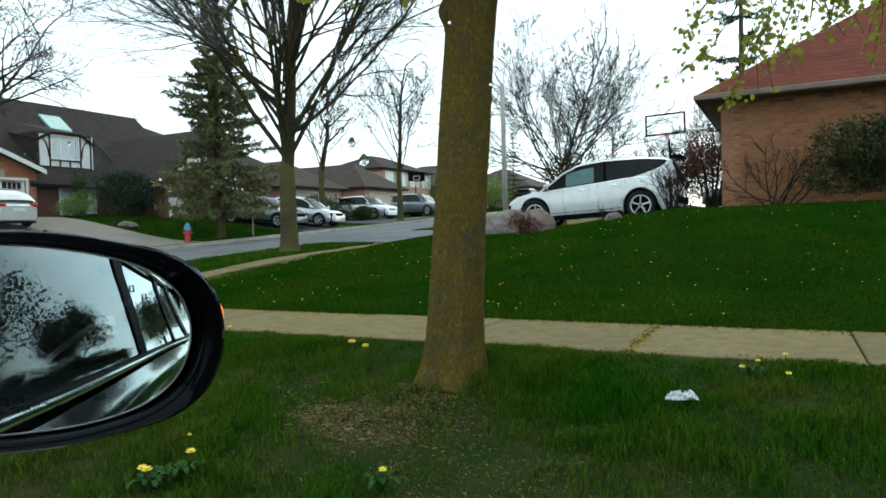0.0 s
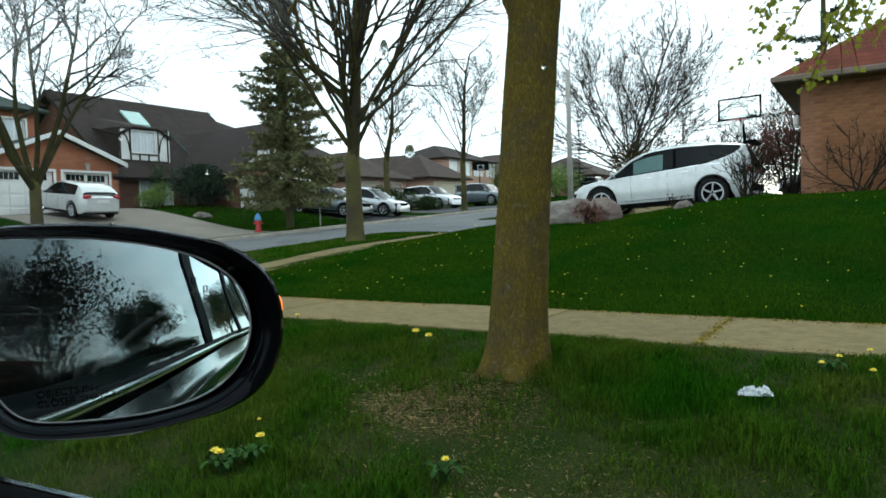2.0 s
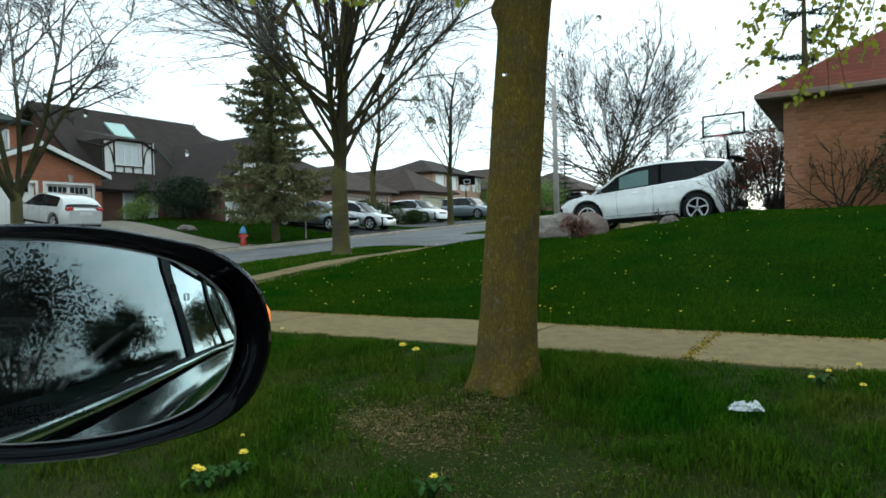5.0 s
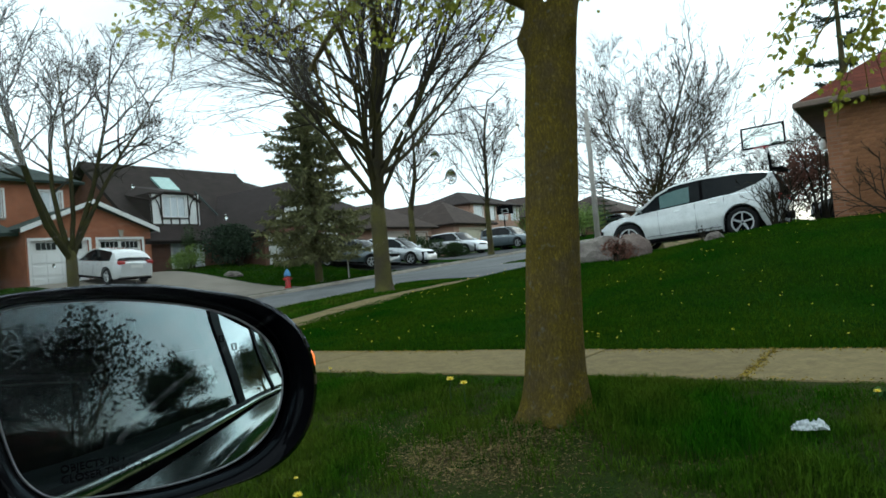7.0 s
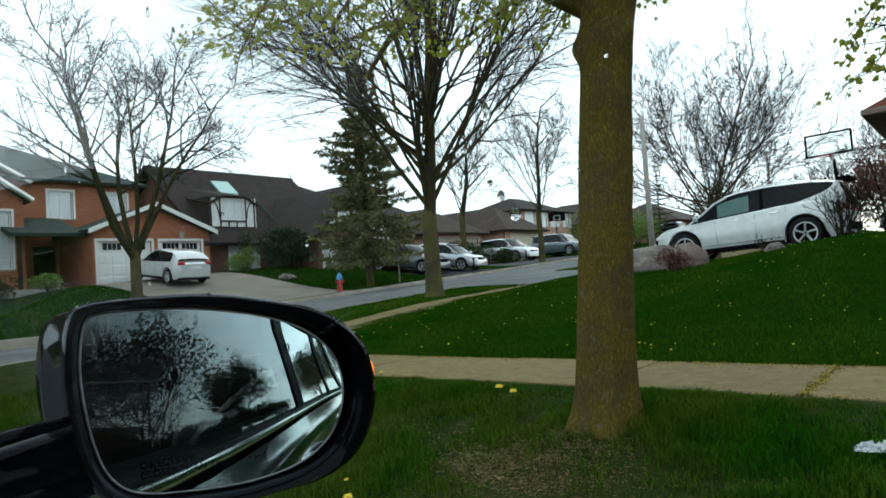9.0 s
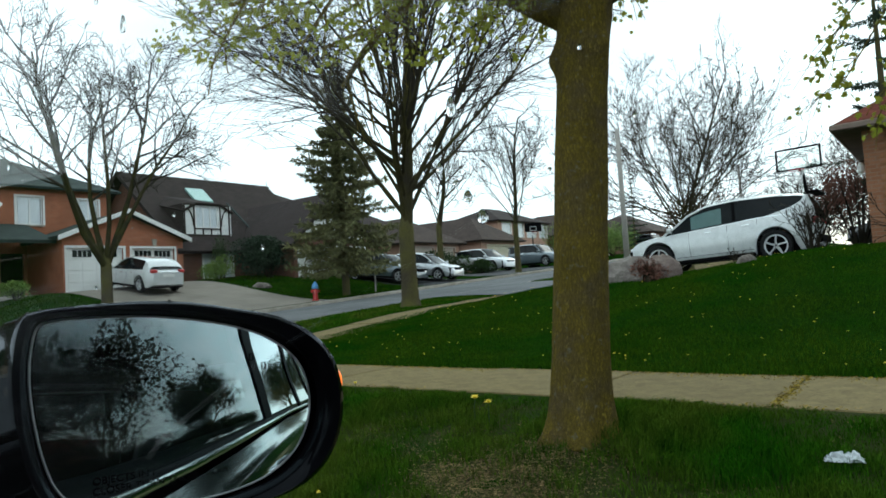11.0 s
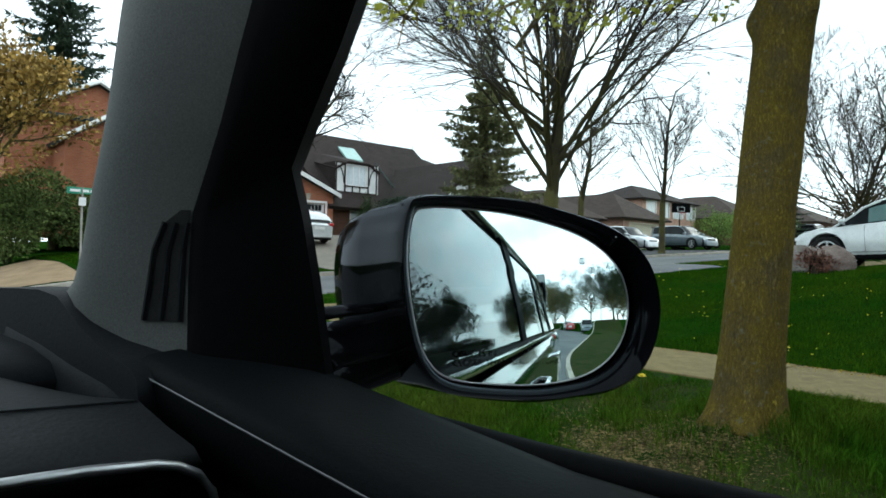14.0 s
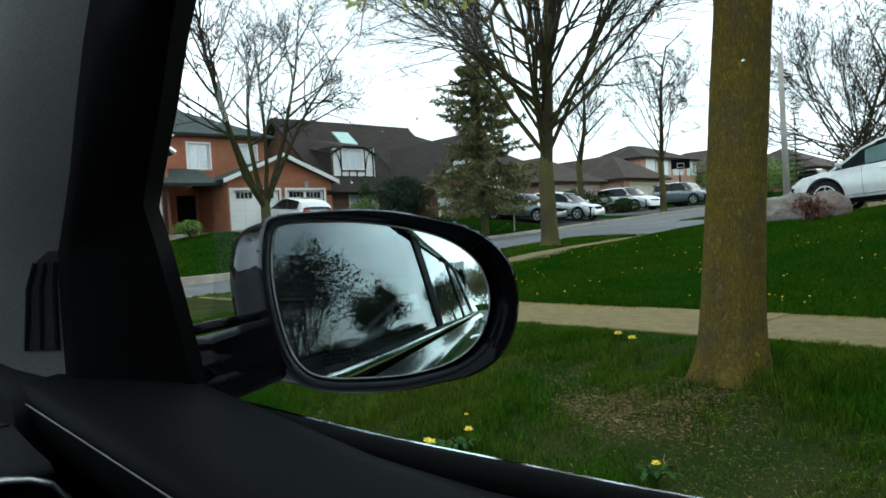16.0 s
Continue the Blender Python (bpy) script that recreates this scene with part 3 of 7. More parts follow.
def box_walls(house, x0, x1, y0, y1, z, h, material, east=(), south=(), west=(), gable=None, north=()):
    """Four walls round a rectangle, butted; openings by side."""
    t = 0.25
    out = {}
    for side, m, length, holes in (("east", face_east(x1, y0, z), y1 - y0, east), ("west", face_west(x0, y1, z), y1 - y0, west),
                                   ("south", face_south(x0 + t, y0, z), x1 - x0 - 2 * t, south), ("north", face_north(x1 - t, y1, z), x1 - x0 - 2 * t, north)):
        g = gable[1] if gable and side in gable[0] else None
        out[side] = (put(part("wall", wall_panel(length, h, holes, t, g), material, house), m), m)
    return out


def gable_roof_y(house, x0, x1, y0, y1, z, rise, over, material, thick=0.16):
    """Ridge along y, from y0 to y1."""
    xm = (x0 + x1) / 2
    k = rise / (xm - x0)
    for a, s in ((x0, -1), (x1, 1)):
        e = (a + s * over, z - k * over + 0.05)
        roof_slab(house, [(e[0], y0 - over, e[1]), (e[0], y1 + over, e[1]), (xm, y1 + over, z + rise + 0.05), (xm, y0 - over, z + rise + 0.05)], thick, material)


def gable_roof_x(house, x0, x1, y0, y1, z, rise, over, material, thick=0.16):
    ym = (y0 + y1) / 2
    k = rise / (ym - y0)
    for a, s in ((y0, -1), (y1, 1)):
        e = (a + s * over, z - k * over + 0.05)
        roof_slab(house, [(x0 - over, e[0], e[1]), (x1 + over, e[0], e[1]), (x1 + over, ym, z + rise + 0.05), (x0 - over, ym, z + rise + 0.05)], thick, material)


def hip_roof(house, x0, x1, y0, y1, z, rise, over, material, thick=0.14):
    """A hip roof with its ridge along the longer side."""
    x0, x1, y0, y1 = x0 - over, x1 + over, y0 - over, y1 + over
    if x1 - x0 >= y1 - y0:
        h = (y1 - y0) / 2
        a, b = (x0 + h, y0 + h, z + rise), (x1 - h, y0 + h, z + rise)
        quads = [[(x0, y0, z), (x1, y0, z), b, a], [(x1, y1, z), (x0, y1, z), a, b], [(x0, y1, z), (x0, y0, z), a], [(x1, y0, z), (x1, y1, z), b]]
    else:
        h = (x1 - x0) / 2
        a, b = (x0 + h, y0 + h, z + rise), (x0 + h, y1 - h, z + rise)
        quads = [[(x0, y0, z), (x1, y0, z), a], [(x1, y0, z), (x1, y1, z), b, a], [(x1, y1, z), (x0, y1, z), b], [(x0, y1, z), (x0, y0, z), a, b]]
    for q in quads:
        roof_slab(house, q, thick, material)


# ---- brick house with the double garage ----
zb = 2.05
h1 = thing("house", "two-storey orange-red brick house with a double garage", "house")
GX = -31.5
gw = box_walls(h1, -38.0, GX, 13.75, 19.65, zb, 2.75, M_BRICK_RED, east=[(0.2, 0, 2.75, 2.15), (3.2, 0, 5.4, 2.15)], gable=(("east",), 1.15))
for a, b in ((0.2, 2.75), (3.2, 5.4)):
    garage_door(h1, gw["east"][1], a, b, 2.15)
gable_roof_x(h1, -38.0, GX, 13.75, 19.65, zb + 2.75, 1.15, 0.3, M_SH_GREY)
for s in (-1, 1):
    y0, z0 = 16.7 + s * 3.25, zb + 2.75 - 0.12
    part("bargeboard", Shape().add([(GX + 0.31, y0, z0 - 0.16), (GX + 0.31, 16.7, zb + 3.84), (GX + 0.31, 16.7, zb + 4.04), (GX + 0.31, y0, z0 + 0.06), (GX + 0.37, y0, z0 - 0.16), (GX + 0.37, 16.7, zb + 3.84), (GX + 0.37, 16.7, zb + 4.04), (GX + 0.37, y0, z0 + 0.06)], [(0, 1, 2, 3), (7, 6, 5, 4), (0, 4, 5, 1), (1, 5, 6, 2), (2, 6, 7, 3), (3, 7, 4, 0)]), M_WHITE, h1, "white bargeboard")
for y in (15.4, 18.1):
    part("keystone", Shape().prism([(y - 0.08, zb + 2.28), (y + 0.08, zb + 2.28), (y + 0.13, zb + 2.62), (y - 0.13, zb + 2.62)], GX - 0.02, GX + 0.05, "x"), M_KERB, h1, "pale keystone")
up = box_walls(h1, -45.0, -35.2, 5.0, 17.8, zb, 5.45, M_BRICK_RED, east=[(8.35, 3.6, 9.5, 4.95), (11.2, 3.6, 12.2, 4.95), (7.6, 0.1, 8.6, 2.2)])
window_unit(h1, up["east"][1], 8.35, 3.6, 9.5, 4.95, 2)
window_unit(h1, up["east"][1], 11.2, 3.6, 12.2, 4.95, 2)
put(part("front_door", Shape().box((7.6, 0.1, 0.1), (8.6, 0.16, 2.2)).box((7.72, 0.085, 0.5), (8.1, 0.102, 2.0)), M_DARKGLASS, h1, "dark glazed front door"), up["east"][1])
hip_roof(h1, -45.0, -35.2, 5.0, 17.8, zb + 5.45, 2.6, 0.45, M_SH_GREY)
wing = box_walls(h1, -36.0, -33.0, 6.9, 11.5, zb, 4.25, M_BRICK_RED, east=[(2.3, 1.05, 2.95, 3.6), (3.45, 1.05, 4.1, 3.6)], gable=(("east",), 1.5))
window_unit(h1, wing["east"][1], 2.3, 1.05, 2.95, 3.6, 1)
window_unit(h1, wing["east"][1], 3.45, 1.05, 4.1, 3.6, 1)
for k in range(5):
    put(part("glazing_bar", Shape().box((3.51, 0.06, 1.45 + 0.4 * k), (4.04, 0.09, 1.48 + 0.4 * k)), M_WHITE, h1), wing["east"][1])
gable_roof_x(h1, -39.0, -33.0, 6.9, 11.5, zb + 4.25, 1.5, 0.3, M_SH_GREY)
part("upper_gable", Shape().prism([(5.2, zb + 5.45), (12.2, zb + 5.45), (8.7, zb + 7.35)], -35.45, -35.19, "x"), M_BRICK_RED, h1, "brick gable above the wing")
gable_roof_x(h1, -41.0, -35.2, 5.2, 12.2, zb + 5.45, 1.9, 0.3, M_SH_GREY)
for s in (-1, 1):
    part("upper_fascia", Shape().tube([(-34.88, 8.7 + s * 3.85, zb + 5.27), (-34.88, 8.7, zb + 7.35)], [0.11, 0.11], 4), M_WHITE, h1, "white gable fascia")
for s in (-1, 1):
    part("fascia", Shape().tube([(-32.68, 9.2 + s * 2.6, zb + 4.08), (-32.68, 9.2, zb + 5.8)], [0.11, 0.11], 4), M_WHITE, h1, "white gable fascia")
roof_slab(h1, [(-31.9, 10.6, zb + 2.55), (-31.9, 13.7, zb + 2.55), (-35.2, 13.7, zb + 3.6), (-35.2, 10.6, zb + 3.6)], 0.16, M_SH_GREY, "porch_roof")
part("porch_post", Shape().tube([(-32.2, 11.0, zb), (-32.2, 11.0, zb + 2.5)], [0.1, 0.1], 8), M_DARKWOOD, h1)
part("porch_step", Shape().box((-35.2, 10.7, zb - 0.3), (-32.0, 13.6, zb + 0.12), cut=0.02), M_KERB, h1, "concrete porch step")

# ---- dark-roofed house with the half-timbered dormer ----
z2 = 1.95
h2 = thing("house", "dark-roofed brown brick house with a half-timbered dormer", "house")
w2 = box_walls(h2, -43.0, -31.9, 19.9, 29.4, z2, 2.55, M_BRICK_BROWN, east=[(1.2, 0.7, 3.0, 2.1)], gable=(("south", "north"), 4.6))
window_unit(h2, w2["east"][1], 1.2, 0.7, 3.0, 2.1, 3)
gable_roof_y(h2, -43.0, -31.9, 19.9, 29.4, z2 + 2.55, 4.6, 0.55, M_SH_BROWN, 0.2)
# dormer
DX, d0, d1, dz = -32.5, 20.4, 23.35, z2 + 3.05
put(part("dormer_wall", wall_panel(d1 - d0, 1.75, [(0.72, 0.45, 2.13, 1.62)], 0.15), M_WHITE, h2, "white half-timbered dormer front"), face_east(DX, d0, dz))
window_unit(h2, face_east(DX, d0, dz), 0.72, 0.45, 2.13, 1.62, 3, False)
for k, q in enumerate([((0, 0), (2.85, 0.09)), ((0, 1.68), (2.85, 1.75)), ((0, 0.09), (0.07, 1.68)), ((2.78, 0.09), (2.85, 1.68)), ((0.58, 0.09), (0.65, 1.68)), ((2.2, 0.09), (2.27, 1.68)), ((0.65, 0.37), (2.2, 0.44)), ((1.1, 0.09), (1.16, 0.37)), ((1.62, 0.09), (1.68, 0.37))]):
    put(part("timber", Shape().box((q[0][0], -0.05, q[0][1]), (q[1][0], -0.002, q[1][1])), M_DARKWOOD, h2, "dark timber"), face_east(DX, d0, dz))
for s in (0, 1):
    pts = [((u if s == 0 else 2.85 - u), -0.03, 1.6 - (0.95 * (1 - math.cos(t)) + 0.1)) for (u, _), t in zip([(0.13 + 0.42 * math.sin(t), 0) for t in (0, 0.4, 0.8, 1.2, 1.57)], (0, 0.4, 0.8, 1.2, 1.57))]
    put(part("curved_brace", Shape().tube(pts, [0.038] * 5, 4), M_DARKWOOD, h2, "curved dark brace"), face_east(DX, d0, dz))
for y, s in ((d0, 1), (d1, -1)):
    part("dormer_cheek", Shape().prism([(DX - 0.01, dz), (DX - 0.01, dz + 1.75), (DX - 2.2, dz + 1.75)], y - 0.05, y + 0.05, "y"), M_SH_BROWN, h2)
roof_slab(h2, [(DX + 0.14, d0 - 0.1, dz + 1.35), (DX + 0.14, d0 + 0.75, dz + 1.82), (DX - 3.2, d0 + 0.75, dz + 2.6), (DX - 2.2, d0 - 0.1, dz + 1.9)], 0.1, M_SH_BROWN, "dormer_roof")
roof_slab(h2, [(DX + 0.14, d0 + 0.75, dz + 1.82), (DX + 0.14, d1 - 0.75, dz + 1.82), (DX - 3.2, d1 - 0.75, dz + 2.6), (DX - 3.2, d0 + 0.75, dz + 2.6)], 0.1, M_SH_BROWN, "dormer_roof")
roof_slab(h2, [(DX + 0.14, d1 + 0.1, dz + 1.35), (DX + 0.14, d1 - 0.75, dz + 1.82), (DX - 3.2, d1 - 0.75, dz + 2.6), (DX - 2.2, d1 + 0.1, dz + 1.9)], 0.1, M_SH_BROWN, "dormer_roof")
sl = 4.6 / 5.55
skx = -35.2
part("skylight", Shape().add([(skx + dx, y, z2 + 2.62 + (-31.9 - skx - dx) * sl + dz_) for dz_ in (0.0, 0.14) for dx, y in ((0, 22.9), (0, 24.1), (-1.05, 24.1), (-1.05, 22.9))], [(3, 2, 1, 0), (4, 5, 6, 7), (0, 1, 5, 4), (1, 2, 6, 5), (2, 3, 7, 6), (3, 0, 4, 7)]), M_SKYGLASS, h2, "greenish glass skylight")
part("valley", Shape().tube([(-31.35, 24.9, z2 + 2.4), (-35.0, 24.9, z2 + 5.4)], [0.06, 0.06], 4), M_SH_GREY, h2, "grey flashing")
# front garage wing of the same house
g2 = box_walls(h2, -31.6, -27.6, 23.6, 29.4, z2 - 0.1, 2.6, M_BRICK_BROWN, east=[(0.4, 0, 2.7, 2.1), (3.1, 0, 5.4, 2.1)], gable=(("east",), 2.6))
for a, b in ((0.4, 2.7), (3.1, 5.4)):
    garage_door(h2, g2["east"][1], a, b, 2.1, lites=False)
gable_roof_x(h2, -37.0, -27.6, 23.6, 29.4, z2 + 2.5, 2.6, 0.45, M_SH_BROWN)
for y in (25.0, 26.1, 26.9, 28.0):
    part("gable_timber", Shape().box((-27.59, y - 0.09, z2 + 2.5), (-27.52, y + 0.09, z2 + 2.5 + 2.3 - abs(y - 26.5) * 0.9)), M_DARKWOOD, h2, "dark timber")
part("gable_panel", Shape().prism([(24.0, z2 + 2.5), (29.0, z2 + 2.5), (26.5, z2 + 4.75)], -27.598, -27.56, "x"), M_WHITE, h2, "white plaster gable panel")


def far_house(x0, x1, y0, y1, z, h, rise, brick, roof, label, doors=(), door_mat=None, windows=(), over=0.5):
    ho = thing("house", label, "house", group="houses up the side street")
    holes = [(a, 0, b, 2.15) for a, b in doors] + [w for w in windows]
    w = box_walls(ho, x0, x1, y0, y1, z, h, brick, east=holes)
    for a, b in doors:
        garage_door(ho, w["east"][1], a, b, 2.15, door_mat, lites=False)
    for q in windows:
        window_unit(ho, w["east"][1], *q, panes=3)
    hip_roof(ho, x0, x1, y0, y1, z + h, rise, over, roof)
    return ho


far_house(-44, -34.0, 34.5, 44.0, 2.2, 2.9, 3.2, M_BRICK_BROWN, M_SH_BROWN, "brown brick bungalow with a steep hip roof")
far_house(-40, -31.0, 37.2, 43.4, 2.2, 2.55, 2.2, M_BRICK_PALE, M_SH_TAN, "buff brick house with beige garage doors", [(0.7, 2.9), (3.4, 5.6)], M_BEIGE)
far_house(-42, -30.3, 45.6, 51.6, 2.4, 2.6, 2.3, M_BRICK_PALE, M_SH_TAN, "buff brick house with a cream garage door", [(0.9, 5.0)], M_CREAM)
far_house(-41.5, -34.5, 55.0, 64.5, 2.6, 4.9, 1.7, M_BRICK_PALE, M_SH_BROWN, "two-storey house with white windows", [], None, [(0.8, 3.3, 2.4, 4.7), (3.2, 3.3, 4.8, 4.7), (5.6, 3.3, 7.2, 4.7), (8.2, 3.3, 9.8, 4.7)])
far_house(-44, -30.5, 66.0, 76.0, 3.4, 2.8, 2.8, M_BRICK_BROWN, M_SH_TAN, "brown brick house far up the street", [(1.0, 5.6)], M_CREAM)
far_house(-62, -50, 38.0, 52.0, 3.2, 5.6, 3.4, M_BRICK_BROWN, M_SH_BROWN, "two-storey house behind the row")
far_house(-40, -28.5, 80.0, 92.0, 3.5, 3.0, 3.0, M_BRICK_BROWN, M_SH_TAN, "house at the end of the street")

# ---- corner house with the red roof ----
h3 = thing("house", "salmon brick corner house with a red hip roof", "house")
RX, RY, zr = -1.2, 15.15, 1.62
w3 = box_walls(h3, RX, 13.0, RY, 27.0, zr - 0.2, 2.45, M_BRICK_TAN, west=[(4.2, 0.2, 9.2, 2.3)])
garage_door(h3, w3["west"][1], 4.2, 9.2, 2.25, lites=False)
hip_roof(h3, RX, 13.0, RY, 27.0, zr + 2.33, 4.1, 0.42, M_SH_RED)
part("soffit", Shape().box((RX - 0.4, RY - 0.4, zr + 2.19), (13.4, RY - 0.002, zr + 2.215)).box((RX - 0.4, RY, zr + 2.19), (RX - 0.002, 27.4, zr + 2.215)), M_SOFFIT, h3, "grey-brown soffit")
part("gutter", Shape().box((RX - 0.48, RY - 0.48, zr + 2.2), (13.4, RY - 0.405, zr + 2.32), cut=0.02).box((RX - 0.48, RY - 0.4, zr + 2.2), (RX - 0.405, 27.4, zr + 2.32), cut=0.02), M_SOFFIT, h3, "brown gutter")
part("foundation", Shape().box((RX - 0.03, RY - 0.03, zr - 0.7), (13.0, RY - 0.002, zr - 0.05)), M_KERB, h3, "concrete foundation")
lantern = thing("wall_lantern", "white wall lantern on the salmon brick wall", "lamp")
part("globe", Shape().tube([(RX - 0.12, RY + 0.7, zr + z) for z in (1.45, 1.5, 1.6, 1.68)], [0.03, 0.07, 0.07, 0.03], 8, True), M_WHITE, lantern)
part("bracket", Shape().box((RX - 0.12, RY + 0.68, zr + 1.68), (RX - 0.002, RY + 0.72, zr + 1.72)), M_DARKWOOD, lantern)

# ---- trees ----
rnd = random.Random(7)


def wobble(d, amount):
    return (d + Vector((rnd.uniform(-1, 1), rnd.uniform(-1, 1), rnd.uniform(-1, 1))) * amount).normalized()


def grow(shape, p, d, length, r, level, spec, tips=None, rise=0.1):
    """A limb that bends as it goes, with side limbs down to the last level."""
    segs = 5 if level == 0 else 4 if level == 1 else 3
    pts, rad = [p.copy()], [r]
    q = p.copy()
    dirs = []
    for i in range(segs):
        d = wobble(d, spec["bend"])
        d = (d + Vector((0, 0, rise))).normalized()
        q = q + d * (length / segs)
        pts.append(q.copy())
        dirs.append(d.copy())
        rad.append(max(r * (1 - (i + 1) / segs * (0.72 if level < spec["levels"] else 0.8)), spec["fine"]))
    (spec.get("main") or shape if level == 0 else shape).tube(pts, rad, 7 if level == 0 else 5 if level == 1 else 3)
    if level >= spec["levels"]:
        if tips is not None:
            tips.append((q, d))
        return
    n = spec["count"][level]
    for k in range(n):
        f = spec["from"] + (1 - spec["from"]) * (k + rnd.random()) / n
        i = min(int(f * segs), segs - 1)
        at = pts[i].lerp(pts[i + 1], f * segs - i)
        side = dirs[i].cross(Vector((rnd.uniform(-1, 1), rnd.uniform(-1, 1), rnd.uniform(-1, 1)))).normalized()
        a = radians(spec["angle"] + rnd.uniform(-14, 14))
        nd = dirs[i] * math.cos(a) + side * math.sin(a)
        grow(shape, at, nd, length * spec["ratio"] * (1.25 - 0.6 * f) * rnd.uniform(0.8, 1.2), max(r * 0.5 * (1.15 - 0.5 * f), spec["fine"]), level + 1, spec, tips, spec.get("droop", rise))


def bare_tree(x, y, height, r, fork, limbs, label, spread=35, spec=None, seed=1, lean=(0, 0), group="", twig=None, bark=None):
    """A leafless tree: a flared trunk to its fork, then limbs that fan out."""
    rnd.seed(seed)
    z = ground(x, y) - 0.05
    spec = {"levels": 3, "count": (6, 6, 4), "angle": 34, "ratio": 0.52, "from": 0.25, "bend": 0.11, "fine": 0.006, "limb": 0.42, **(spec or {})}
    t = thing("tree", label, "tree", Matrix.Translation((x, y, z)), group)
    tr = Shape()
    pts = [Vector((lean[0] * f, lean[1] * f, fork * f)) for f in (0, 0.04, 0.12, 0.3, 0.55, 0.8, 1.0, 1.12, 1.25)]
    tr.tube(pts, [r * k for k in (1.5, 1.25, 1.08, 1.0, 0.95, 0.92, 0.9, 0.6, 0.2)], 12)
    cr, spec["main"] = Shape(), Shape()
    top = pts[-3]
    for i in range(limbs):
        a = 2 * math.pi * (i * spec.get("turn", 1) + rnd.uniform(-0.2, 0.2)) / limbs
        tilt = radians(spread * rnd.uniform(0.4, 1.08)) if i else radians(4)
        d = Vector((math.cos(a) * math.sin(tilt), math.sin(a) * math.sin(tilt), math.cos(tilt)))
        up = i / limbs * spec.get("leader", 0.0)
        if spec.get("leader") and i == 0:
            lead = (height - fork)
            grow(cr, top - Vector((0, 0, 0.1)), d, lead, r * spec.get("lead", 0.8), 0, spec, None, 0.1)
            continue
        grow(cr, top + Vector((0, 0, up * (height - fork) - fork * 0.1 * rnd.random())), d, (height - fork) * rnd.uniform(0.8, 1.0) * (1 - 0.8 * up), r * spec["limb"] * rnd.uniform(0.7, 1.0) * (1 - up), 0, spec, None, spec.get("rise", 0.1))
    part("trunk", tr, bark or M_BARK2, t, "mossy grey-green trunk", smooth=True)
    part("branchwork", spec["main"], M_LIMB, t, "olive-brown main limbs", smooth=True)
    part("crown", cr, twig or M_TWIG, t, "bare spreading branches", smooth=True)
    return t


LEAF = [(0, 0), (0.22, 0.12), (0.5, 0.1), (0.38, 0.4), (0.62, 0.62), (0.25, 0.68), (0, 1.05), (-0.25, 0.68), (-0.62, 0.62), (-0.38, 0.4), (-0.5, 0.1), (-0.22, 0.12)]


def leaf(shape, p, d, size, lobed=True):
    side = d.cross(Vector((rnd.uniform(-1, 1), rnd.uniform(-1, 1), rnd.uniform(-1, 1)))).normalized()
    up = d.cross(side) * rnd.uniform(-0.25, 0.25)
    if lobed:
        k = len(shape.v)
        shape.v += [tuple(p + (d * w + side * u + up * abs(u)) * size) for u, w in LEAF]
        shape.f.append(tuple(range(k, k + 12)))
    else:
        k = len(shape.v)
        shape.v += [tuple(p), tuple(p + (d * 0.5 + side * 0.3 + up) * size), tuple(p + d * size), tuple(p + (d * 0.5 - side * 0.3 - up) * size)]
        shape.f.append((k, k + 1, k + 2, k + 3))


def leafy_tree(x, y, height, r, fork, label, material, count=6, per=7, size=0.22, seed=3, spread=45, group="", name="tree", limbs=7, loose=1.5):
    """A tree in leaf: trunk, limbs and small leaves round the twig ends."""
    rnd.seed(seed)
    t = thing(name, label, "tree", Matrix.Translation((x, y, ground(x, y) - 0.05)), group)
    tr, lv, tips = Shape(), Shape(), []
    tr.tube([(0, 0, 0), (0, 0, fork * 0.1), (0.05, 0, fork * 0.5), (0, 0.05, fork)], [r * 1.4, r * 1.1, r, r * 0.9], 9)
    spec = {"levels": 2, "count": (count, 5), "angle": 42, "ratio": 0.5, "from": 0.15, "bend": 0.14, "fine": 0.012}
    for i in range(limbs):
        a = 2 * math.pi * (i + rnd.uniform(-0.3, 0.3)) / limbs
        tilt = radians(spread * rnd.uniform(0.5, 1.3)) if i else 0.1
        grow(tr, Vector((0, 0, fork * rnd.uniform(0.7, 1))), Vector((math.cos(a) * math.sin(tilt), math.sin(a) * math.sin(tilt), math.cos(tilt))), (height - fork) * rnd.uniform(0.6, 0.95), r * 0.5, 0, spec, tips)
    for p, d in tips:
        for _ in range(per):
            leaf(lv, p + Vector((rnd.gauss(0, 1), rnd.gauss(0, 1), rnd.gauss(0, 1))) * size * loose, wobble(d, 1.2), size * rnd.uniform(0.6, 1.3), False)
    part("trunk", tr, M_BARK2, t, smooth=True)
    part("crown", lv, material, t)
    return t


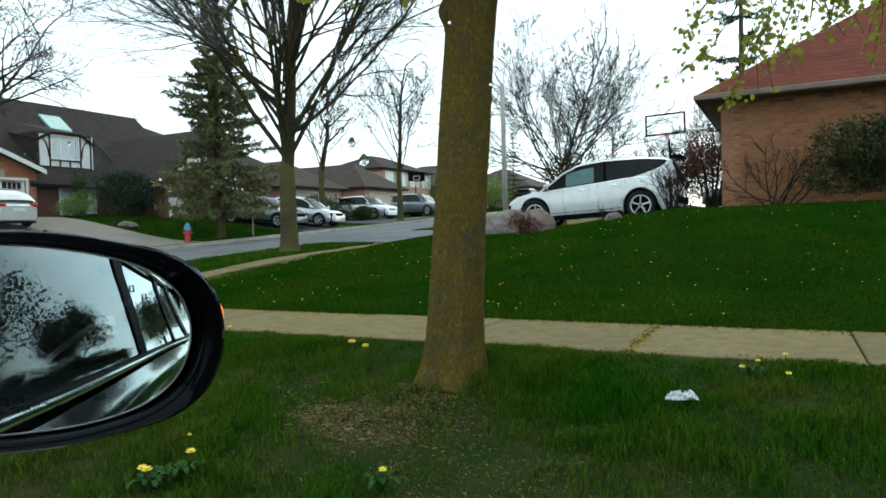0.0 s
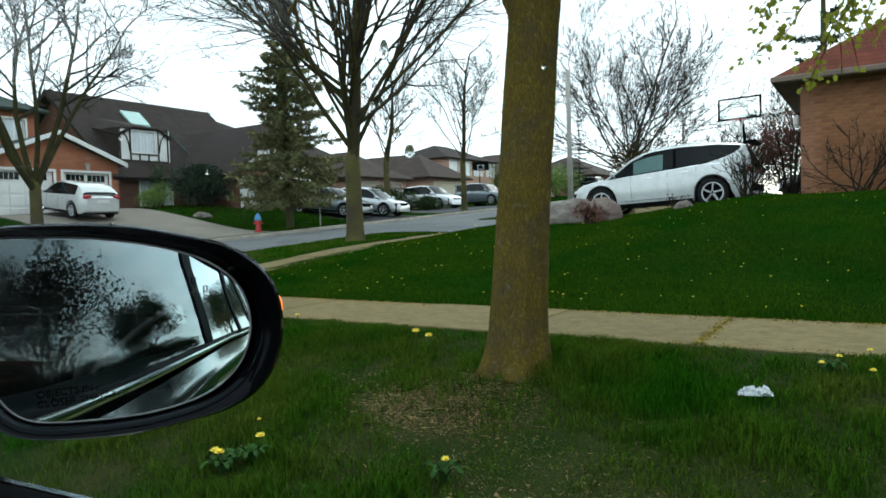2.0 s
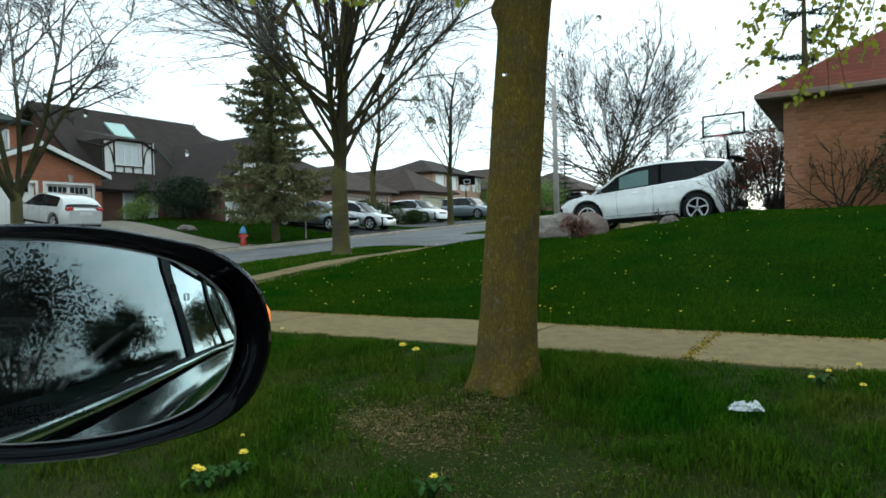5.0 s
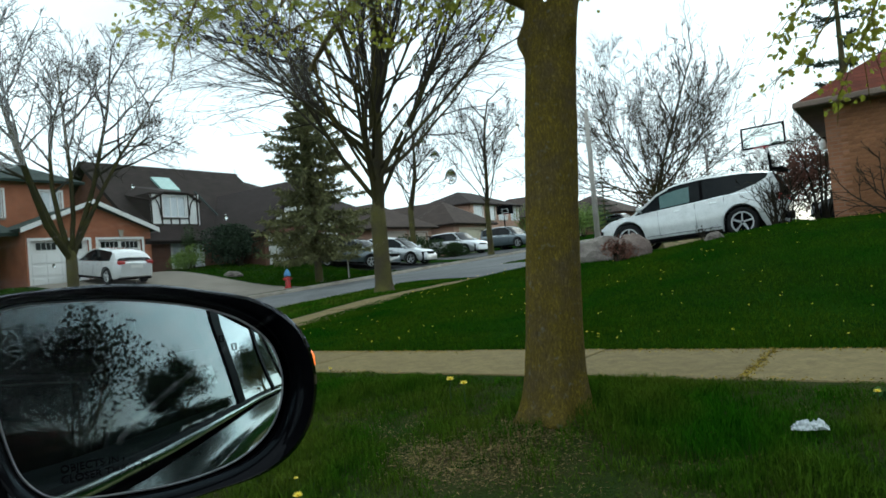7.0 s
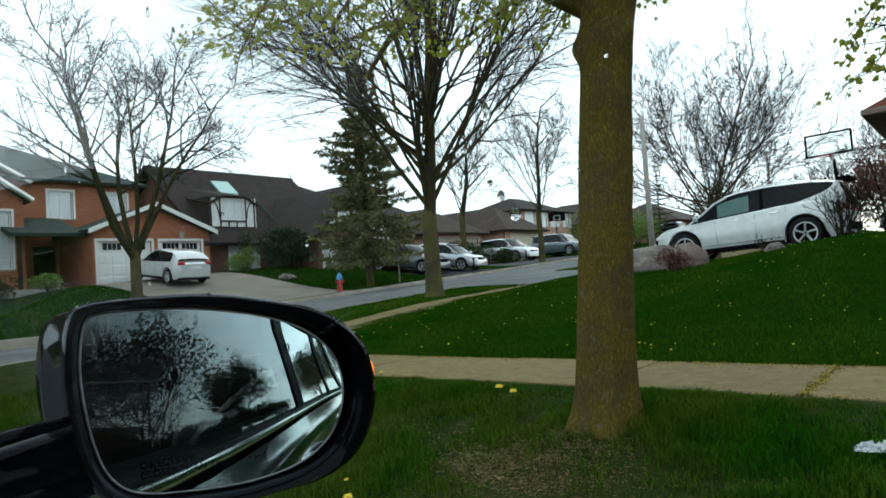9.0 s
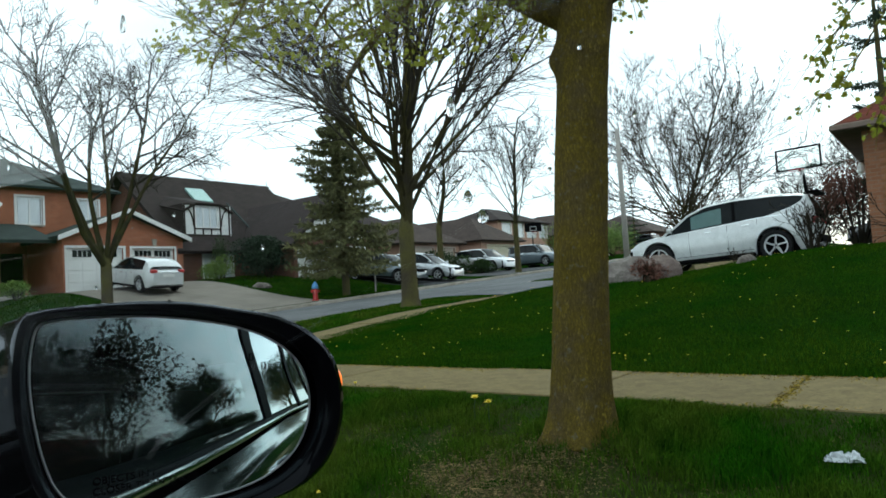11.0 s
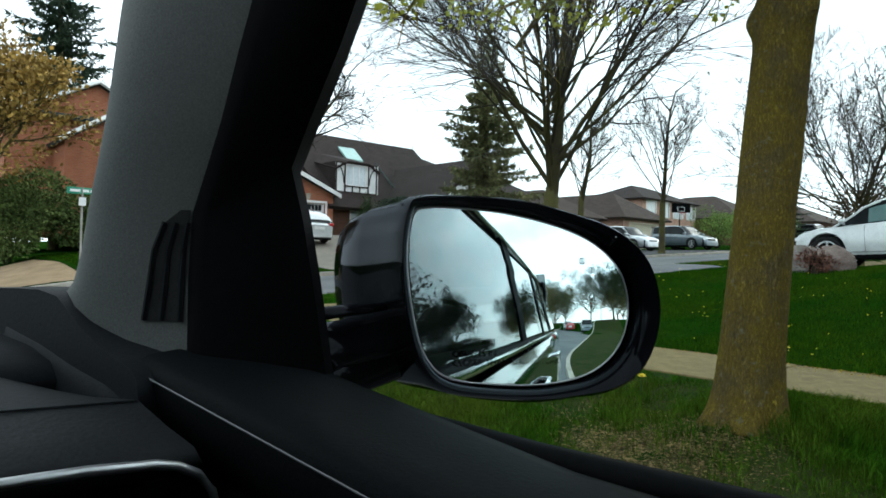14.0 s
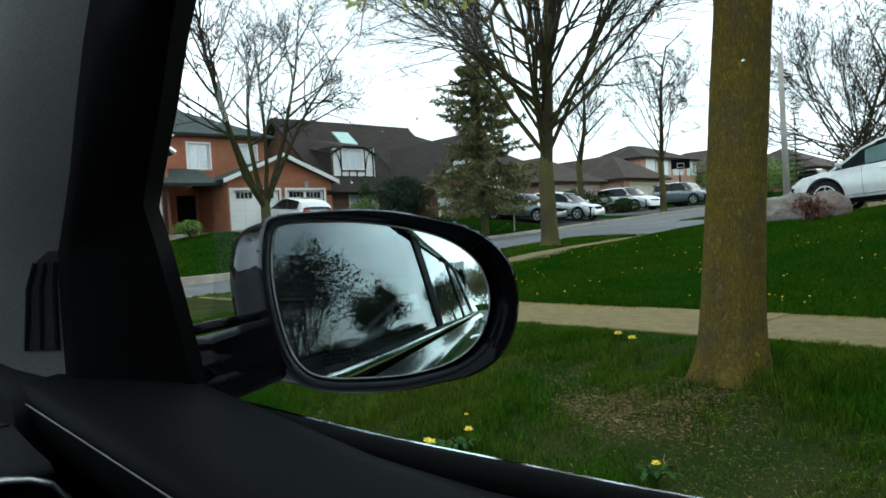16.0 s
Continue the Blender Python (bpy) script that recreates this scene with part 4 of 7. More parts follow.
def conifer(x, y, height, width, label, material, seed=5, bare=0.08, tiers=26, per=9, needles=16, name="tree"):
    """A conifer with whorls of drooping boughs, each with needle sprays."""
    rnd.seed(seed)
    t = thing(name, label, "tree", Matrix.Translation((x, y, ground(x, y) - 0.05)))
    part("trunk", Shape().tube([(0, 0, 0), (0, 0, height * 0.5), (0, 0, height)], [width * 0.05, width * 0.035, 0.02], 8), M_BARK2, t, smooth=True)
    s = Shape()
    for i in range(tiers):
        f = bare + (1 - bare) * i / tiers
        z = height * f
        reach = width * (1 - f) ** 0.86 * rnd.uniform(0.68, 1.16) + 0.05
        for k in range(per):
            a = 2 * math.pi * (k + rnd.random()) / per
            if rnd.random() < 0.1:
                continue
            L = reach * rnd.uniform(0.5, 1.12)
            out = Vector((math.cos(a), math.sin(a), 0))
            prev = Vector((0, 0, z))
            droop = 0.34 * (1 - f) + 0.05
            for j in range(1, 6):
                g = j / 5
                p = out * L * g + Vector((0, 0, z - L * droop * g + L * 0.2 * g * g * g))
                d = (p - prev).normalized()
                s.tube([prev, p], [0.02, 0.012], 3)
                for _ in range(needles):
                    q = prev.lerp(p, rnd.random())
                    nd = (d * 0.7 + wobble(Vector((0, 0, -0.35)), 1.0) * 0.8).normalized()
                    ln = rnd.uniform(0.12, 0.3) * (0.45 + 0.5 * width / 2.5) * min(1.0, 0.3 + 0.5 * reach)
                    sd = nd.cross(Vector((rnd.uniform(-1, 1), rnd.uniform(-1, 1), 0.3))).normalized() * ln * 0.11
                    kk = len(s.v)
                    s.v += [tuple(q - sd * 0.4), tuple(q + nd * ln * 0.5 + sd), tuple(q + nd * ln), tuple(q + nd * ln * 0.45 - sd)]
                    s.f.append((kk, kk + 1, kk + 2, kk + 3))
                prev = p
    part("foliage", s, material, t, "drooping needled boughs")
    return t


def bush(x, y, rx, ry, rz, label, material, leaves=1500, size=0.09, seed=9, name="bush", category="bush", up=0.0, z=None):
    """A rounded, uneven bush: bent stems and many small leaves towards the outside."""
    rnd.seed(seed)
    t = thing(name, label, category, Matrix.Translation((x, y, (ground(x, y) if z is None else z) - 0.03)))
    st, s = Shape(), Shape()
    for i in range(14):
        a, e = rnd.uniform(0, 6.28), rnd.uniform(0.3, 1.0)
        tip = Vector((rx * math.cos(a) * e * 0.8, ry * math.sin(a) * e * 0.8, rz * (1.15 - 0.5 * e) + up))
        st.tube([(0.1 * math.cos(a), 0.1 * math.sin(a), 0), tip * 0.5 + Vector((0, 0, 0.1)), tip], [0.025, 0.016, 0.006], 4)
    lumps = [(Vector((rnd.uniform(-1, 1), rnd.uniform(-1, 1), rnd.uniform(-0.6, 1))), rnd.uniform(0.35, 0.6)) for _ in range(12)]
    for _ in range(leaves):
        c, w = rnd.choice(lumps)
        u = Vector((rnd.gauss(0, 1), rnd.gauss(0, 1), rnd.gauss(0, 1))).normalized() * w * rnd.uniform(0.55, 1.05)
        q = c * 0.6 + u
        p = Vector((q.x * rx, q.y * ry, max(0.02, rz * (0.9 + q.z) * 0.62) + up))
        leaf(s, p, wobble(u.normalized(), 0.8), size * rnd.uniform(0.6, 1.4), False)
    part("stem", st, M_TWIG, t)
    part("foliage", s, material, t)
    return t


def near_maple():
    """The verge maple: a mossy trunk that forks overhead and sprays of young leaves."""
    rnd.seed(11)
    x, y = -1.877, 3.727
    z = ground(x, y) - 0.06
    t = thing("tree", "mossy-barked street maple with sparse young leaves", "tree", Matrix.Translation((x, y, z)))
    tr, rings = Shape(), []
    for i in range(150):
        f = i / 149
        h = 3.1 * f
        cx, cy = 0.2 * f - 0.03 * math.sin(3.0 * f), 0.19 * f
        base = 0.168 - 0.02 * f + 0.05 * math.exp(-h / 0.1) + 0.03 * math.exp(-h / 0.35) + 0.02 * ss(2.3, 2.6, h) - 0.05 * ss(2.65, 3.1, h)
        ring = []
        for k in range(72):
            a = 2 * math.pi * k / 72
            lump = 1 + 0.05 * noise.noise(Vector((math.cos(a) * 1.6, math.sin(a) * 1.6, h * 1.3))) + 0.028 * noise.noise(Vector((math.cos(a) * 6, math.sin(a) * 6, h * 3))) + 0.13 * math.exp(-h / 0.13) * math.sin(5 * a + 1) - 0.03 * (1 - abs(noise.noise(Vector((math.cos(a) * 7, math.sin(a) * 7, h * 2.2 + 9))))) ** 6 + 0.016 * noise.noise(Vector((math.cos(a) * 14, math.sin(a) * 14, h * 9)))
            for kz, ka, kr in ((2.3, 3.6, 0.06), (2.32, 5.9, 0.06), (1.95, 5.2, 0.03), (1.1, 4.6, 0.02)):
                lump += kr / 0.17 * math.exp(-((h - kz) / 0.09) ** 2 - (((a - ka + math.pi) % (2 * math.pi) - math.pi) / 0.4) ** 2)
            ring.append((cx + base * lump * math.cos(a), cy + base * lump * math.sin(a), h))
        rings.append(ring)
    tr.loft(rings)
    part("trunk", tr, M_BARK, t, "ochre-mossed furrowed trunk", smooth=True)
    limbs, lv, tips = Shape(), Shape(), []
    spec = {"levels": 3, "count": (6, 5, 4), "angle": 40, "ratio": 0.46, "from": 0.3, "bend": 0.12, "fine": 0.004, "droop": -0.14}
    for d, L, r, up in (((-0.8, -0.3, 0.5), 3.4, 0.115, -0.01), ((0.8, 0.2, 0.55), 3.4, 0.1, -0.01), ((-0.2, 0.5, 0.9), 4.5, 0.1, 0.05), ((0.5, -0.5, 0.7), 3.0, 0.07, -0.03), ((-0.8, 0.45, 0.5), 3.8, 0.08, -0.02), ((0.05, 0.1, 1.0), 5.0, 0.12, 0.05), ((0.85, 0.4, 0.38), 3.4, 0.08, -0.03), ((-0.5, -0.75, 0.5), 2.8, 0.07, -0.02)):
        grow(limbs, Vector((0.15, 0.15, 2.5 if r > 0.1 else 2.62)), Vector(d).normalized(), L, r, 0, spec, tips, up)
    for p, d in tips:
        if rnd.random() < 0.6:
            for _ in range(rnd.randint(6, 13)):
                leaf(lv, p + Vector((rnd.gauss(0, 1), rnd.gauss(0, 1), rnd.gauss(0, 1))) * 0.06, (wobble(d, 0.9) + Vector((0, 0, -0.5))).normalized(), rnd.uniform(0.022, 0.046))
    limbs.tube([(0.2, 0.18, 2.9), (0.9, 0.45, 3.45), (1.7, 0.85, 3.5), (2.45, 1.17, 3.14)], [0.06, 0.045, 0.035, 0.025], 7)
    # low sprays that hang from the first limbs
    for sx, sy, sz, n in ((-3.3, 2.2, 2.95, 6), (-3.9, 2.7, 3.15, 7), (-3.2, 2.6, 2.95, 8), (-2.7, 2.6, 3.0, 7), (-2.9, 3.1, 3.0, 8), (-2.4, 3.3, 2.95, 9), (-3.4, 3.6, 3.25, 8), (-2.2, 4.3, 3.15, 6), (-1.6, 4.4, 3.2, 5), (-0.5, 4.6, 2.35, 6), (-0.3, 4.65, 2.2, 6), (-0.1, 4.7, 2.35, 5), (-5.3, 3.25, 3.7, 8), (-4.5, 3.2, 3.3, 9), (-3.7, 3.15, 3.05, 9), (-2.9, 3.2, 2.95, 9), (-2.1, 3.2, 2.75, 8), (-1.85, 3.3, 2.75, 6), (-0.5, 4.4, 2.6, 8), (-0.15, 4.6, 2.5, 9), (0.2, 4.5, 2.45, 9), (0.5, 4.9, 2.55, 8), (-4.6, 3.3, 3.6, 8), (-1.3, 3.1, 2.95, 5), (0.1, 3.9, 2.5, 6)):
        end = Vector((sx - x, sy - y, sz - z))
        start = Vector((0.2, 0.18, 2.85)) if sx < -1.2 else Vector((2.4, 1.15, 3.15))
        arch = start.lerp(end, 0.55) + Vector((0, 0, 0.35 if sx < -1.2 else 0.2))
        limbs.tube([start, start.lerp(arch, 0.6) + Vector((0, 0, 0.08)), arch, end], [0.03, 0.016, 0.008, 0.003], 5)
        for k in range(n):
            d = wobble((end - arch).normalized(), 0.9)
            p = arch.lerp(end, rnd.uniform(0.35, 1.05))
            q = p + d * rnd.uniform(0.15, 0.4)
            limbs.tube([p, p.lerp(q, 0.5) + Vector((0, 0, 0.02)), q], [0.004, 0.003, 0.002], 3)
            for _ in range(rnd.randint(8, 17)):
                f = rnd.random()
                leaf(lv, p.lerp(q, f) + Vector((rnd.gauss(0, 1), rnd.gauss(0, 1), rnd.gauss(0, 1))) * 0.035, (wobble(d, 0.9) + Vector((0, 0, -0.5))).normalized(), rnd.uniform(0.022, 0.046))
    kept = Shape()
    for face in lv.f:
        c = sum((Vector(lv.v[i]) for i in face), Vector()) / len(face) + Vector((x, y, z))
        far = math.hypot(c.x, c.y)
        if c.z > (1.3 + 0.335 * far if c.x < -1.2 else 2.05) and (c.x > -0.17 * c.y or c.z > 1.3 + 0.34 * far):
            k = len(kept.v)
            kept.v += [lv.v[i] for i in face]
            kept.f.append(tuple(range(k, k + len(face))))
    lv = kept
    part("branchwork", limbs, M_BARK, t, "mossy limbs and twigs", smooth=True)
    part("foliage", lv, M_LEAF, t, "small yellow-green young leaves")
    return t


near_maple()
bare_tree(-12.1, 14.45, 11.2, 0.235, 2.25, 27, "leafless street tree with a mossy trunk", 62, {"count": (9, 7, 5), "limb": 0.34, "levels": 3, "angle": 26, "ratio": 0.44, "bend": 0.13, "rise": 0.05, "droop": -0.02, "fine": 0.0048, "leader": 0.4, "turn": 11}, 29)
bare_tree(-22.6, 11.25, 10.0, 0.19, 2.0, 6, "leafless wide-crowned tree on the front lawn", 48, {"count": (9, 9, 8), "angle": 46, "ratio": 0.42, "bend": 0.2, "limb": 0.62, "fine": 0.008, "rise": 0.13, "droop": 0.05, "from": 0.36}, 42)
bare_tree(-24.0, 31.7, 8.6, 0.19, 3.0, 14, "leafless street tree before the bungalows", 52, {"count": (7, 6, 4), "fine": 0.008, "limb": 0.24, "angle": 42, "ratio": 0.4, "leader": 0.45, "turn": 5}, 23, group="street trees", twig=M_GREYTWIG)
bare_tree(-21.4, 36.15, 9.8, 0.18, 3.0, 15, "slender leafless street tree", 60, {"count": (7, 6, 4), "fine": 0.008, "limb": 0.26, "angle": 44, "ratio": 0.38, "leader": 0.5, "turn": 4}, 24, group="street trees", twig=M_GREYTWIG)
bare_tree(-10.5, 34.4, 10.3, 0.25, 1.7, 32, "large leafless tree behind the white car", 74, {"count": (8, 7, 6), "angle": 40, "ratio": 0.4, "bend": 0.12, "rise": 0.07, "fine": 0.0075, "limb": 0.22, "leader": 0.22, "lead": 0.4, "turn": 7}, 25, twig=M_GREYTWIG)
bare_tree(-6.2, 42.0, 4.8, 0.12, 1.2, 12, "leafless tree behind the basketball hoop", 66, {"count": (6, 5, 4), "angle": 42, "fine": 0.008, "limb": 0.26, "leader": 0.3, "turn": 5}, 26, twig=M_GREYTWIG)
conifer(-21.55, 21.35, 10.9, 3.5, "tall drooping olive-green spruce on a lawn", M_SPRUCE, 31, 0.13, 24, 10, 44)
conifer(-21.4, 56.0, 7.5, 1.6, "distant dark conifer up the side street", M_PINE, 32, 0.05, 18, 8, 8)
conifer(-1.6, 31.5, 12.8, 3.4, "dark pine behind the red roof", M_PINE, 33, 0.25, 11, 5, 20)
conifer(-41.0, 8.2, 19.0, 5.6, "tall dark pine beyond the corner", M_PINE, 34, 0.15, 24, 10, 26)
conifer(-55.0, 44.0, 11.0, 3.0, "dark conifer behind the roofs", M_PINE, 35, 0.1, 16, 8, 8)
leafy_tree(-26.8, 2.9, 9.2, 0.17, 3.6, "small tree in ochre spring leaf", M_OCHRE, 8, 44, 0.17, 41, 32)
bush(-29.6, 4.3, 1.8, 2.1, 3.0, "large green hedge bush at the far corner", M_HEDGE, 15000, 0.12, 51)
bush(-29.2, 6.9, 1.5, 1.6, 2.3, "green hedge bush at the far corner", M_HEDGE, 9000, 0.12, 52)
bush(-30.6, 9.3, 0.8, 1.2, 1.0, "low dark shrub before the brick wing", M_BUSH, 3000, 0.08, 152)
bush(-30.2, 11.4, 0.7, 0.9, 0.75, "low green shrub by the porch", M_LIME, 2000, 0.07, 153)
bush(-28.6, 22.8, 1.4, 1.75, 1.95, "dark rounded evergreen bush", M_PINE, 11000, 0.1, 53)
bush(-29.8, 20.4, 0.9, 0.9, 1.1, "light green shrub by the window", M_LIME, 3500, 0.07, 54)
bush(-30.4, 21.2, 0.5, 0.5, 2.0, "slim green shrub by the window", M_BUSH, 1800, 0.07, 55)
bush(-27.3, 25.2, 1.3, 1.2, 1.6, "brown and green shrub by the driveway", M_OLIVE, 4000, 0.08, 56)
bush(-27.0, 36.2, 1.6, 1.4, 1.6, "dark clipped shrub by the garage", M_BUSH, 5000, 0.1, 57)
bush(-25.6, 38.2, 1.2, 1.0, 1.0, "low dark shrub on the lawn", M_BUSH, 3500, 0.1, 58)
bush(-24.6, 49.5, 2.2, 2.2, 3.0, "olive green bush up the street", M_LIME, 6000, 0.1, 59)
bush(-24.8, 56.5, 2.8, 2.5, 2.8, "yellow-green bush up the street", M_LIME, 6000, 0.12, 60)
bush(-26.0, 62.0, 2.8, 2.5, 2.6, "yellow-green bush far up the street", M_LIME, 6000, 0.12, 61)
bush(-14.0, 60.0, 3.0, 3.0, 3.2, "brown thicket up the street", M_OCHRE, 1000, 0.22, 62)
bush(1.8, 13.9, 1.6, 0.9, 1.22, "spreading dark juniper bush against the brick wall", M_JUNIPER, 34000, 0.05, 63)
bush(-1.95, 21.3, 1.25, 1.0, 1.7, "small maroon-leaved tree by the house", M_REDLEAF, 9000, 0.05, 64, "shrub", "shrub", 0.6)
bush(-4.5, 12.25, 0.3, 0.25, 0.42, "low maroon shrub before the boulder", M_REDLEAF, 1500, 0.035, 66, "shrub", "shrub")
bush(-9.5, 46.0, 5.0, 3.0, 3.6, "brown leafless thicket behind the gardens", M_THICKET, 5000, 0.16, 67)
bush(-3.0, 43.0, 5.0, 3.0, 3.8, "brown leafless thicket behind the driveway", M_THICKET, 5000, 0.16, 68)
bush(-17.0, 62.0, 5.0, 3.0, 4.5, "brown leafless thicket up the street", M_THICKET, 4000, 0.2, 69)
bare_tree(-3.0, 40.0, 6.0, 0.14, 1.6, 10, "leafless tree behind the corner house", 55, {"count": (6, 5, 4), "fine": 0.008, "limb": 0.26, "angle": 40, "leader": 0.3, "turn": 3}, 27, twig=M_GREYTWIG)
bush(-3.9, 20.5, 1.3, 0.9, 1.3, "brownish shrub behind the driveway", M_REDLEAF, 900, 0.09, 65)
for i, (x, y, hh, s_) in enumerate([(9, 10.5, 7.0, 71), (19, 12, 4.6, 72), (38, 13, 6, 74), (55, 14, 9, 75), (12, -13, 10, 76), (30, -14, 12, 77), (48, -13, 11, 78), (75, 9, 12, 79), (85, -14, 13, 80)]):
    leafy_tree(x, y, hh, 0.11, 1.5, "dark leafy roadside tree behind the car", M_DUSKLEAF, 7, 32, 0.15, s_, 52, "roadside trees behind", limbs=9, loose=2.2)
for x, y, hh, s_ in ((58, 2.5, 8.0, 171), (75, 7.0, 10.0, 172), (92, 12.0, 11.0, 173), (112, 18.0, 13.0, 174), (80, 27.5, 8.0, 175), (104, 37.0, 11.0, 176)):
    leafy_tree(x, y, hh, 0.14, 1.6, "olive-brown leafy tree far behind the car", M_OLIVE, 7, 30, 0.24, s_, 46, "roadside trees behind", limbs=8)
for i, (x, y, w_) in enumerate(((6.5, 9.5, 2.2), (12, 10, 3.0), (19, 11, 3.6), (28, 12, 4.2), (36, 13, 4.6))):
    bush(x, y + bend(x) * 0.7, w_, 1.6, 1.35, "dark hedge behind the verge", M_DUSKLEAF, 11000, 0.1, 81 + i)

# ---- parked cars ----


def curve_at(keys, u):
    for (a, p), (b, q) in zip(keys, keys[1:]):
        if u <= b:
            t = max(0.0, min(1.0, (u - a) / (b - a)))
            return p + (q - p) * (t * t * (3 - 2 * t) * 0.5 + t * 0.5)
    return keys[-1][1]


STYLES = {
    "crossover": dict(size=(5.0, 1.96, 1.74), belt=[(0, 0.8), (0.015, 0.98), (0.05, 1.13), (0.25, 1.16), (0.45, 1.09), (0.68, 1.04), (0.82, 1.0), (0.91, 0.93), (0.965, 0.8), (1, 0.55)],
                      roof=[(0.008, 1.2), (0.025, 1.46), (0.05, 1.61), (0.2, 1.7), (0.38, 1.74), (0.5, 1.71), (0.585, 1.63), (0.775, 1.03)], screen=0.57, wheels=(0.2, 0.8), r=0.39),
    "suv": dict(size=(4.95, 1.94, 1.74), belt=[(0, 1.0), (0.05, 1.15), (0.5, 1.1), (0.72, 1.03), (0.86, 0.95), (0.95, 0.8), (1, 0.55)],
                roof=[(0.015, 1.2), (0.05, 1.6), (0.12, 1.7), (0.4, 1.74), (0.55, 1.69), (0.745, 1.0)], screen=0.56, wheels=(0.2, 0.79), r=0.375),
    "hatch": dict(size=(4.3, 1.76, 1.46), belt=[(0, 0.85), (0.05, 0.98), (0.5, 0.92), (0.72, 0.9), (0.9, 0.8), (0.97, 0.66), (1, 0.5)],
                  roof=[(0.03, 1.0), (0.1, 1.28), (0.18, 1.4), (0.42, 1.46), (0.55, 1.41), (0.76, 0.9)], screen=0.55, wheels=(0.19, 0.8), r=0.32),
    "sedan": dict(size=(4.6, 1.78, 1.44), belt=[(0, 0.75), (0.03, 0.98), (0.2, 1.0), (0.5, 0.93), (0.72, 0.9), (0.9, 0.78), (0.97, 0.64), (1, 0.48)],
                  roof=[(0.14, 1.0), (0.3, 1.38), (0.42, 1.44), (0.55, 1.4), (0.75, 0.9)], screen=0.55, wheels=(0.2, 0.8), r=0.32),
}


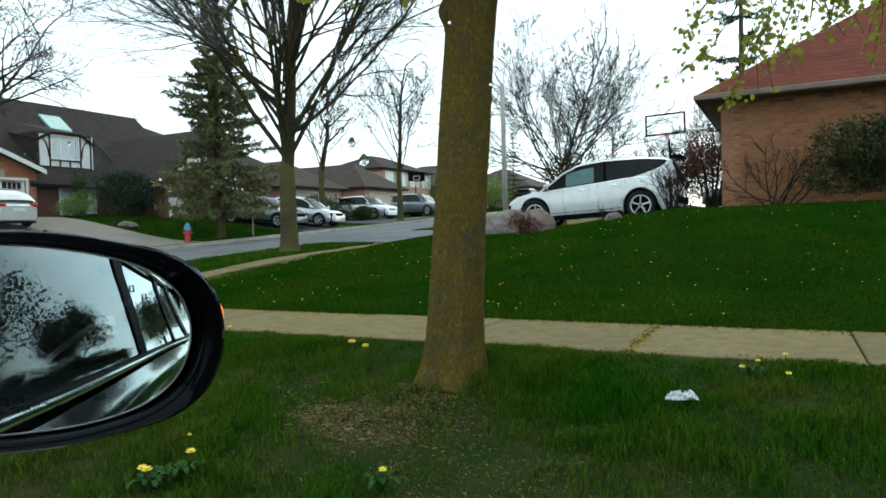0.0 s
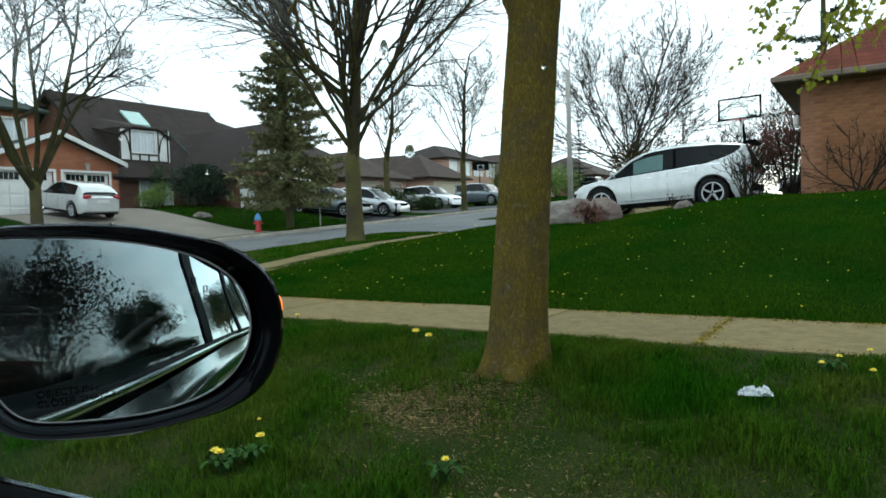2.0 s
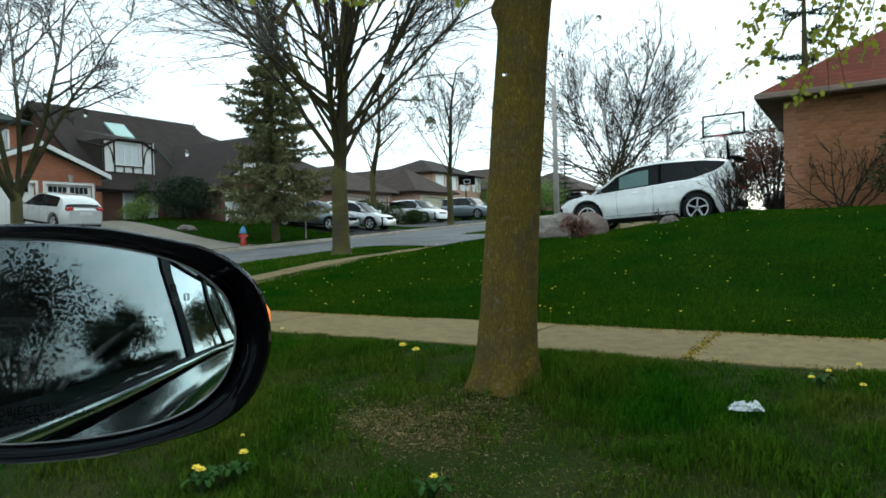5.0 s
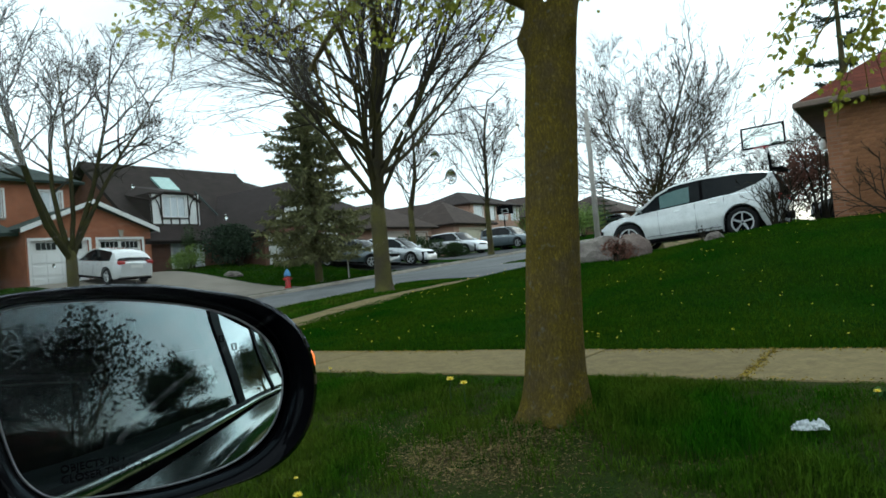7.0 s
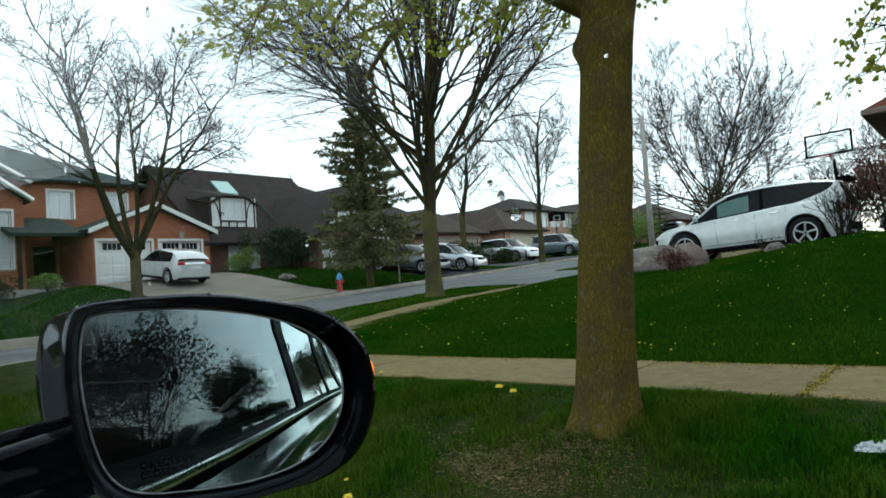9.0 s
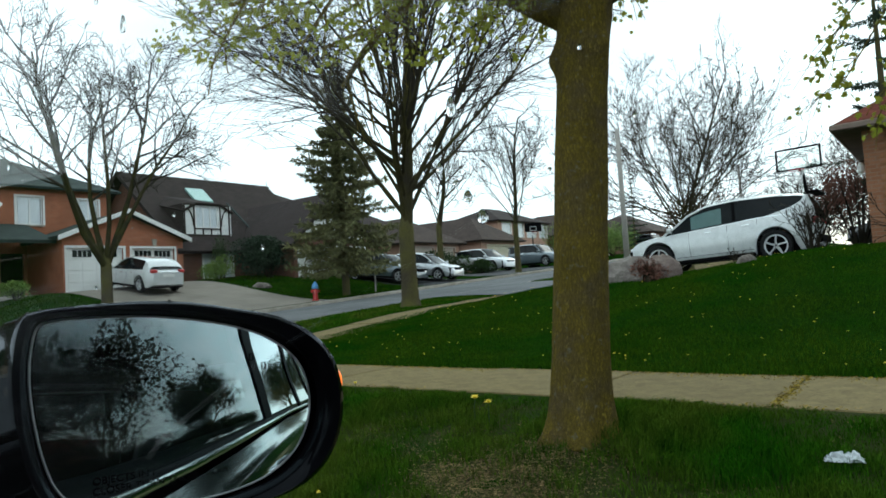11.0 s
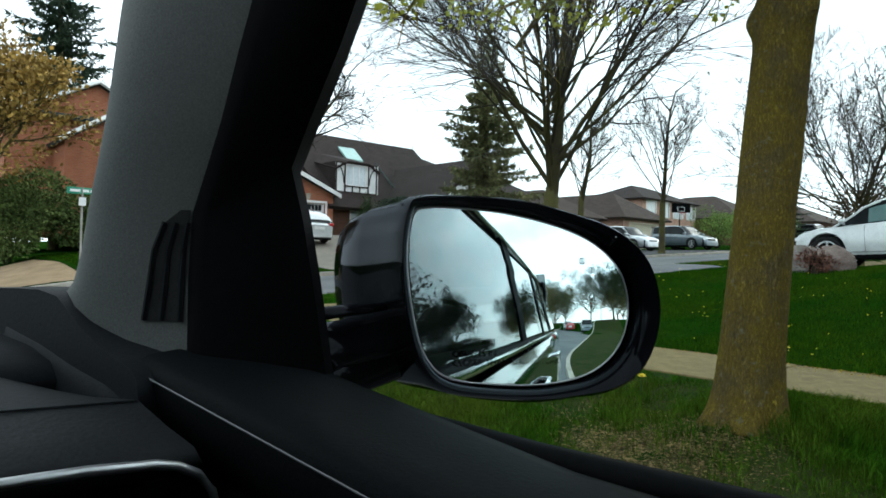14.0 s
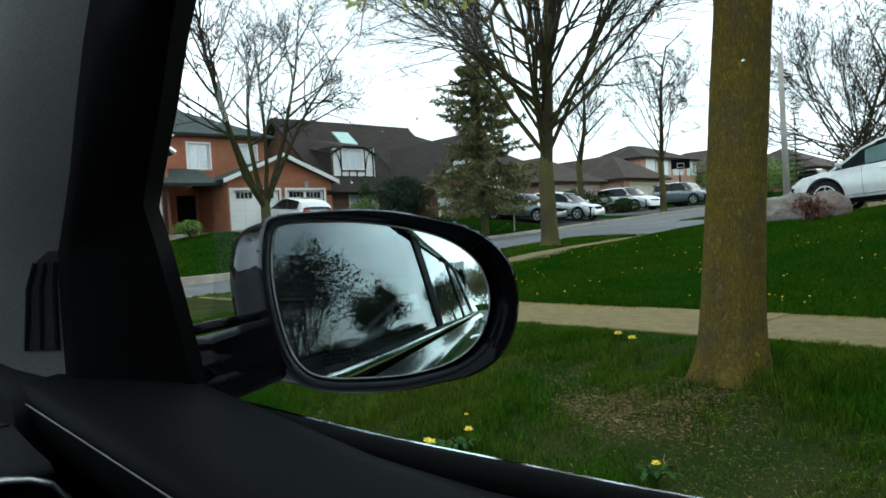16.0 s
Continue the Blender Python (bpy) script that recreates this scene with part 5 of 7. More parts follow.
def car(at, style, paint, label, doors_chrome=True):
    st = STYLES[style]
    L, W, H = st["size"]
    R, clear = st["r"], 0.22
    c = thing("car", label, "car", at)
    xw = [L * (u - 0.5) for u in st["wheels"]]

    def plan(u):
        return W / 2 * (1 - 0.22 * max(0, (0.09 - u) / 0.09) ** 2 - 0.32 * max(0, (u - 0.86) / 0.14) ** 2)

    def low(u):
        x, z = L * (u - 0.5), clear + 0.05 * ss(0.93, 1, u) + 0.12 * ss(0.06, 0, u)
        for w in xw:
            if abs(x - w) < R + 0.06:
                z = max(z, R + math.sqrt((R + 0.06) ** 2 - (x - w) ** 2))
        return z

    us = sorted({*(i / 44 for i in range(45)), *(max(0, min(1, (w + k * (R + 0.059)) / L + 0.5)) for w in xw for k in (-1.0, -0.92, -0.75, -0.4, 0, 0.4, 0.75, 0.92, 1.0))})
    rings = []
    for u in us:
        x, w, zb_, zl = L * (u - 0.5), plan(u), curve_at(st["belt"], u), low(u)
        zm = max(zl + 0.02, 0.42 * zb_ + 0.1)
        half = [(w * 0.925, zl), (w * 0.965, min(zl + 0.05, zm)), (w, zm + 0.02), (w * 0.992, max(zm + 0.04, zb_ - 0.2)), (w * 0.965, zb_ - 0.1), (w * 0.925, zb_ - 0.015), (w * 0.82, zb_ + 0.012), (w * 0.4, zb_ + 0.035)]
        rings.append([(x, y, z) for y, z in half] + [(x, -y, z) for y, z in reversed(half)])
    part("body", Shape().loft(rings), paint, c, "glossy painted body", smooth=True, angle=42)
    under = Shape().box((-L * 0.47, -W * 0.42, clear - 0.02), (L * 0.47, W * 0.42, 0.7))
    part("underbody", under, M_BLACK, c)
    g0, g1 = st["roof"][0][0], st["roof"][-1][0]

    def house(u, k, grow_=0.0):
        zb_, zr_ = curve_at(st["belt"], u) - 0.02, curve_at(st["roof"], u)
        wb, wt = plan(u) * 0.915, plan(0.4) * 0.72
        f = max(0.0, (zr_ - zb_)) / (H - 0.95)
        wt = wb + (wt - wb) * min(1.0, f)
        return (L * (u - 0.5), wb + (wt - wb) * k + grow_, zb_ + (max(zr_ - 0.05, zb_) - zb_) * k)

    def cabin(u, e=0.0):
        a, b = house(u, 0, e), house(u, 1, e)
        top = max(curve_at(st["roof"], u), b[2])
        half = [a, house(u, 0.5, e), b, (b[0], b[1] * 0.86, top + e), (b[0], b[1] * 0.4, top + 0.015 + e)]
        return half + [(p[0], -p[1], p[2]) for p in reversed(half)]

    gs = [g0 + (g1 - g0) * i / 22 for i in range(23)]
    part("glasshouse", Shape().loft([cabin(u) for u in gs], False), M_DARKGLASS, c, "dark tinted windows", smooth=True, angle=40)
    sc = st["screen"]
    rs = [u for u in gs if g0 + 0.02 < u < sc]
    rs = [g0 + 0.02] + rs + [sc]
    part("roof", Shape().loft([cabin(u, 0.008)[2:8] for u in rs], False), paint, c, smooth=True)
    lo = max(g0, 0.03)
    for s in (1, -1):
        fl = lambda p: (p[0], p[1] * s, p[2])
        tail = [g0 + k * (0.5 if style == "suv" else 1.0) for k in (0.004, 0.03, 0.07, 0.12)]
        if style == "crossover":
            rows_ = [[fl(house(g0 + 0.004 + (0.045 + 0.2 * (1 - k) ** 2.2 - 0.004) * j / 6, k, 0.007)) for j in range(7)] for k in (0, 0.1, 0.2, 0.35, 0.5, 0.7, 0.85, 1)]
            part("rear_pillar", Shape().loft(rows_, False), paint, c, smooth=True)
            part("roof_rail", Shape().tube([(q[0], q[1] * 0.93, q[2] + 0.075 - 0.04 * (abs(j - 5) == 5)) for j, q in enumerate(fl(house(0.14 + 0.04 * j, 1)) for j in range(11))], [0.014] * 11, 6), M_CHROME, c, "bright roof rail", smooth=True)
            part("rocker_trim", Shape().tube([(xw[0] + R + 0.12, W / 2 * 0.99 * s, 0.36), (xw[1] - R - 0.12, W / 2 * 0.99 * s, 0.36)], [0.014, 0.014], 5), M_CHROME, c, "bright sill trim")
        else:
            part("rear_pillar", Shape().loft([[fl(house(u, k, 0.007)) for k in (0, 0.35, 0.7, 1)] for u in tail], False), paint, c, smooth=True)
        part("front_pillar", Shape().tube([fl(house(u, 1, 0.0)) for u in (sc - 0.01, sc + 0.06, sc + 0.12, g1 - 0.005)], [0.03] * 4, 5), paint, c)
        mid = (g0 + sc) / 2 + 0.09
        part("door_pillar", Shape().loft([[fl(house(u, k, 0.005)) for k in (0, 0.5, 1)] for u in (mid, mid + 0.016)], False), M_BLACK, c)
        part("belt_trim", Shape().tube([fl(house(g0 + 0.04 + (g1 - g0 - 0.08) * k / 8, 0.02, 0.012)) for k in range(9)], [0.012] * 9, 4), M_CHROME if doors_chrome else M_BLACK, c, "bright belt trim")
        for u in (0.33, 0.52):
            x, y, z = L * (u - 0.5), plan(u) * 0.98 * s, curve_at(st["belt"], u) - 0.13
            part("door_handle", Shape().box((x - 0.1, min(y, y + 0.03 * s), z - 0.015), (x + 0.1, max(y, y + 0.03 * s), z + 0.015), cut=0.006), M_CHROME if doors_chrome else paint, c)
        for u in (0.42, 0.62, 0.27):
            x, w = L * (u - 0.5), plan(u) * s
            part("door_seam", Shape().tube([(x, w * 0.985, 0.32), (x + 0.015, w * 1.0, 0.48), (x + 0.02, w * 0.995, 0.7), (x + 0.02, w * 0.982, curve_at(st["belt"], u) - 0.12), (x + 0.02, w * 0.94, curve_at(st["belt"], u) - 0.02)], [0.005] * 5, 4), M_BLACK, c)
        if style in ("suv", "crossover"):
            # On the crossover the reflection in this glass is only its teal colour.
            part("door_glass", Shape().loft([[fl(house(u, k, 0.006)) for k in (0.1, 0.45, 0.8)] for u in [mid + 0.07 + (sc + 0.04 - mid - 0.07) * j / 5 for j in range(6)]], False), M_TEALREFLECT if "crossover" in label else M_DARKGLASS, c, "front door glass, with a painted reflection on the crossover", smooth=True)
        mx = L * (g1 - 0.06 - 0.5)
        part("side_mirror", Shape().tube([(mx, plan(0.6) * s * 0.93, curve_at(st["belt"], 0.66) + 0.02), (mx + 0.02, (plan(0.6) + 0.06) * s, curve_at(st["belt"], 0.66) + 0.09), (mx, (plan(0.6) + 0.2) * s, curve_at(st["belt"], 0.66) + 0.1)], [0.03, 0.07, 0.05], 8, True), paint, c, smooth=True)
        yy = plan(0.02) * s
        part("tail_lamp", Shape().box((-L * 0.5 + 0.0, min(yy * 0.62, yy * 1.0), 0.83), (-L * 0.5 + 0.2, max(yy * 0.62, yy * 1.0), 0.99), cut=0.03), M_RED, c, "red tail lamp")
        yy = plan(0.96) * s
        part("head_lamp", Shape().tube([(L * 0.385, yy * 1.06, curve_at(st["belt"], 0.9) - 0.1), (L * 0.46, yy * 0.88, curve_at(st["belt"], 0.96) - 0.08), (L * 0.485, yy * 0.6, curve_at(st["belt"], 0.98) - 0.08)], [0.03, 0.075, 0.05], 6, True), M_LAMP, c, "clear head lamp", smooth=True)
        part("sill", Shape().box((xw[0] + R + 0.1, min(0.9 * W / 2 * s, W / 2 * s), clear - 0.03), (xw[1] - R - 0.1, max(0.9 * W / 2 * s, W / 2 * s), clear + 0.07), cut=0.02), M_BLACK, c)
        for x in xw:
            yo = (W / 2 - 0.21) * s
            ring = []
            for r_, d_ in ((R * 0.7, 0.0), (R * 0.9, 0.0), (R, 0.03), (R, 0.17), (R * 0.92, 0.2), (R * 0.74, 0.2), (R * 0.7, 0.14)):
                ring.append([(x + r_ * math.cos(t), yo + d_ * s, R + r_ * math.sin(t)) for t in (2 * math.pi * k / 26 for k in range(26))])
            wheel = part("wheel", Shape().loft(ring, True, False), M_TYRE, c, "black tyre", smooth=True)
            part("rim", Shape().disc((x, yo + 0.13 * s, R), (0, s, 0), R * 0.72, 0.05, 26, R * 0.64), M_RIM, wheel, "alloy rim")
            part("brake", Shape().disc((x, yo + 0.06 * s, R), (0, s, 0), R * 0.6, 0.03, 20), M_BLACK, wheel)
            for k in range(5):
                a = 2 * math.pi * k / 5 + 0.3
                part("spoke", Shape().tube([(x + rr * math.cos(a + q * rr), yo + 0.165 * s, R + rr * math.sin(a + q * rr)) for q in (0.5,) for rr in (0.03, R * 0.38, R * 0.68)], [0.045, 0.035, 0.042], 5, True, 0.6), M_RIM, wheel)
            part("arch", Shape().tube([(x + (R + 0.05) * math.cos(t), (W / 2 - 0.015) * s, R + (R + 0.05) * math.sin(t)) for t in (math.pi * k / 12 for k in range(13))], [0.012] * 13, 4), M_BLACK, c)
    if style in ("suv", "crossover"):
        part("spoiler", Shape().box((L * (g0 - 0.5) - 0.12, -W * 0.33, H - 0.13), (L * (g0 - 0.5) + 0.16, W * 0.33, H - 0.07), cut=0.02), M_BLACK, c, "dark roof spoiler")
        part("rear_bumper", Shape().box((-L * 0.5 - 0.03, -W * 0.42, 0.34), (-L * 0.5 + 0.1, W * 0.42, 0.56), cut=0.04), M_BLACK, c, "dark lower bumper")
    part("grille", Shape().box((L * 0.47, -W * 0.2, 0.5), (L * 0.493, W * 0.2, 0.72), cut=0.02), M_BLACK, c)
    part("plate", Shape().box((-L * 0.5 - 0.012, -0.26, 0.68), (-L * 0.5 + 0.03, 0.26, 0.81)), M_WHITE, c)
    return c


def parked(x, y, turn, nose=0.0):
    """turn: degrees from +x; nose: degrees by which the nose points down."""
    return Matrix.Translation((x, y, ground(x, y) + 0.02)) @ Matrix.Rotation(radians(turn), 4, "Z") @ Matrix.Rotation(radians(nose), 4, "Y")


VAN = parked(-5.0, 19.6, 180, 2.6)
VAN.translation.z += 0.03
car(VAN, "crossover", M_PEARL, "pearl white crossover parked nose-down on the driveway")
car(parked(-28.6, 15.75, 180, -7), "hatch", M_PEARL, "white hatchback parked before the garage")
car(parked(-27.4, 41.6, -8), "suv", M_SILVER, "silver sport utility car on a far driveway")
car(parked(-24.2, 26.9, 8, 6), "sedan", M_SLATE, "slate blue saloon car on a driveway")
car(parked(-23.4, 29.3, 8, 5), "hatch", M_SILVER, "pale silver hatchback beside the slate saloon")
car(parked(-25.4, 46.0, -10), "suv", M_SLATE, "dark car behind the silver one")
car(parked(-0.2, 24.6, 178), "sedan", M_BLACKPAINT, "dark car behind the white crossover")
car(parked(-22.2, 62.0, 95), "suv", M_BLACKPAINT, "dark van parked far up the street")
car(parked(-18.9, 58.0, -88), "sedan", M_SILVER, "silver car parked far up the street")

# ---- small outdoor things ----


def rock(x, y, sx, sy, sz, label, material, seed):
    rnd.seed(seed)
    bm = bmesh.new()
    bmesh.ops.create_icosphere(bm, subdivisions=4, radius=1)
    for v in bm.verts:
        c = v.co.copy()
        k = 1 + 0.3 * noise.noise(c * 1.1 + Vector((seed, 0, 0))) + 0.13 * noise.noise(c * 3 + Vector((0, seed, 0))) + 0.05 * noise.noise(c * 8)
        v.co = Vector((c.x * k * sx, c.y * k * sy, max(-0.3, c.z * k) * sz))
    me = bpy.data.meshes.new("boulder")
    bm.to_mesh(me)
    bm.free()
    me.materials.append(material)
    ob = new("boulder", me)
    ob.matrix_basis = Matrix.Translation((x, y, ground(x, y) + 0.02))
    return tagged(ob, label, "boulder", "garden boulders")


rock(-5.1, 12.85, 0.66, 0.42, 0.45, "rough grey granite boulder on the lawn", M_STONE, 3)
rock(-4.45, 12.75, 0.38, 0.3, 0.4, "rounded brown-grey granite boulder on the lawn", M_STONE_RED, 8)
rock(-3.0, 13.1, 0.16, 0.12, 0.12, "small pale stone in the grass", M_STONE, 5)
rock(-26.1, 20.3, 0.5, 0.3, 0.2, "pale stone beside the driveway", M_STONE, 6)


def hoop(x, y, turn, label, height=3.1, board=None, scale=1.0):
    t = thing("basketball_hoop", label, "basketball hoop", Matrix.Translation((x, y, ground(x, y))) @ Matrix.Rotation(radians(turn), 4, "Z"))
    part("post", Shape().tube([(0, 0.5, 0), (0, 0.5, 2.2), (0, 0.35, 2.6), (0, 0.08, 2.75)], [0.05] * 4, 8), M_BLACK, t, smooth=True)
    part("base", Shape().box((-0.4, 0.2, 0), (0.4, 1.0, 0.18), cut=0.05), M_BLACK, t)
    f = Shape()
    w, z0, z1 = 0.64, 2.72, 3.4
    f.box((-w, -0.02, z0), (w, 0.03, z0 + 0.05)).box((-w, -0.02, z1 - 0.05), (w, 0.03, z1)).box((-w, -0.02, z0 + 0.05), (-w + 0.05, 0.03, z1 - 0.05)).box((w - 0.05, -0.02, z0 + 0.05), (w, 0.03, z1 - 0.05))
    part("board_frame", f, M_BLACK, t, "black backboard frame")
    pane = part("backboard", Shape().box((-w + 0.05, 0.0, z0 + 0.05), (w - 0.05, 0.012, z1 - 0.05)), board or M_PANE, t, "clear backboard")
    part("target", Shape().box((-0.25, -0.015, 2.8), (0.25, -0.008, 2.83)).box((-0.25, -0.015, 3.1), (0.25, -0.008, 3.13)).box((-0.25, -0.015, 2.83), (-0.22, -0.008, 3.1)).box((0.22, -0.015, 2.83), (0.25, -0.008, 3.1)), M_WHITE, t)
    part("rim", Shape().tube([(0.22 * math.cos(a), -0.27 + 0.22 * math.sin(a), 2.68) for a in (2 * math.pi * k / 18 for k in range(19))], [0.012] * 19, 5), M_RED, t, "red hoop rim", smooth=True)
    net = Shape()
    for k in range(12):
        a = 2 * math.pi * k / 12
        for s in (-1, 1):
            net.tube([(r_ * math.cos(a + s * q), -0.27 + r_ * math.sin(a + s * q), z) for r_, q, z in ((0.22, 0, 2.68), (0.17, 0.26, 2.53), (0.13, 0.52, 2.38), (0.12, 0.78, 2.26))], [0.006] * 4, 3)
    part("net", net, M_WHITE, t, "white net")
    return t


hoop(-3.45, 22.7, -8, "clear basketball hoop on a black post by the driveway")
hoop(-25.2, 45.2, 40, "black basketball hoop by a far driveway", board=M_BLACK)


def street_pole(x, y, h, label, lean=0.0, arm=True):
    t = thing("street_lamp", label, "street lamp", Matrix.Translation((x, y, ground(x, y) - 0.1)) @ Matrix.Rotation(lean, 4, "Y"), "street lamps")
    part("pole", Shape().tube([(0, 0, 0), (0, 0, h * 0.5), (0, 0, h)], [0.13, 0.11, 0.085], 10, True), M_GALV, t, "weathered grey pole", smooth=True)
    if arm:
        part("arm", Shape().tube([(0, 0, h - 0.5), (-0.4, 0, h - 0.25), (-1.0, 0, h - 0.2)], [0.03] * 3, 6), M_GALV, t)
        part("lamp_head", Shape().tube([(-0.8, 0, h - 0.2), (-1.0, 0, h - 0.18), (-1.35, 0, h - 0.18), (-1.5, 0, h - 0.2)], [0.05, 0.1, 0.1, 0.04], 8, True, 0.5), M_GALV, t, "grey lamp head", smooth=True)
    return t


street_pole(-10.9, 27.4, 6.4, "weathered street lamp pole on the boulevard")
street_pole(-12.4, 55.0, 6.4, "street lamp pole far up the street")


def hydrant(x, y):
    t = thing("fire_hydrant", "red fire hydrant with a blue top", "hydrant", Matrix.Translation((x, y, ground(x, y))))
    part("barrel", Shape().tube([(0, 0, 0), (0, 0, 0.06), (0, 0, 0.07), (0, 0, 0.5)], [0.16, 0.16, 0.11, 0.11], 12, True), M_RED, t, smooth=True, angle=40)
    part("bonnet", Shape().tube([(0, 0, 0.5), (0, 0, 0.55), (0, 0, 0.68), (0, 0, 0.76), (0, 0, 0.8)], [0.14, 0.14, 0.11, 0.05, 0.03], 12, True), plain("hydrant_blue", (0.08, 0.25, 0.5), 0.5), t, "blue bonnet", smooth=True)
    part("nozzle", Shape().tube([(0, -0.2, 0.4), (0, 0.2, 0.4)], [0.06, 0.06], 10, True), M_RED, t)
    return t


hydrant(-21.2, 19.2)
sign = thing("street_sign", "green street name sign on a grey post", "street sign", Matrix.Translation((-22.6, 5.2, ground(-22.6, 5.2))))
part("post", Shape().tube([(0, 0, 0), (0, 0, 2.45)], [0.03, 0.03], 8, True), M_GALV, sign)
part("blade", Shape().box((-0.02, -0.42, 2.25), (0.02, 0.42, 2.45), cut=0.006), M_SIGN, sign, "green name plate")
for a, b in ((-0.34, -0.06), (0.0, 0.18), (0.22, 0.32)):
    part("lettering", Shape().box((0.0205, a, 2.31), (0.024, b, 2.39)), M_WHITE, sign)
part("small_plate", Shape().box((0.03, -0.1, 1.9), (0.045, 0.1, 2.15)), M_WHITE, sign)
stake = thing("marker_post", "thin grey marker post on the lawn", "post", Matrix.Translation((-21.3, 23.0, ground(-21.3, 23.0))), "marker posts")
part("rod", Shape().tube([(0, 0, 0), (0, 0, 1.9)], [0.03, 0.03], 6, True), M_GALV, stake)


def bare_shrub(x, y, z, n, h, wide, label, seed):
    rnd.seed(seed)
    t = thing("shrub", label, "shrub", Matrix.Translation((x, y, z)), "bare shrubs")
    s = Shape()
    spec = {"levels": 2, "count": (5, 3), "angle": 35, "ratio": 0.42, "from": 0.3, "bend": 0.2, "fine": 0.006}
    for i in range(n):
        d = Vector((rnd.uniform(-1, 1) * wide, rnd.uniform(-0.3, 0.3), 1)).normalized()
        grow(s, Vector((rnd.uniform(-0.2, 0.2), 0, 0)), d, h * rnd.uniform(0.7, 1), 0.02, 0, spec, None, 0.02)
    part("stems", s, M_TWIG, t)
    return t


bare_shrub(-0.1, 14.75, zr - 0.1, 11, 1.6, 1.5, "leafless branching shrub before the brick wall", 91)
bare_shrub(-2.45, 17.5, ground(-2.45, 17.5), 18, 1.2, 0.5, "grey leafless shrub beside the white car", 92)
bare_shrub(-4.1, 17.3, ground(-4.1, 17.3), 7, 0.38, 0.9, "small leafless shrub beside the driveway", 93)
bag = Shape()
nb_, mb_ = 22, 12
for j in range(mb_):
    for i in range(nb_):
        u, w = i / (nb_ - 1) - 0.5, j / (mb_ - 1) - 0.5
        k = Vector((u * 7, w * 5, 2.3))
        e = max(0.0, 1 - (2 * u) ** 4) * max(0.0, 1 - (2 * w) ** 4)
        bag.v.append((u * 0.17 + 0.02 * noise.noise(k * 1.7), w * 0.09 + 0.02 * noise.noise(k * 1.3 + Vector((5, 0, 0))), 0.008 + e * (0.012 + 0.05 * abs(noise.noise(k)) + 0.018 * abs(noise.noise(k * 2.6)))))
bag.f = [(j * nb_ + i, j * nb_ + i + 1, (j + 1) * nb_ + i + 1, (j + 1) * nb_ + i) for j in range(mb_ - 1) for i in range(nb_ - 1)]
tagged(put(part("plastic_bag", bag, M_BAG), Matrix.Translation((-0.56, 3.87, ground(-0.56, 3.87) + 0.035)) @ Matrix.Rotation(0.2, 4, "Z")), "crumpled white plastic litter in the grass", "litter")
car(Matrix.Translation((62, 4.0 + bend(62) - 8, 0.02)) @ Matrix.Rotation(radians(11), 4, "Z"), "sedan", M_RED, "red car far behind on the road")
car(Matrix.Translation((70, bend(70) - 5.5, 0.02)) @ Matrix.Rotation(radians(11), 4, "Z"), "suv", M_SILVER, "silver car far behind on the road")
car(Matrix.Translation((48, bend(48) + 0.2, 0.02)) @ Matrix.Rotation(radians(191), 4, "Z"), "suv", M_SLATE, "dark car parked at the kerb behind")
light = thing("traffic_signal", "traffic signal showing red far behind", "traffic signal", Matrix.Translation((78, bend(78) + 2.5, 0.2)))
part("pole", Shape().tube([(0, 0, 0), (0, 0, 5.2), (0, -2.5, 5.5)], [0.1, 0.08, 0.06], 8, True), M_GALV, light)
part("case", Shape().box((-0.2, -2.7, 4.5), (0.1, -2.3, 5.6), cut=0.04), M_BLACK, light)
part("lens", Shape().disc((-0.22, -2.5, 5.35), (1, 0, 0), 0.16, 0.05), plain("red_signal", (1.0, 0.04, 0.03), 0.3, 0.0, 0.0, 6.0), light, "lit red lens")

# ---- the car that the camera sits in ----
CAR = Matrix.Rotation(radians(10), 4, "Z")
own = thing("parked_car", "black car seen from inside, beside its passenger window", "car", CAR)


def spline(pts, n):
    """A closed smooth curve through pts, n places on it."""
    out, k = [], len(pts)
    for i in range(n):
        f = i * k / n
        j, t = int(f), f - int(f)
        p0, p1, p2, p3 = (Vector(pts[(j + d) % k]) for d in (-1, 0, 1, 2))
        out.append(0.5 * (2 * p1 + (p2 - p0) * t + (2 * p0 - 5 * p1 + 4 * p2 - p3) * t * t + (3 * p1 - p0 - 3 * p2 + p3) * t * t * t))
    return out


# wing mirror
AZ, TILT = radians(33), radians(4.5)
MN, MH = Vector((math.cos(AZ) * math.cos(TILT), -math.sin(AZ) * math.cos(TILT), math.sin(TILT))), Vector((math.sin(AZ), math.cos(AZ), 0))
MV = MN.cross(MH)
MC = Vector((-0.54, 0.52, 1.27))
GLASS = [(-0.121, 0.068), (-0.126, 0.035), (-0.124, -0.002), (-0.117, -0.04), (-0.106, -0.066), (-0.085, -0.082), (-0.04, -0.0885), (0.01, -0.09), (0.055, -0.0825), (0.086, -0.064), (0.102, -0.037), (0.105, -0.008), (0.095, 0.021), (0.068, 0.045), (0.028, 0.061), (-0.03, 0.0725), (-0.085, 0.076), (-0.11, 0.075)]
gl = spline([(*p, 0) for p in GLASS], 72)


def on_mirror(h, z, d):
    return MC + MH * h + MV * z + MN * d


def mirror_ring(grow_, d, flat=1.0, shift=0.0):
    out = []
    for p in gl:
        q = Vector((p.x, p.y))
        e = q.normalized() * grow_ * (0.6 + 0.6 * ss(0.02, 0.1, q.x))
        out.append(on_mirror((q.x + e.x) * flat + shift, (q.y + e.y) * flat, d))
    return out


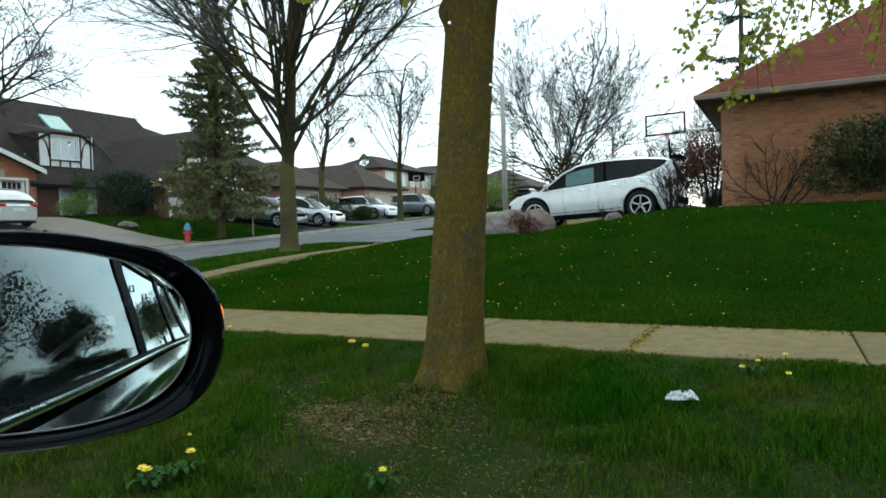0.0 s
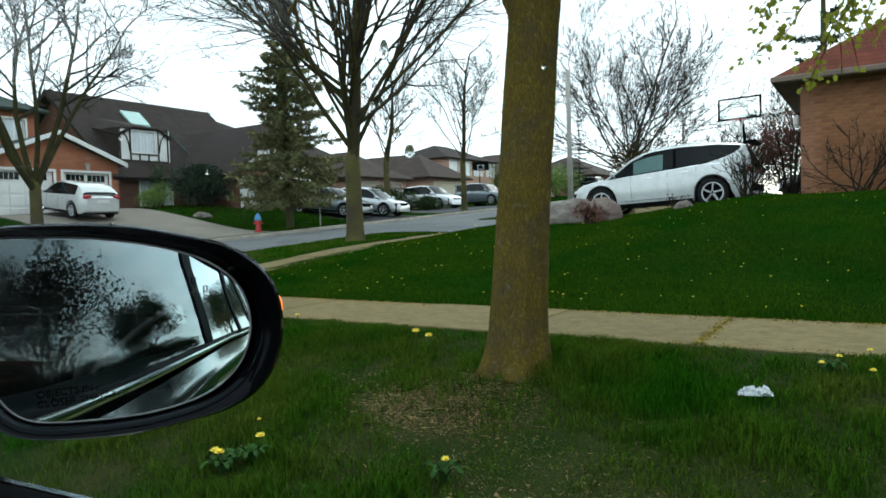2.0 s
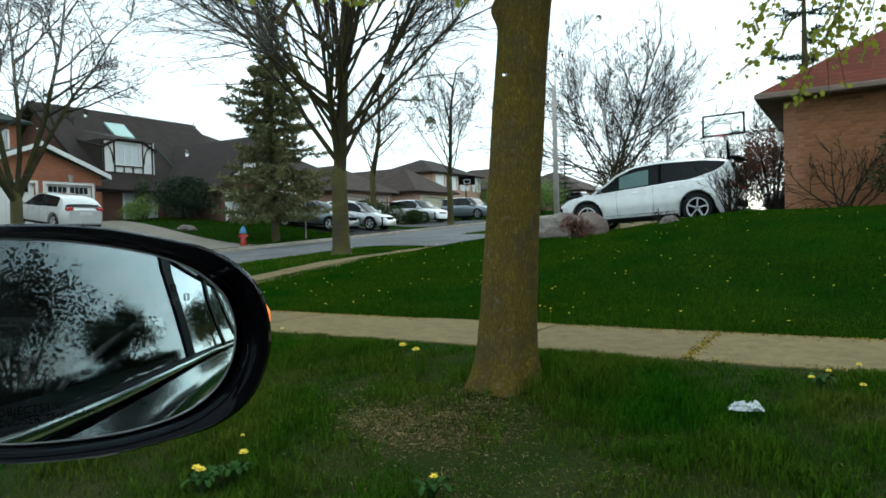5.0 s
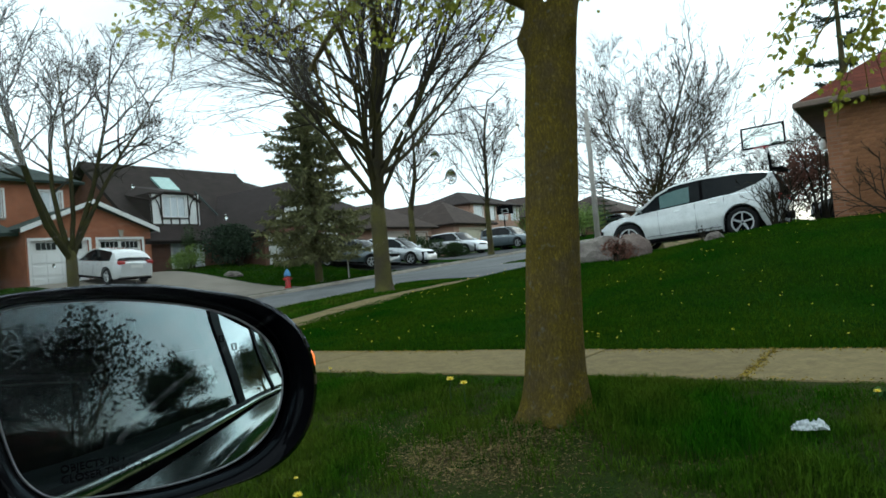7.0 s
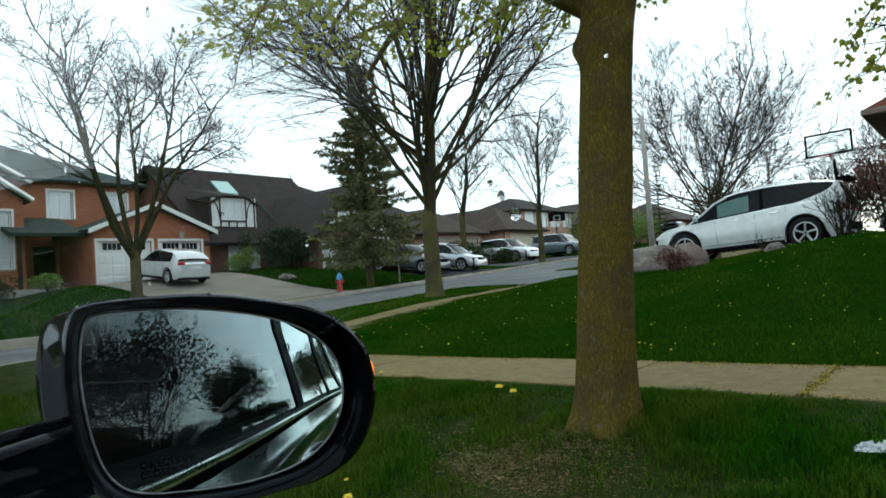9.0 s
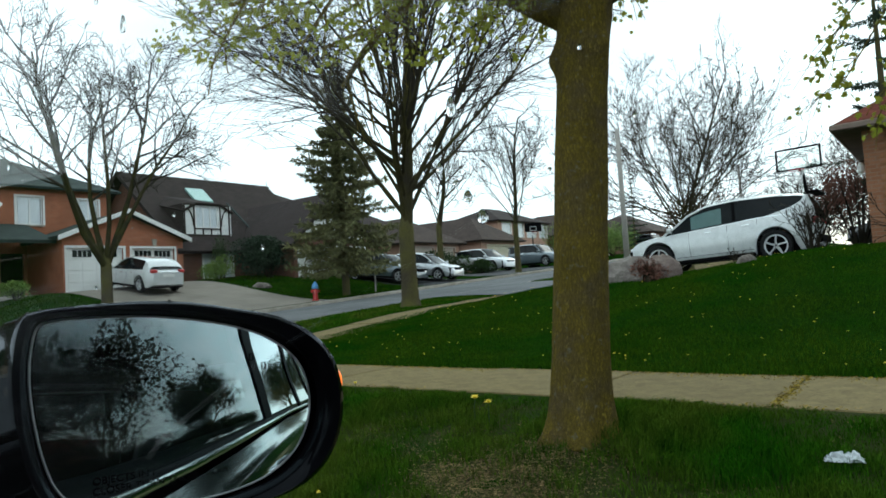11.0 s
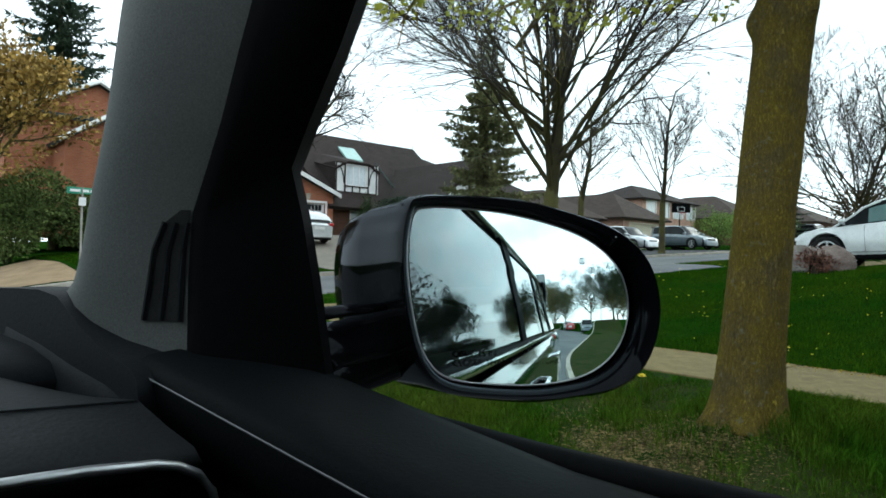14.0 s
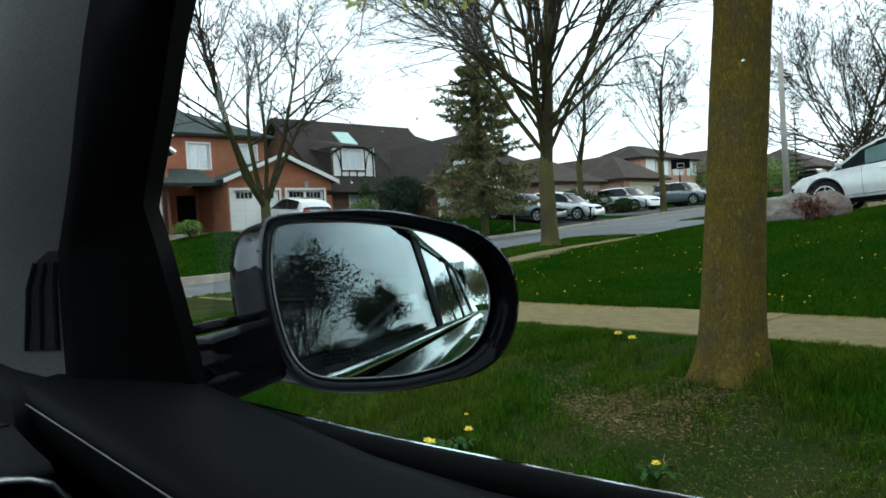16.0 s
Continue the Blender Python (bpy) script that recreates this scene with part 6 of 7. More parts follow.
BULGE = 1.25
face = Shape()
rings = []
for f in (1.0, 0.85, 0.7, 0.55, 0.4, 0.25, 0.1):
    rings.append([on_mirror(p.x * f, p.y * f, 0.004 - ((p.x * f) ** 2 + (p.y * f) ** 2) / (2 * BULGE)) for p in gl])
face.loft(rings, True, False)
face.f.append(tuple(range(len(face.v) - 72, len(face.v))))
wing = part("wing_mirror", Shape().loft([mirror_ring(0.006, -0.012), mirror_ring(0.007, 0.004), mirror_ring(0.013, 0.016), mirror_ring(0.021, 0.02), mirror_ring(0.027, 0.01), mirror_ring(0.029, -0.02), mirror_ring(0.029, -0.07, 0.995, -0.016), mirror_ring(0.026, -0.12, 0.96, -0.032), mirror_ring(0.018, -0.165, 0.9, -0.045), mirror_ring(0.008, -0.2, 0.77, -0.054), mirror_ring(0.0, -0.222, 0.56, -0.058), mirror_ring(-0.01, -0.232, 0.3, -0.06)], True, True), M_GLOSS, own, "glossy black wing mirror housing", smooth=True, angle=60)
part("mirror_glass", face, M_MIRROR, wing, "convex mirror glass", smooth=True)
rim = [on_mirror(p.x * 1.012, p.y * 1.012, 0.003 - (p.x ** 2 + p.y ** 2) / (2 * BULGE)) for p in gl]
part("glass_edge", Shape().tube(rim + rim[:1], [0.0012] * 73, 4), M_SATIN, wing, "bright thin glass edge", smooth=True)
part("turn_signal", Shape().tube([on_mirror(h, z, -0.012) for h, z in ((0.1405, -0.016), (0.143, -0.009), (0.143, 0.0), (0.1405, 0.009))], [0.0012, 0.0028, 0.0028, 0.0012], 6, True), M_AMBER, wing, "lit amber turn signal", smooth=True)
part("stalk", Shape().tube([(-0.665, 0.31, 1.212), (-0.668, 0.37, 1.214), (-0.655, 0.43, 1.222), (-0.64, 0.48, 1.235)], [0.036, 0.03, 0.03, 0.034], 10, True, 0.75), M_GLOSS, wing, smooth=True)
part("stalk_fairing", Shape().tube([(-0.672, 0.31, 1.186), (-0.668, 0.38, 1.19), (-0.655, 0.44, 1.2), (-0.63, 0.48, 1.212)], [0.028, 0.027, 0.024, 0.018], 10, True), M_GLOSS, wing, smooth=True)
part("stalk_cap", Shape().tube([(-0.645, 0.32, 1.247), (-0.648, 0.38, 1.25), (-0.64, 0.43, 1.253)], [0.009, 0.009, 0.007], 8, True, 0.5), M_GLOSS, wing, smooth=True)
for line, z in (("OBJECTS IN MIRROR ARE", -0.063), ("CLOSER THAN THEY APPEAR", -0.0715)):
    cu = bpy.data.curves.new("lettering", "FONT")
    cu.body, cu.size, cu.align_x = line, 0.0084, "LEFT"
    cu.materials.append(M_BLACK)
    tx = new("lettering", cu)
    tx.parent = wing
    tx.matrix_basis = Matrix.Translation(on_mirror(-0.085, z, 0.002)) @ Matrix((MH, MV, MN)).transposed().to_4x4()
icon = Shape()
for h, z in ((0.052, 0.029), (0.063, 0.02)):
    for a, b in (((-0.002, 0.0025), (0.002, 0.0032)), ((-0.002, -0.0032), (0.002, -0.0025)), ((-0.002, -0.0025), (-0.0014, 0.0025)), ((0.0014, -0.0025), (0.002, 0.0025))):
        icon.add([on_mirror(h + u, z + w, d) for d in (0.0036, 0.0042) for u, w in (a, (b[0], a[1]), b, (a[0], b[1]))], [(3, 2, 1, 0), (4, 5, 6, 7), (0, 1, 5, 4), (1, 2, 6, 5), (2, 3, 7, 6), (3, 0, 4, 7)])
part("warning_icon", icon, M_BLACK, wing, "small blind-spot icon")

# door, sill and outer skin


def fall(x):
    """How far the door's belt line drops towards the back."""
    return -0.15 * (max(-0.8, min(x, -0.36)) + 0.45)


def belt(x):
    """The belt line on the outside, which climbs again behind the front door's middle."""
    return 0.015 - 0.04 * (max(-0.8, min(x, -0.36)) + 0.43) + 0.01 * max(0.0, min(1.0, x + 0.36))


X0, X1 = -0.64, 2.35
skin = [(0.3885, 1.125), (0.4, 1.1), (0.418, 1.06), (0.434, 1.0), (0.445, 0.9), (0.452, 0.72), (0.42, 0.5), (0.39, 0.3), (0.34, 0.26)]
part("door_skin", Shape().loft([[(x, y - 0.05 * ss(1.2, 3.4, x) - 0.03 * ss(-0.6, -2.1, x), z + (belt(x) if z > 1 else 0)) for y, z in skin] for x in [-2.1, -1.6, -1.1] + strip(-0.64, 3.4, 0.3)], False), M_BLACKPAINT, own, "glossy black door skin", smooth=True)
part("belt_strip", Shape().loft([[(x, y - 0.05 * ss(1.2, 3.4, x), z + belt(x)) for y, z in ((0.3735, 1.134), (0.3775, 1.134), (0.3805, 1.137), (0.38, 1.148), (0.3785, 1.151), (0.3735, 1.151))] for x in strip(-0.62, 2.3, 0.2)], True), M_CHROME, own, "chrome belt strip", smooth=True, angle=40)
part("weatherstrip", Shape().tube([(x, 0.359, 1.1445 + belt(x)) for x in strip(-0.64, 1.2, 0.2)], [0.0125] * 10, 8), M_BLACK, own, smooth=True)
cap = [(0.352, 1.158), (0.337, 1.173), (0.31, 1.18), (0.275, 1.183), (0.24, 1.184), (0.216, 1.182), (0.208, 1.177), (0.206, 1.166), (0.212, 1.138), (0.235, 1.108)]
part("door_cap", Shape().loft([[(x, y, z + fall(x)) for y, z in cap] for x in strip(-0.7, 1.2, 0.1)], False), M_DOORCAP, own, "charcoal padded door top", smooth=True)
part("cap_piping", Shape().tube([(x, 0.2045, 1.1715 + fall(x)) for x in strip(-0.68, 1.2, 0.1)], [0.0007] * 20, 5), M_PIPING, own, "thin dull piping")
part("door_panel", Shape().loft([[(x, y, z) for y, z in ((0.236, 1.09), (0.25, 1.0), (0.2, 0.9), (0.19, 0.75), (0.26, 0.5), (0.3, 0.3))] for x in strip(-0.86, 1.2, 0.3)], False), M_BLACK, own, "black door panel", smooth=True)
part("door_pull", Shape().tube([(-0.62, 0.205, 1.07), (-0.5, 0.195, 1.08), (-0.38, 0.195, 1.05), (-0.33, 0.2, 0.98)], [0.012, 0.018, 0.018, 0.012], 8, True), M_BLACK, own, smooth=True)

# window panes and posts
side = lambda z: 0.338 - 0.16 * (z - 1.18)


def pane(name, x0, x1, material, label, top=1.56):
    p = part(name, Shape().add([(x0[0], side(1.12), 1.12), (x1[0], side(1.12), 1.12), (x1[1], side(top), top), (x0[1], side(top), top)], [(0, 1, 2, 3)]), material, own, label)
    p.visible_shadow = material is M_TINT
    return p


pane("front_window", (-0.64, -0.46), (0.5, 0.42), M_PANE, "clear rain-spotted side window")
pane("rear_window", (0.6, 0.52), (1.5, 1.2), M_TINT, "tinted rear side window")
pane("quarter_window", (1.56, 1.27), (2.2, 1.6), M_TINT, "small tinted quarter window")
part("post", Shape().loft([[(a, side(z) + 0.006, z), (b, side(z) + 0.006, z), (b, side(z) - 0.05, z), (a, side(z) - 0.05, z)] for a, b, z in ((0.49, 0.61, 1.15), (0.41, 0.53, 1.58))]), M_BLACK, own, "black door post")
part("rear_post", Shape().loft([[(a, side(z) + 0.006, z), (b, side(z) + 0.006, z), (b, side(z) - 0.03, z), (a, side(z) - 0.03, z)] for a, b, z in ((1.49, 1.57, 1.15), (1.19, 1.28, 1.58))]), M_BLACK, own)
part("tail_post", Shape().loft([[(a, side(z) + 0.006, z), (b, side(z) - 0.02, z), (b, side(z) - 0.2, z), (a, side(z) - 0.1, z)] for a, b, z in ((2.19, 3.3, 1.15), (1.58, 2.5, 1.6))]), M_BLACKPAINT, own, smooth=False)
part("window_trim", Shape().tube([(-0.46, side(1.56) + 0.008, 1.56), (0.4, side(1.585) + 0.008, 1.585), (1.2, side(1.575) + 0.008, 1.575), (1.6, side(1.56) + 0.008, 1.56), (2.2, side(1.2) + 0.008, 1.2)], [0.009] * 5, 6), M_CHROME, own, "chrome window trim", smooth=True)
part("door_handle", Shape().tube([(0.24, 0.42, 1.04), (0.26, 0.46, 1.045), (0.4, 0.465, 1.045), (0.42, 0.42, 1.04)], [0.012] * 4, 8, True), M_CHROME, own, "chrome door handle", smooth=True)
part("rear_handle", Shape().tube([(1.28, 0.41, 1.05), (1.3, 0.455, 1.055), (1.44, 0.46, 1.055), (1.46, 0.41, 1.05)], [0.012] * 4, 8, True), M_CHROME, own, "chrome door handle", smooth=True)
part("roof", Shape().loft([[(x, 0.29, 1.56), (x, 0.25, 1.62), (x, 0.1, 1.655), (x, -0.65, 1.68), (x, -1.4, 1.655), (x, -1.55, 1.62), (x, -1.59, 1.56)] for x in (-0.42, 0.0, 0.6, 1.2, 1.9, 2.3)], False), M_BLACKPAINT, own, smooth=True)
part("headliner", Shape().loft([[(x, 0.285, 1.545), (x, 0.23, 1.59), (x, -0.65, 1.62), (x, -1.53, 1.59), (x, -1.585, 1.545)] for x in (-0.42, 0.6, 1.4, 2.3)], False), M_LINER, own, "dark headliner", smooth=True)
part("floor", Shape().box((-1.9, -1.6, 0.24), (2.6, 0.3, 0.3)), M_BLACK, own)
# Added far-side panes, nearly opaque to keep sky light out of the cabin.
for a, b, lab in ((-1.2, 0.5, "driver window darkened to block sky light"), (0.6, 2.33, "far window darkened to block sky light")):
    q = part("far_window", Shape().box((a, -1.62, 1.16), (b, -1.615, 1.6)), M_TINT, own, lab)
q = part("back_window", Shape().box((2.33, -1.6, 1.28), (2.335, 0.3, 1.7)), M_TINT, own, "back window darkened to block sky light")
# Rail and corner boxes added to stop sky leaking in at the gaps.
part("far_rail", Shape().box((-0.5, -1.66, 1.52), (2.35, -1.5, 1.64), cut=0.03), M_BLACK, own)
part("far_gap_block", Shape().box((2.27, -1.66, 1.15), (2.44, -1.54, 1.72), cut=0.02), M_BLACK, own)
part("near_gap_block", Shape().box((2.27, 0.18, 1.15), (2.44, 0.29, 1.62), cut=0.02), M_BLACK, own)
part("far_post", Shape().box((0.5, -1.64, 1.17), (0.6, -1.58, 1.58)), M_BLACK, own)
part("far_door", Shape().box((-1.2, -1.72, 0.28), (2.5, -1.6, 1.17), cut=0.03), M_BLACK, own)
part("rear_wall", Shape().box((2.35, -1.6, 0.3), (2.45, 0.28, 1.3), cut=0.03), M_BLACK, own)
part("firewall", Shape().box((-1.5, -1.6, 0.3), (-1.42, 0.3, 1.14)), M_BLACK, own)
part("bonnet", Shape().loft([[(x, y, z + 0.03 * (1 - ((y + 0.65) / 0.95) ** 2)) for y in strip(-1.6, 0.34, 0.24)] for x, z in ((-1.45, 1.13), (-1.9, 1.09), (-2.4, 0.98), (-2.55, 0.8))], False), M_BLACKPAINT, own, smooth=True)
for y in (-0.1, -1.2):
    seat = part("seat", Shape().tube([(0.55, y, 0.55), (0.62, y, 0.8), (0.72, y, 1.12), (0.78, y, 1.3)], [0.2, 0.23, 0.2, 0.12], 10, True, 1.1), M_DASH, own, "dark seat back", smooth=True)

# windscreen pillar: black frame by the window, grey cloth towards the screen
frame_line = [(1.15, -0.614, -0.69), (1.20, -0.617, -0.69), (1.28, -0.622, -0.692), (1.33, -0.627, -0.688), (1.368, -0.634, -0.668), (1.40, -0.609, -0.652), (1.45, -0.567, -0.632), (1.50, -0.53, -0.61), (1.56, -0.475, -0.575), (1.64, -0.4, -0.525)]
part("window_frame", Shape().loft([[(a, side(z) - 0.012, z), (a - 0.02, side(z) + 0.014, z), (a - 0.14, side(z) + 0.016, z), (b - 0.06, 0.275, z), (b - 0.002, 0.244, z), (b + 0.012, 0.248, z), (a - 0.012, side(z) - 0.03, z)] for z, a, b in frame_line]), M_BLACK, own, "matt black window frame and sail panel", smooth=True, angle=50)
cloth = [(1.15, -0.69, -1.0), (1.215, -0.69, -0.975), (1.25, -0.692, -0.955), (1.27, -0.692, -0.905), (1.297, -0.692, -0.882), (1.335, -0.687, -0.868), (1.38, -0.663, -0.855), (1.41, -0.648, -0.848), (1.5, -0.61, -0.836), (1.56, -0.575, -0.82), (1.66, -0.52, -0.78)]
CLOTH = [(0, 0.248), (0.04, 0.241), (0.08, 0.235), (0.16, 0.223), (0.25, 0.212), (0.33, 0.205), (0.4, 0.202), (0.5, 0.204), (0.62, 0.212), (0.75, 0.226), (0.88, 0.248), (1.0, 0.272)]
rings = []
for z, b, a in cloth:
    rings.append([(b + (a - b) * f, y, z) for f, y in CLOTH])
part("pillar_trim", Shape().loft(rings, False), M_FABRIC, own, "light grey cloth windscreen pillar", smooth=True)


def on_pillar(z, f, out):
    """A place on the pillar's cloth: f from the window frame to the screen."""
    for (z0, b0, a0), (z1, b1, a1) in zip(cloth, cloth[1:]):
        if z <= z1:
            break
    k = (z - z0) / (z1 - z0)
    b, a = b0 + (b1 - b0) * k, a0 + (a1 - a0) * k
    y = next(y0 + (y1 - y0) * (f - f0) / (f1 - f0) for (f0, y0), (f1, y1) in zip(CLOTH, CLOTH[1:]) if f <= f1)
    return (b + (a - b) * f, y - out, z)


grille = part("tweeter_grille", Shape().loft([[on_pillar(z, f, 0.0015) for f in (lo, (lo + hi) / 2, hi)] for z, lo, hi in ((1.243, 0.02, 0.14), (1.26, 0.02, 0.14), (1.3, 0.02, 0.135), (1.322, 0.02, 0.1), (1.332, 0.02, 0.05))], False), M_GRILLE, own, "dark slotted speaker grille")
for f in (0.03, 0.08, 0.13):
    part("rib", Shape().tube([on_pillar(z, f * k, 0.002) for z, k in ((1.244, 1), (1.27, 1), (1.3, 0.95), (1.322, 0.75))], [0.0022] * 4, 5), M_DASH, grille, "black grille slot")
dash_line = [(-1.42, 1.215), (-1.25, 1.245), (-1.1, 1.252), (-0.95, 1.25), (-0.86, 1.244), (-0.815, 1.235), (-0.797, 1.222), (-0.8, 1.205), (-0.82, 1.19), (-0.83, 1.1)]
part("dashboard", Shape().loft([[(x + 0.05 * ss(-0.2, -0.7, y), y, z - 0.022 - 0.014 * ss(0.06, 0.275, y)) for x, z in dash_line] for y in [-1.55, -1.0, -0.6, -0.2, 0.0, 0.1, 0.18, 0.24, 0.275]], False), M_DASH, own, "charcoal soft-touch dashboard", smooth=True)
part("dash_panel", Shape().loft([[(x, y, z - k * ss(0.05, 0.24, y)) for x, z, k in ((-0.8, 1.224, 0.05), (-0.76, 1.222, 0.048), (-0.71, 1.213, 0.03), (-0.66, 1.203, 0.01), (-0.62, 1.193, 0.012), (-0.588, 1.186, 0.012), (-0.578, 1.178, 0.012), (-0.6, 1.165, 0.012))] for y in strip(-1.5, 0.188, 0.06)], False), M_LEATHER, own, "stitched leather dash panel", smooth=True)
part("stitching", Shape().tube([(-0.657, y, 1.203 - 0.01 * ss(0.05, 0.24, y)) for y in strip(-1.0, 0.186, 0.1)], [0.0008] * 13, 4), M_DASH, own)
part("metal_trim", Shape().tube([(-0.574, y, z) for y, z in ((-1.0, 1.175), (-0.4, 1.181), (0.0, 1.184), (0.076, 1.183), (0.117, 1.18), (0.155, 1.175), (0.169, 1.171), (0.183, 1.163), (0.193, 1.15), (0.198, 1.13))], [0.003] * 10, 6), M_SATIN, own, "satin metal dash trim", smooth=True)
part("dash_end", Shape().loft([[(x, y, z - d) for x, z in ((-0.92, 1.236), (-0.84, 1.226), (-0.78, 1.215), (-0.72, 1.207), (-0.695, 1.2), (-0.687, 1.185), (-0.687, 1.06))] for y, d in ((0.27, 0.0), (0.235, 0.0), (0.212, 0.001), (0.2, 0.004), (0.193, 0.012), (0.19, 0.03), (0.19, 0.1))], False), M_DASH, own, "charcoal dash end beside the door", smooth=True, angle=60)
corner = [(-1.05, 1.256), (-0.9, 1.262), (-0.85, 1.263), (-0.812, 1.259), (-0.79, 1.248), (-0.773, 1.239), (-0.743, 1.227), (-0.706, 1.217), (-0.685, 1.213), (-0.674, 1.205), (-0.67, 1.19), (-0.67, 1.1), (-1.05, 1.1)]
part("dash_corner", Shape().prism(corner, 0.194, 0.272, "y"), M_DASH, own, "charcoal dash corner under the pillar", smooth=True, angle=40)
part("lower_dash", Shape().box((-1.0, -1.5, 0.4), (-0.6, 0.2, 1.162), cut=0.02), M_BLACK, own)
# outer body: far side, ends, wheels and windscreen
part("far_skin", Shape().loft([[(x, -1.3 - (y - 0.05 * ss(1.2, 3.4, x) - 0.03 * ss(-0.6, -2.1, x)), z) for y, z in skin] for x in [-2.1, -1.6, -1.1] + strip(-0.64, 3.4, 0.3)], False), M_BLACKPAINT, own, "glossy black far side", smooth=True)
part("front_bumper", Shape().loft([[(x, y, z) for y, z in ((-0.65 - w, 0.26), (-0.65 - w, h * 0.75), (-0.65 - w * 0.9, h), (-0.65 + w * 0.9, h), (-0.65 + w, h * 0.75), (-0.65 + w, 0.26))] for x, w, h in ((-2.1, 1.01, 1.0), (-2.35, 0.98, 0.97), (-2.55, 0.86, 0.82), (-2.65, 0.7, 0.66))]), M_BLACKPAINT, own, smooth=True, angle=50)
part("tailgate", Shape().loft([[(x, y, z) for y, z in ((-0.65 - w, 0.28), (-0.65 - w, 1.1), (-0.65 - w * 0.88, h), (-0.65 + w * 0.88, h), (-0.65 + w, 1.1), (-0.65 + w, 0.28))] for x, w, h in ((2.46, 0.98, 1.3), (2.9, 0.97, 1.25), (3.3, 0.93, 1.18), (3.42, 0.85, 1.05))]), M_BLACKPAINT, own, smooth=True, angle=50)
for x in (-1.62, 1.95):
    for y, s in ((0.375, 1), (-1.675, -1)):
        wheel = part("wheel", Shape().disc((x, y - 0.09 * s, 0.34), (0, s, 0), 0.34, 0.2, 30), M_TYRE, own, "black tyre")
        part("rim", Shape().disc((x, y - 0.07 * s + 0.1 * s, 0.34), (0, s, 0), 0.23, 0.03, 24, 0.05), M_RIM, wheel, "alloy rim")
q = part("windscreen", Shape().add([(-1.46, -1.45, 1.17), (-1.46, 0.2, 1.17), (-0.46, 0.1, 1.6), (-0.46, -1.4, 1.6)], [(0, 1, 2, 3)]), M_PANE, own, "clear windscreen")
q.visible_shadow = False
part("far_pillar", Shape().tube([(-1.5, -1.55, 1.14), (-0.95, -1.53, 1.42), (-0.4, -1.5, 1.62)], [0.05, 0.05, 0.05], 6), M_BLACK, own, smooth=True)
# rain drops on the side window
drops = Shape()
rnd.seed(77)


def drop(x, z, r_, L):
    """A bead that clings to the pane, drawn out by L downwards."""
    y = side(z) + 0.0003
    rings_ = []
    for f, d in ((1.0, 0.0), (0.92, 0.35), (0.7, 0.62), (0.38, 0.8), (0.1, 0.86)):
        rings_.append([(x + r_ * f * math.cos(t), y + r_ * 0.55 * d, z + (r_ * f + (L if math.sin(t) > 0 else 0) * f) * math.sin(t)) for t in (2 * math.pi * k / 14 for k in range(14))])
    drops.loft(rings_)


for _ in range(34):
    x, z = rnd.uniform(-0.52, 0.35), rnd.uniform(1.36, 1.53)
    r_ = rnd.uniform(0.0004, 0.0011)
    drop(x, z, r_, r_ * rnd.choice((0, 0.3, 0.8, 3)))
for x, z, r_, L in ((-0.16, 1.418, 0.0022, 0.004), (-0.171, 1.406, 0.0012, 0.001), (-0.168, 1.398, 0.0016, 0.001), (-0.162, 1.392, 0.0014, 0.0), (-0.158, 1.386, 0.0018, 0.001), (-0.153, 1.378, 0.0024, 0.001),
                    (-0.339, 1.501, 0.0014, 0.003), (-0.324, 1.485, 0.002, 0.005), (-0.322, 1.459, 0.0016, 0.004), (-0.469, 1.463, 0.0016, 0.002), (-0.432, 1.434, 0.0012, 0.003)):
    drop(x, z, r_, L)
dp = part("rain_drops", drops, M_DROP, own, "rain drops on the window", smooth=True)
dp["kind"] = "stuff"
dp.visible_shadow = False
beads = Shape()
for _ in range(110):
    f, w_ = rnd.randrange(72), rnd.random()
    a = mirror_ring(0.0265, 0.011)[f].lerp(mirror_ring(0.029, -0.05)[f], w_)
    if gl[f].y < 0.0:
        continue
    r_ = rnd.uniform(0.0006, 0.0018)
    beads.tube([a - MV * 0.0005, a + MV * r_ * 0.5, a + MV * r_], [r_, r_ * 0.9, r_ * 0.3], 6, True)
bd = part("rain_beads", beads, M_DROP, wing, "rain beads on the housing", smooth=True)
bd["kind"] = "stuff"

# ---- grass, flowers and litter ----
rng = np.random.default_rng(4)


def field(x, y, scale, seed):
    return np.array([noise.noise(Vector((a * scale + seed, b * scale, seed * 0.37))) for a, b in zip(x, y)])


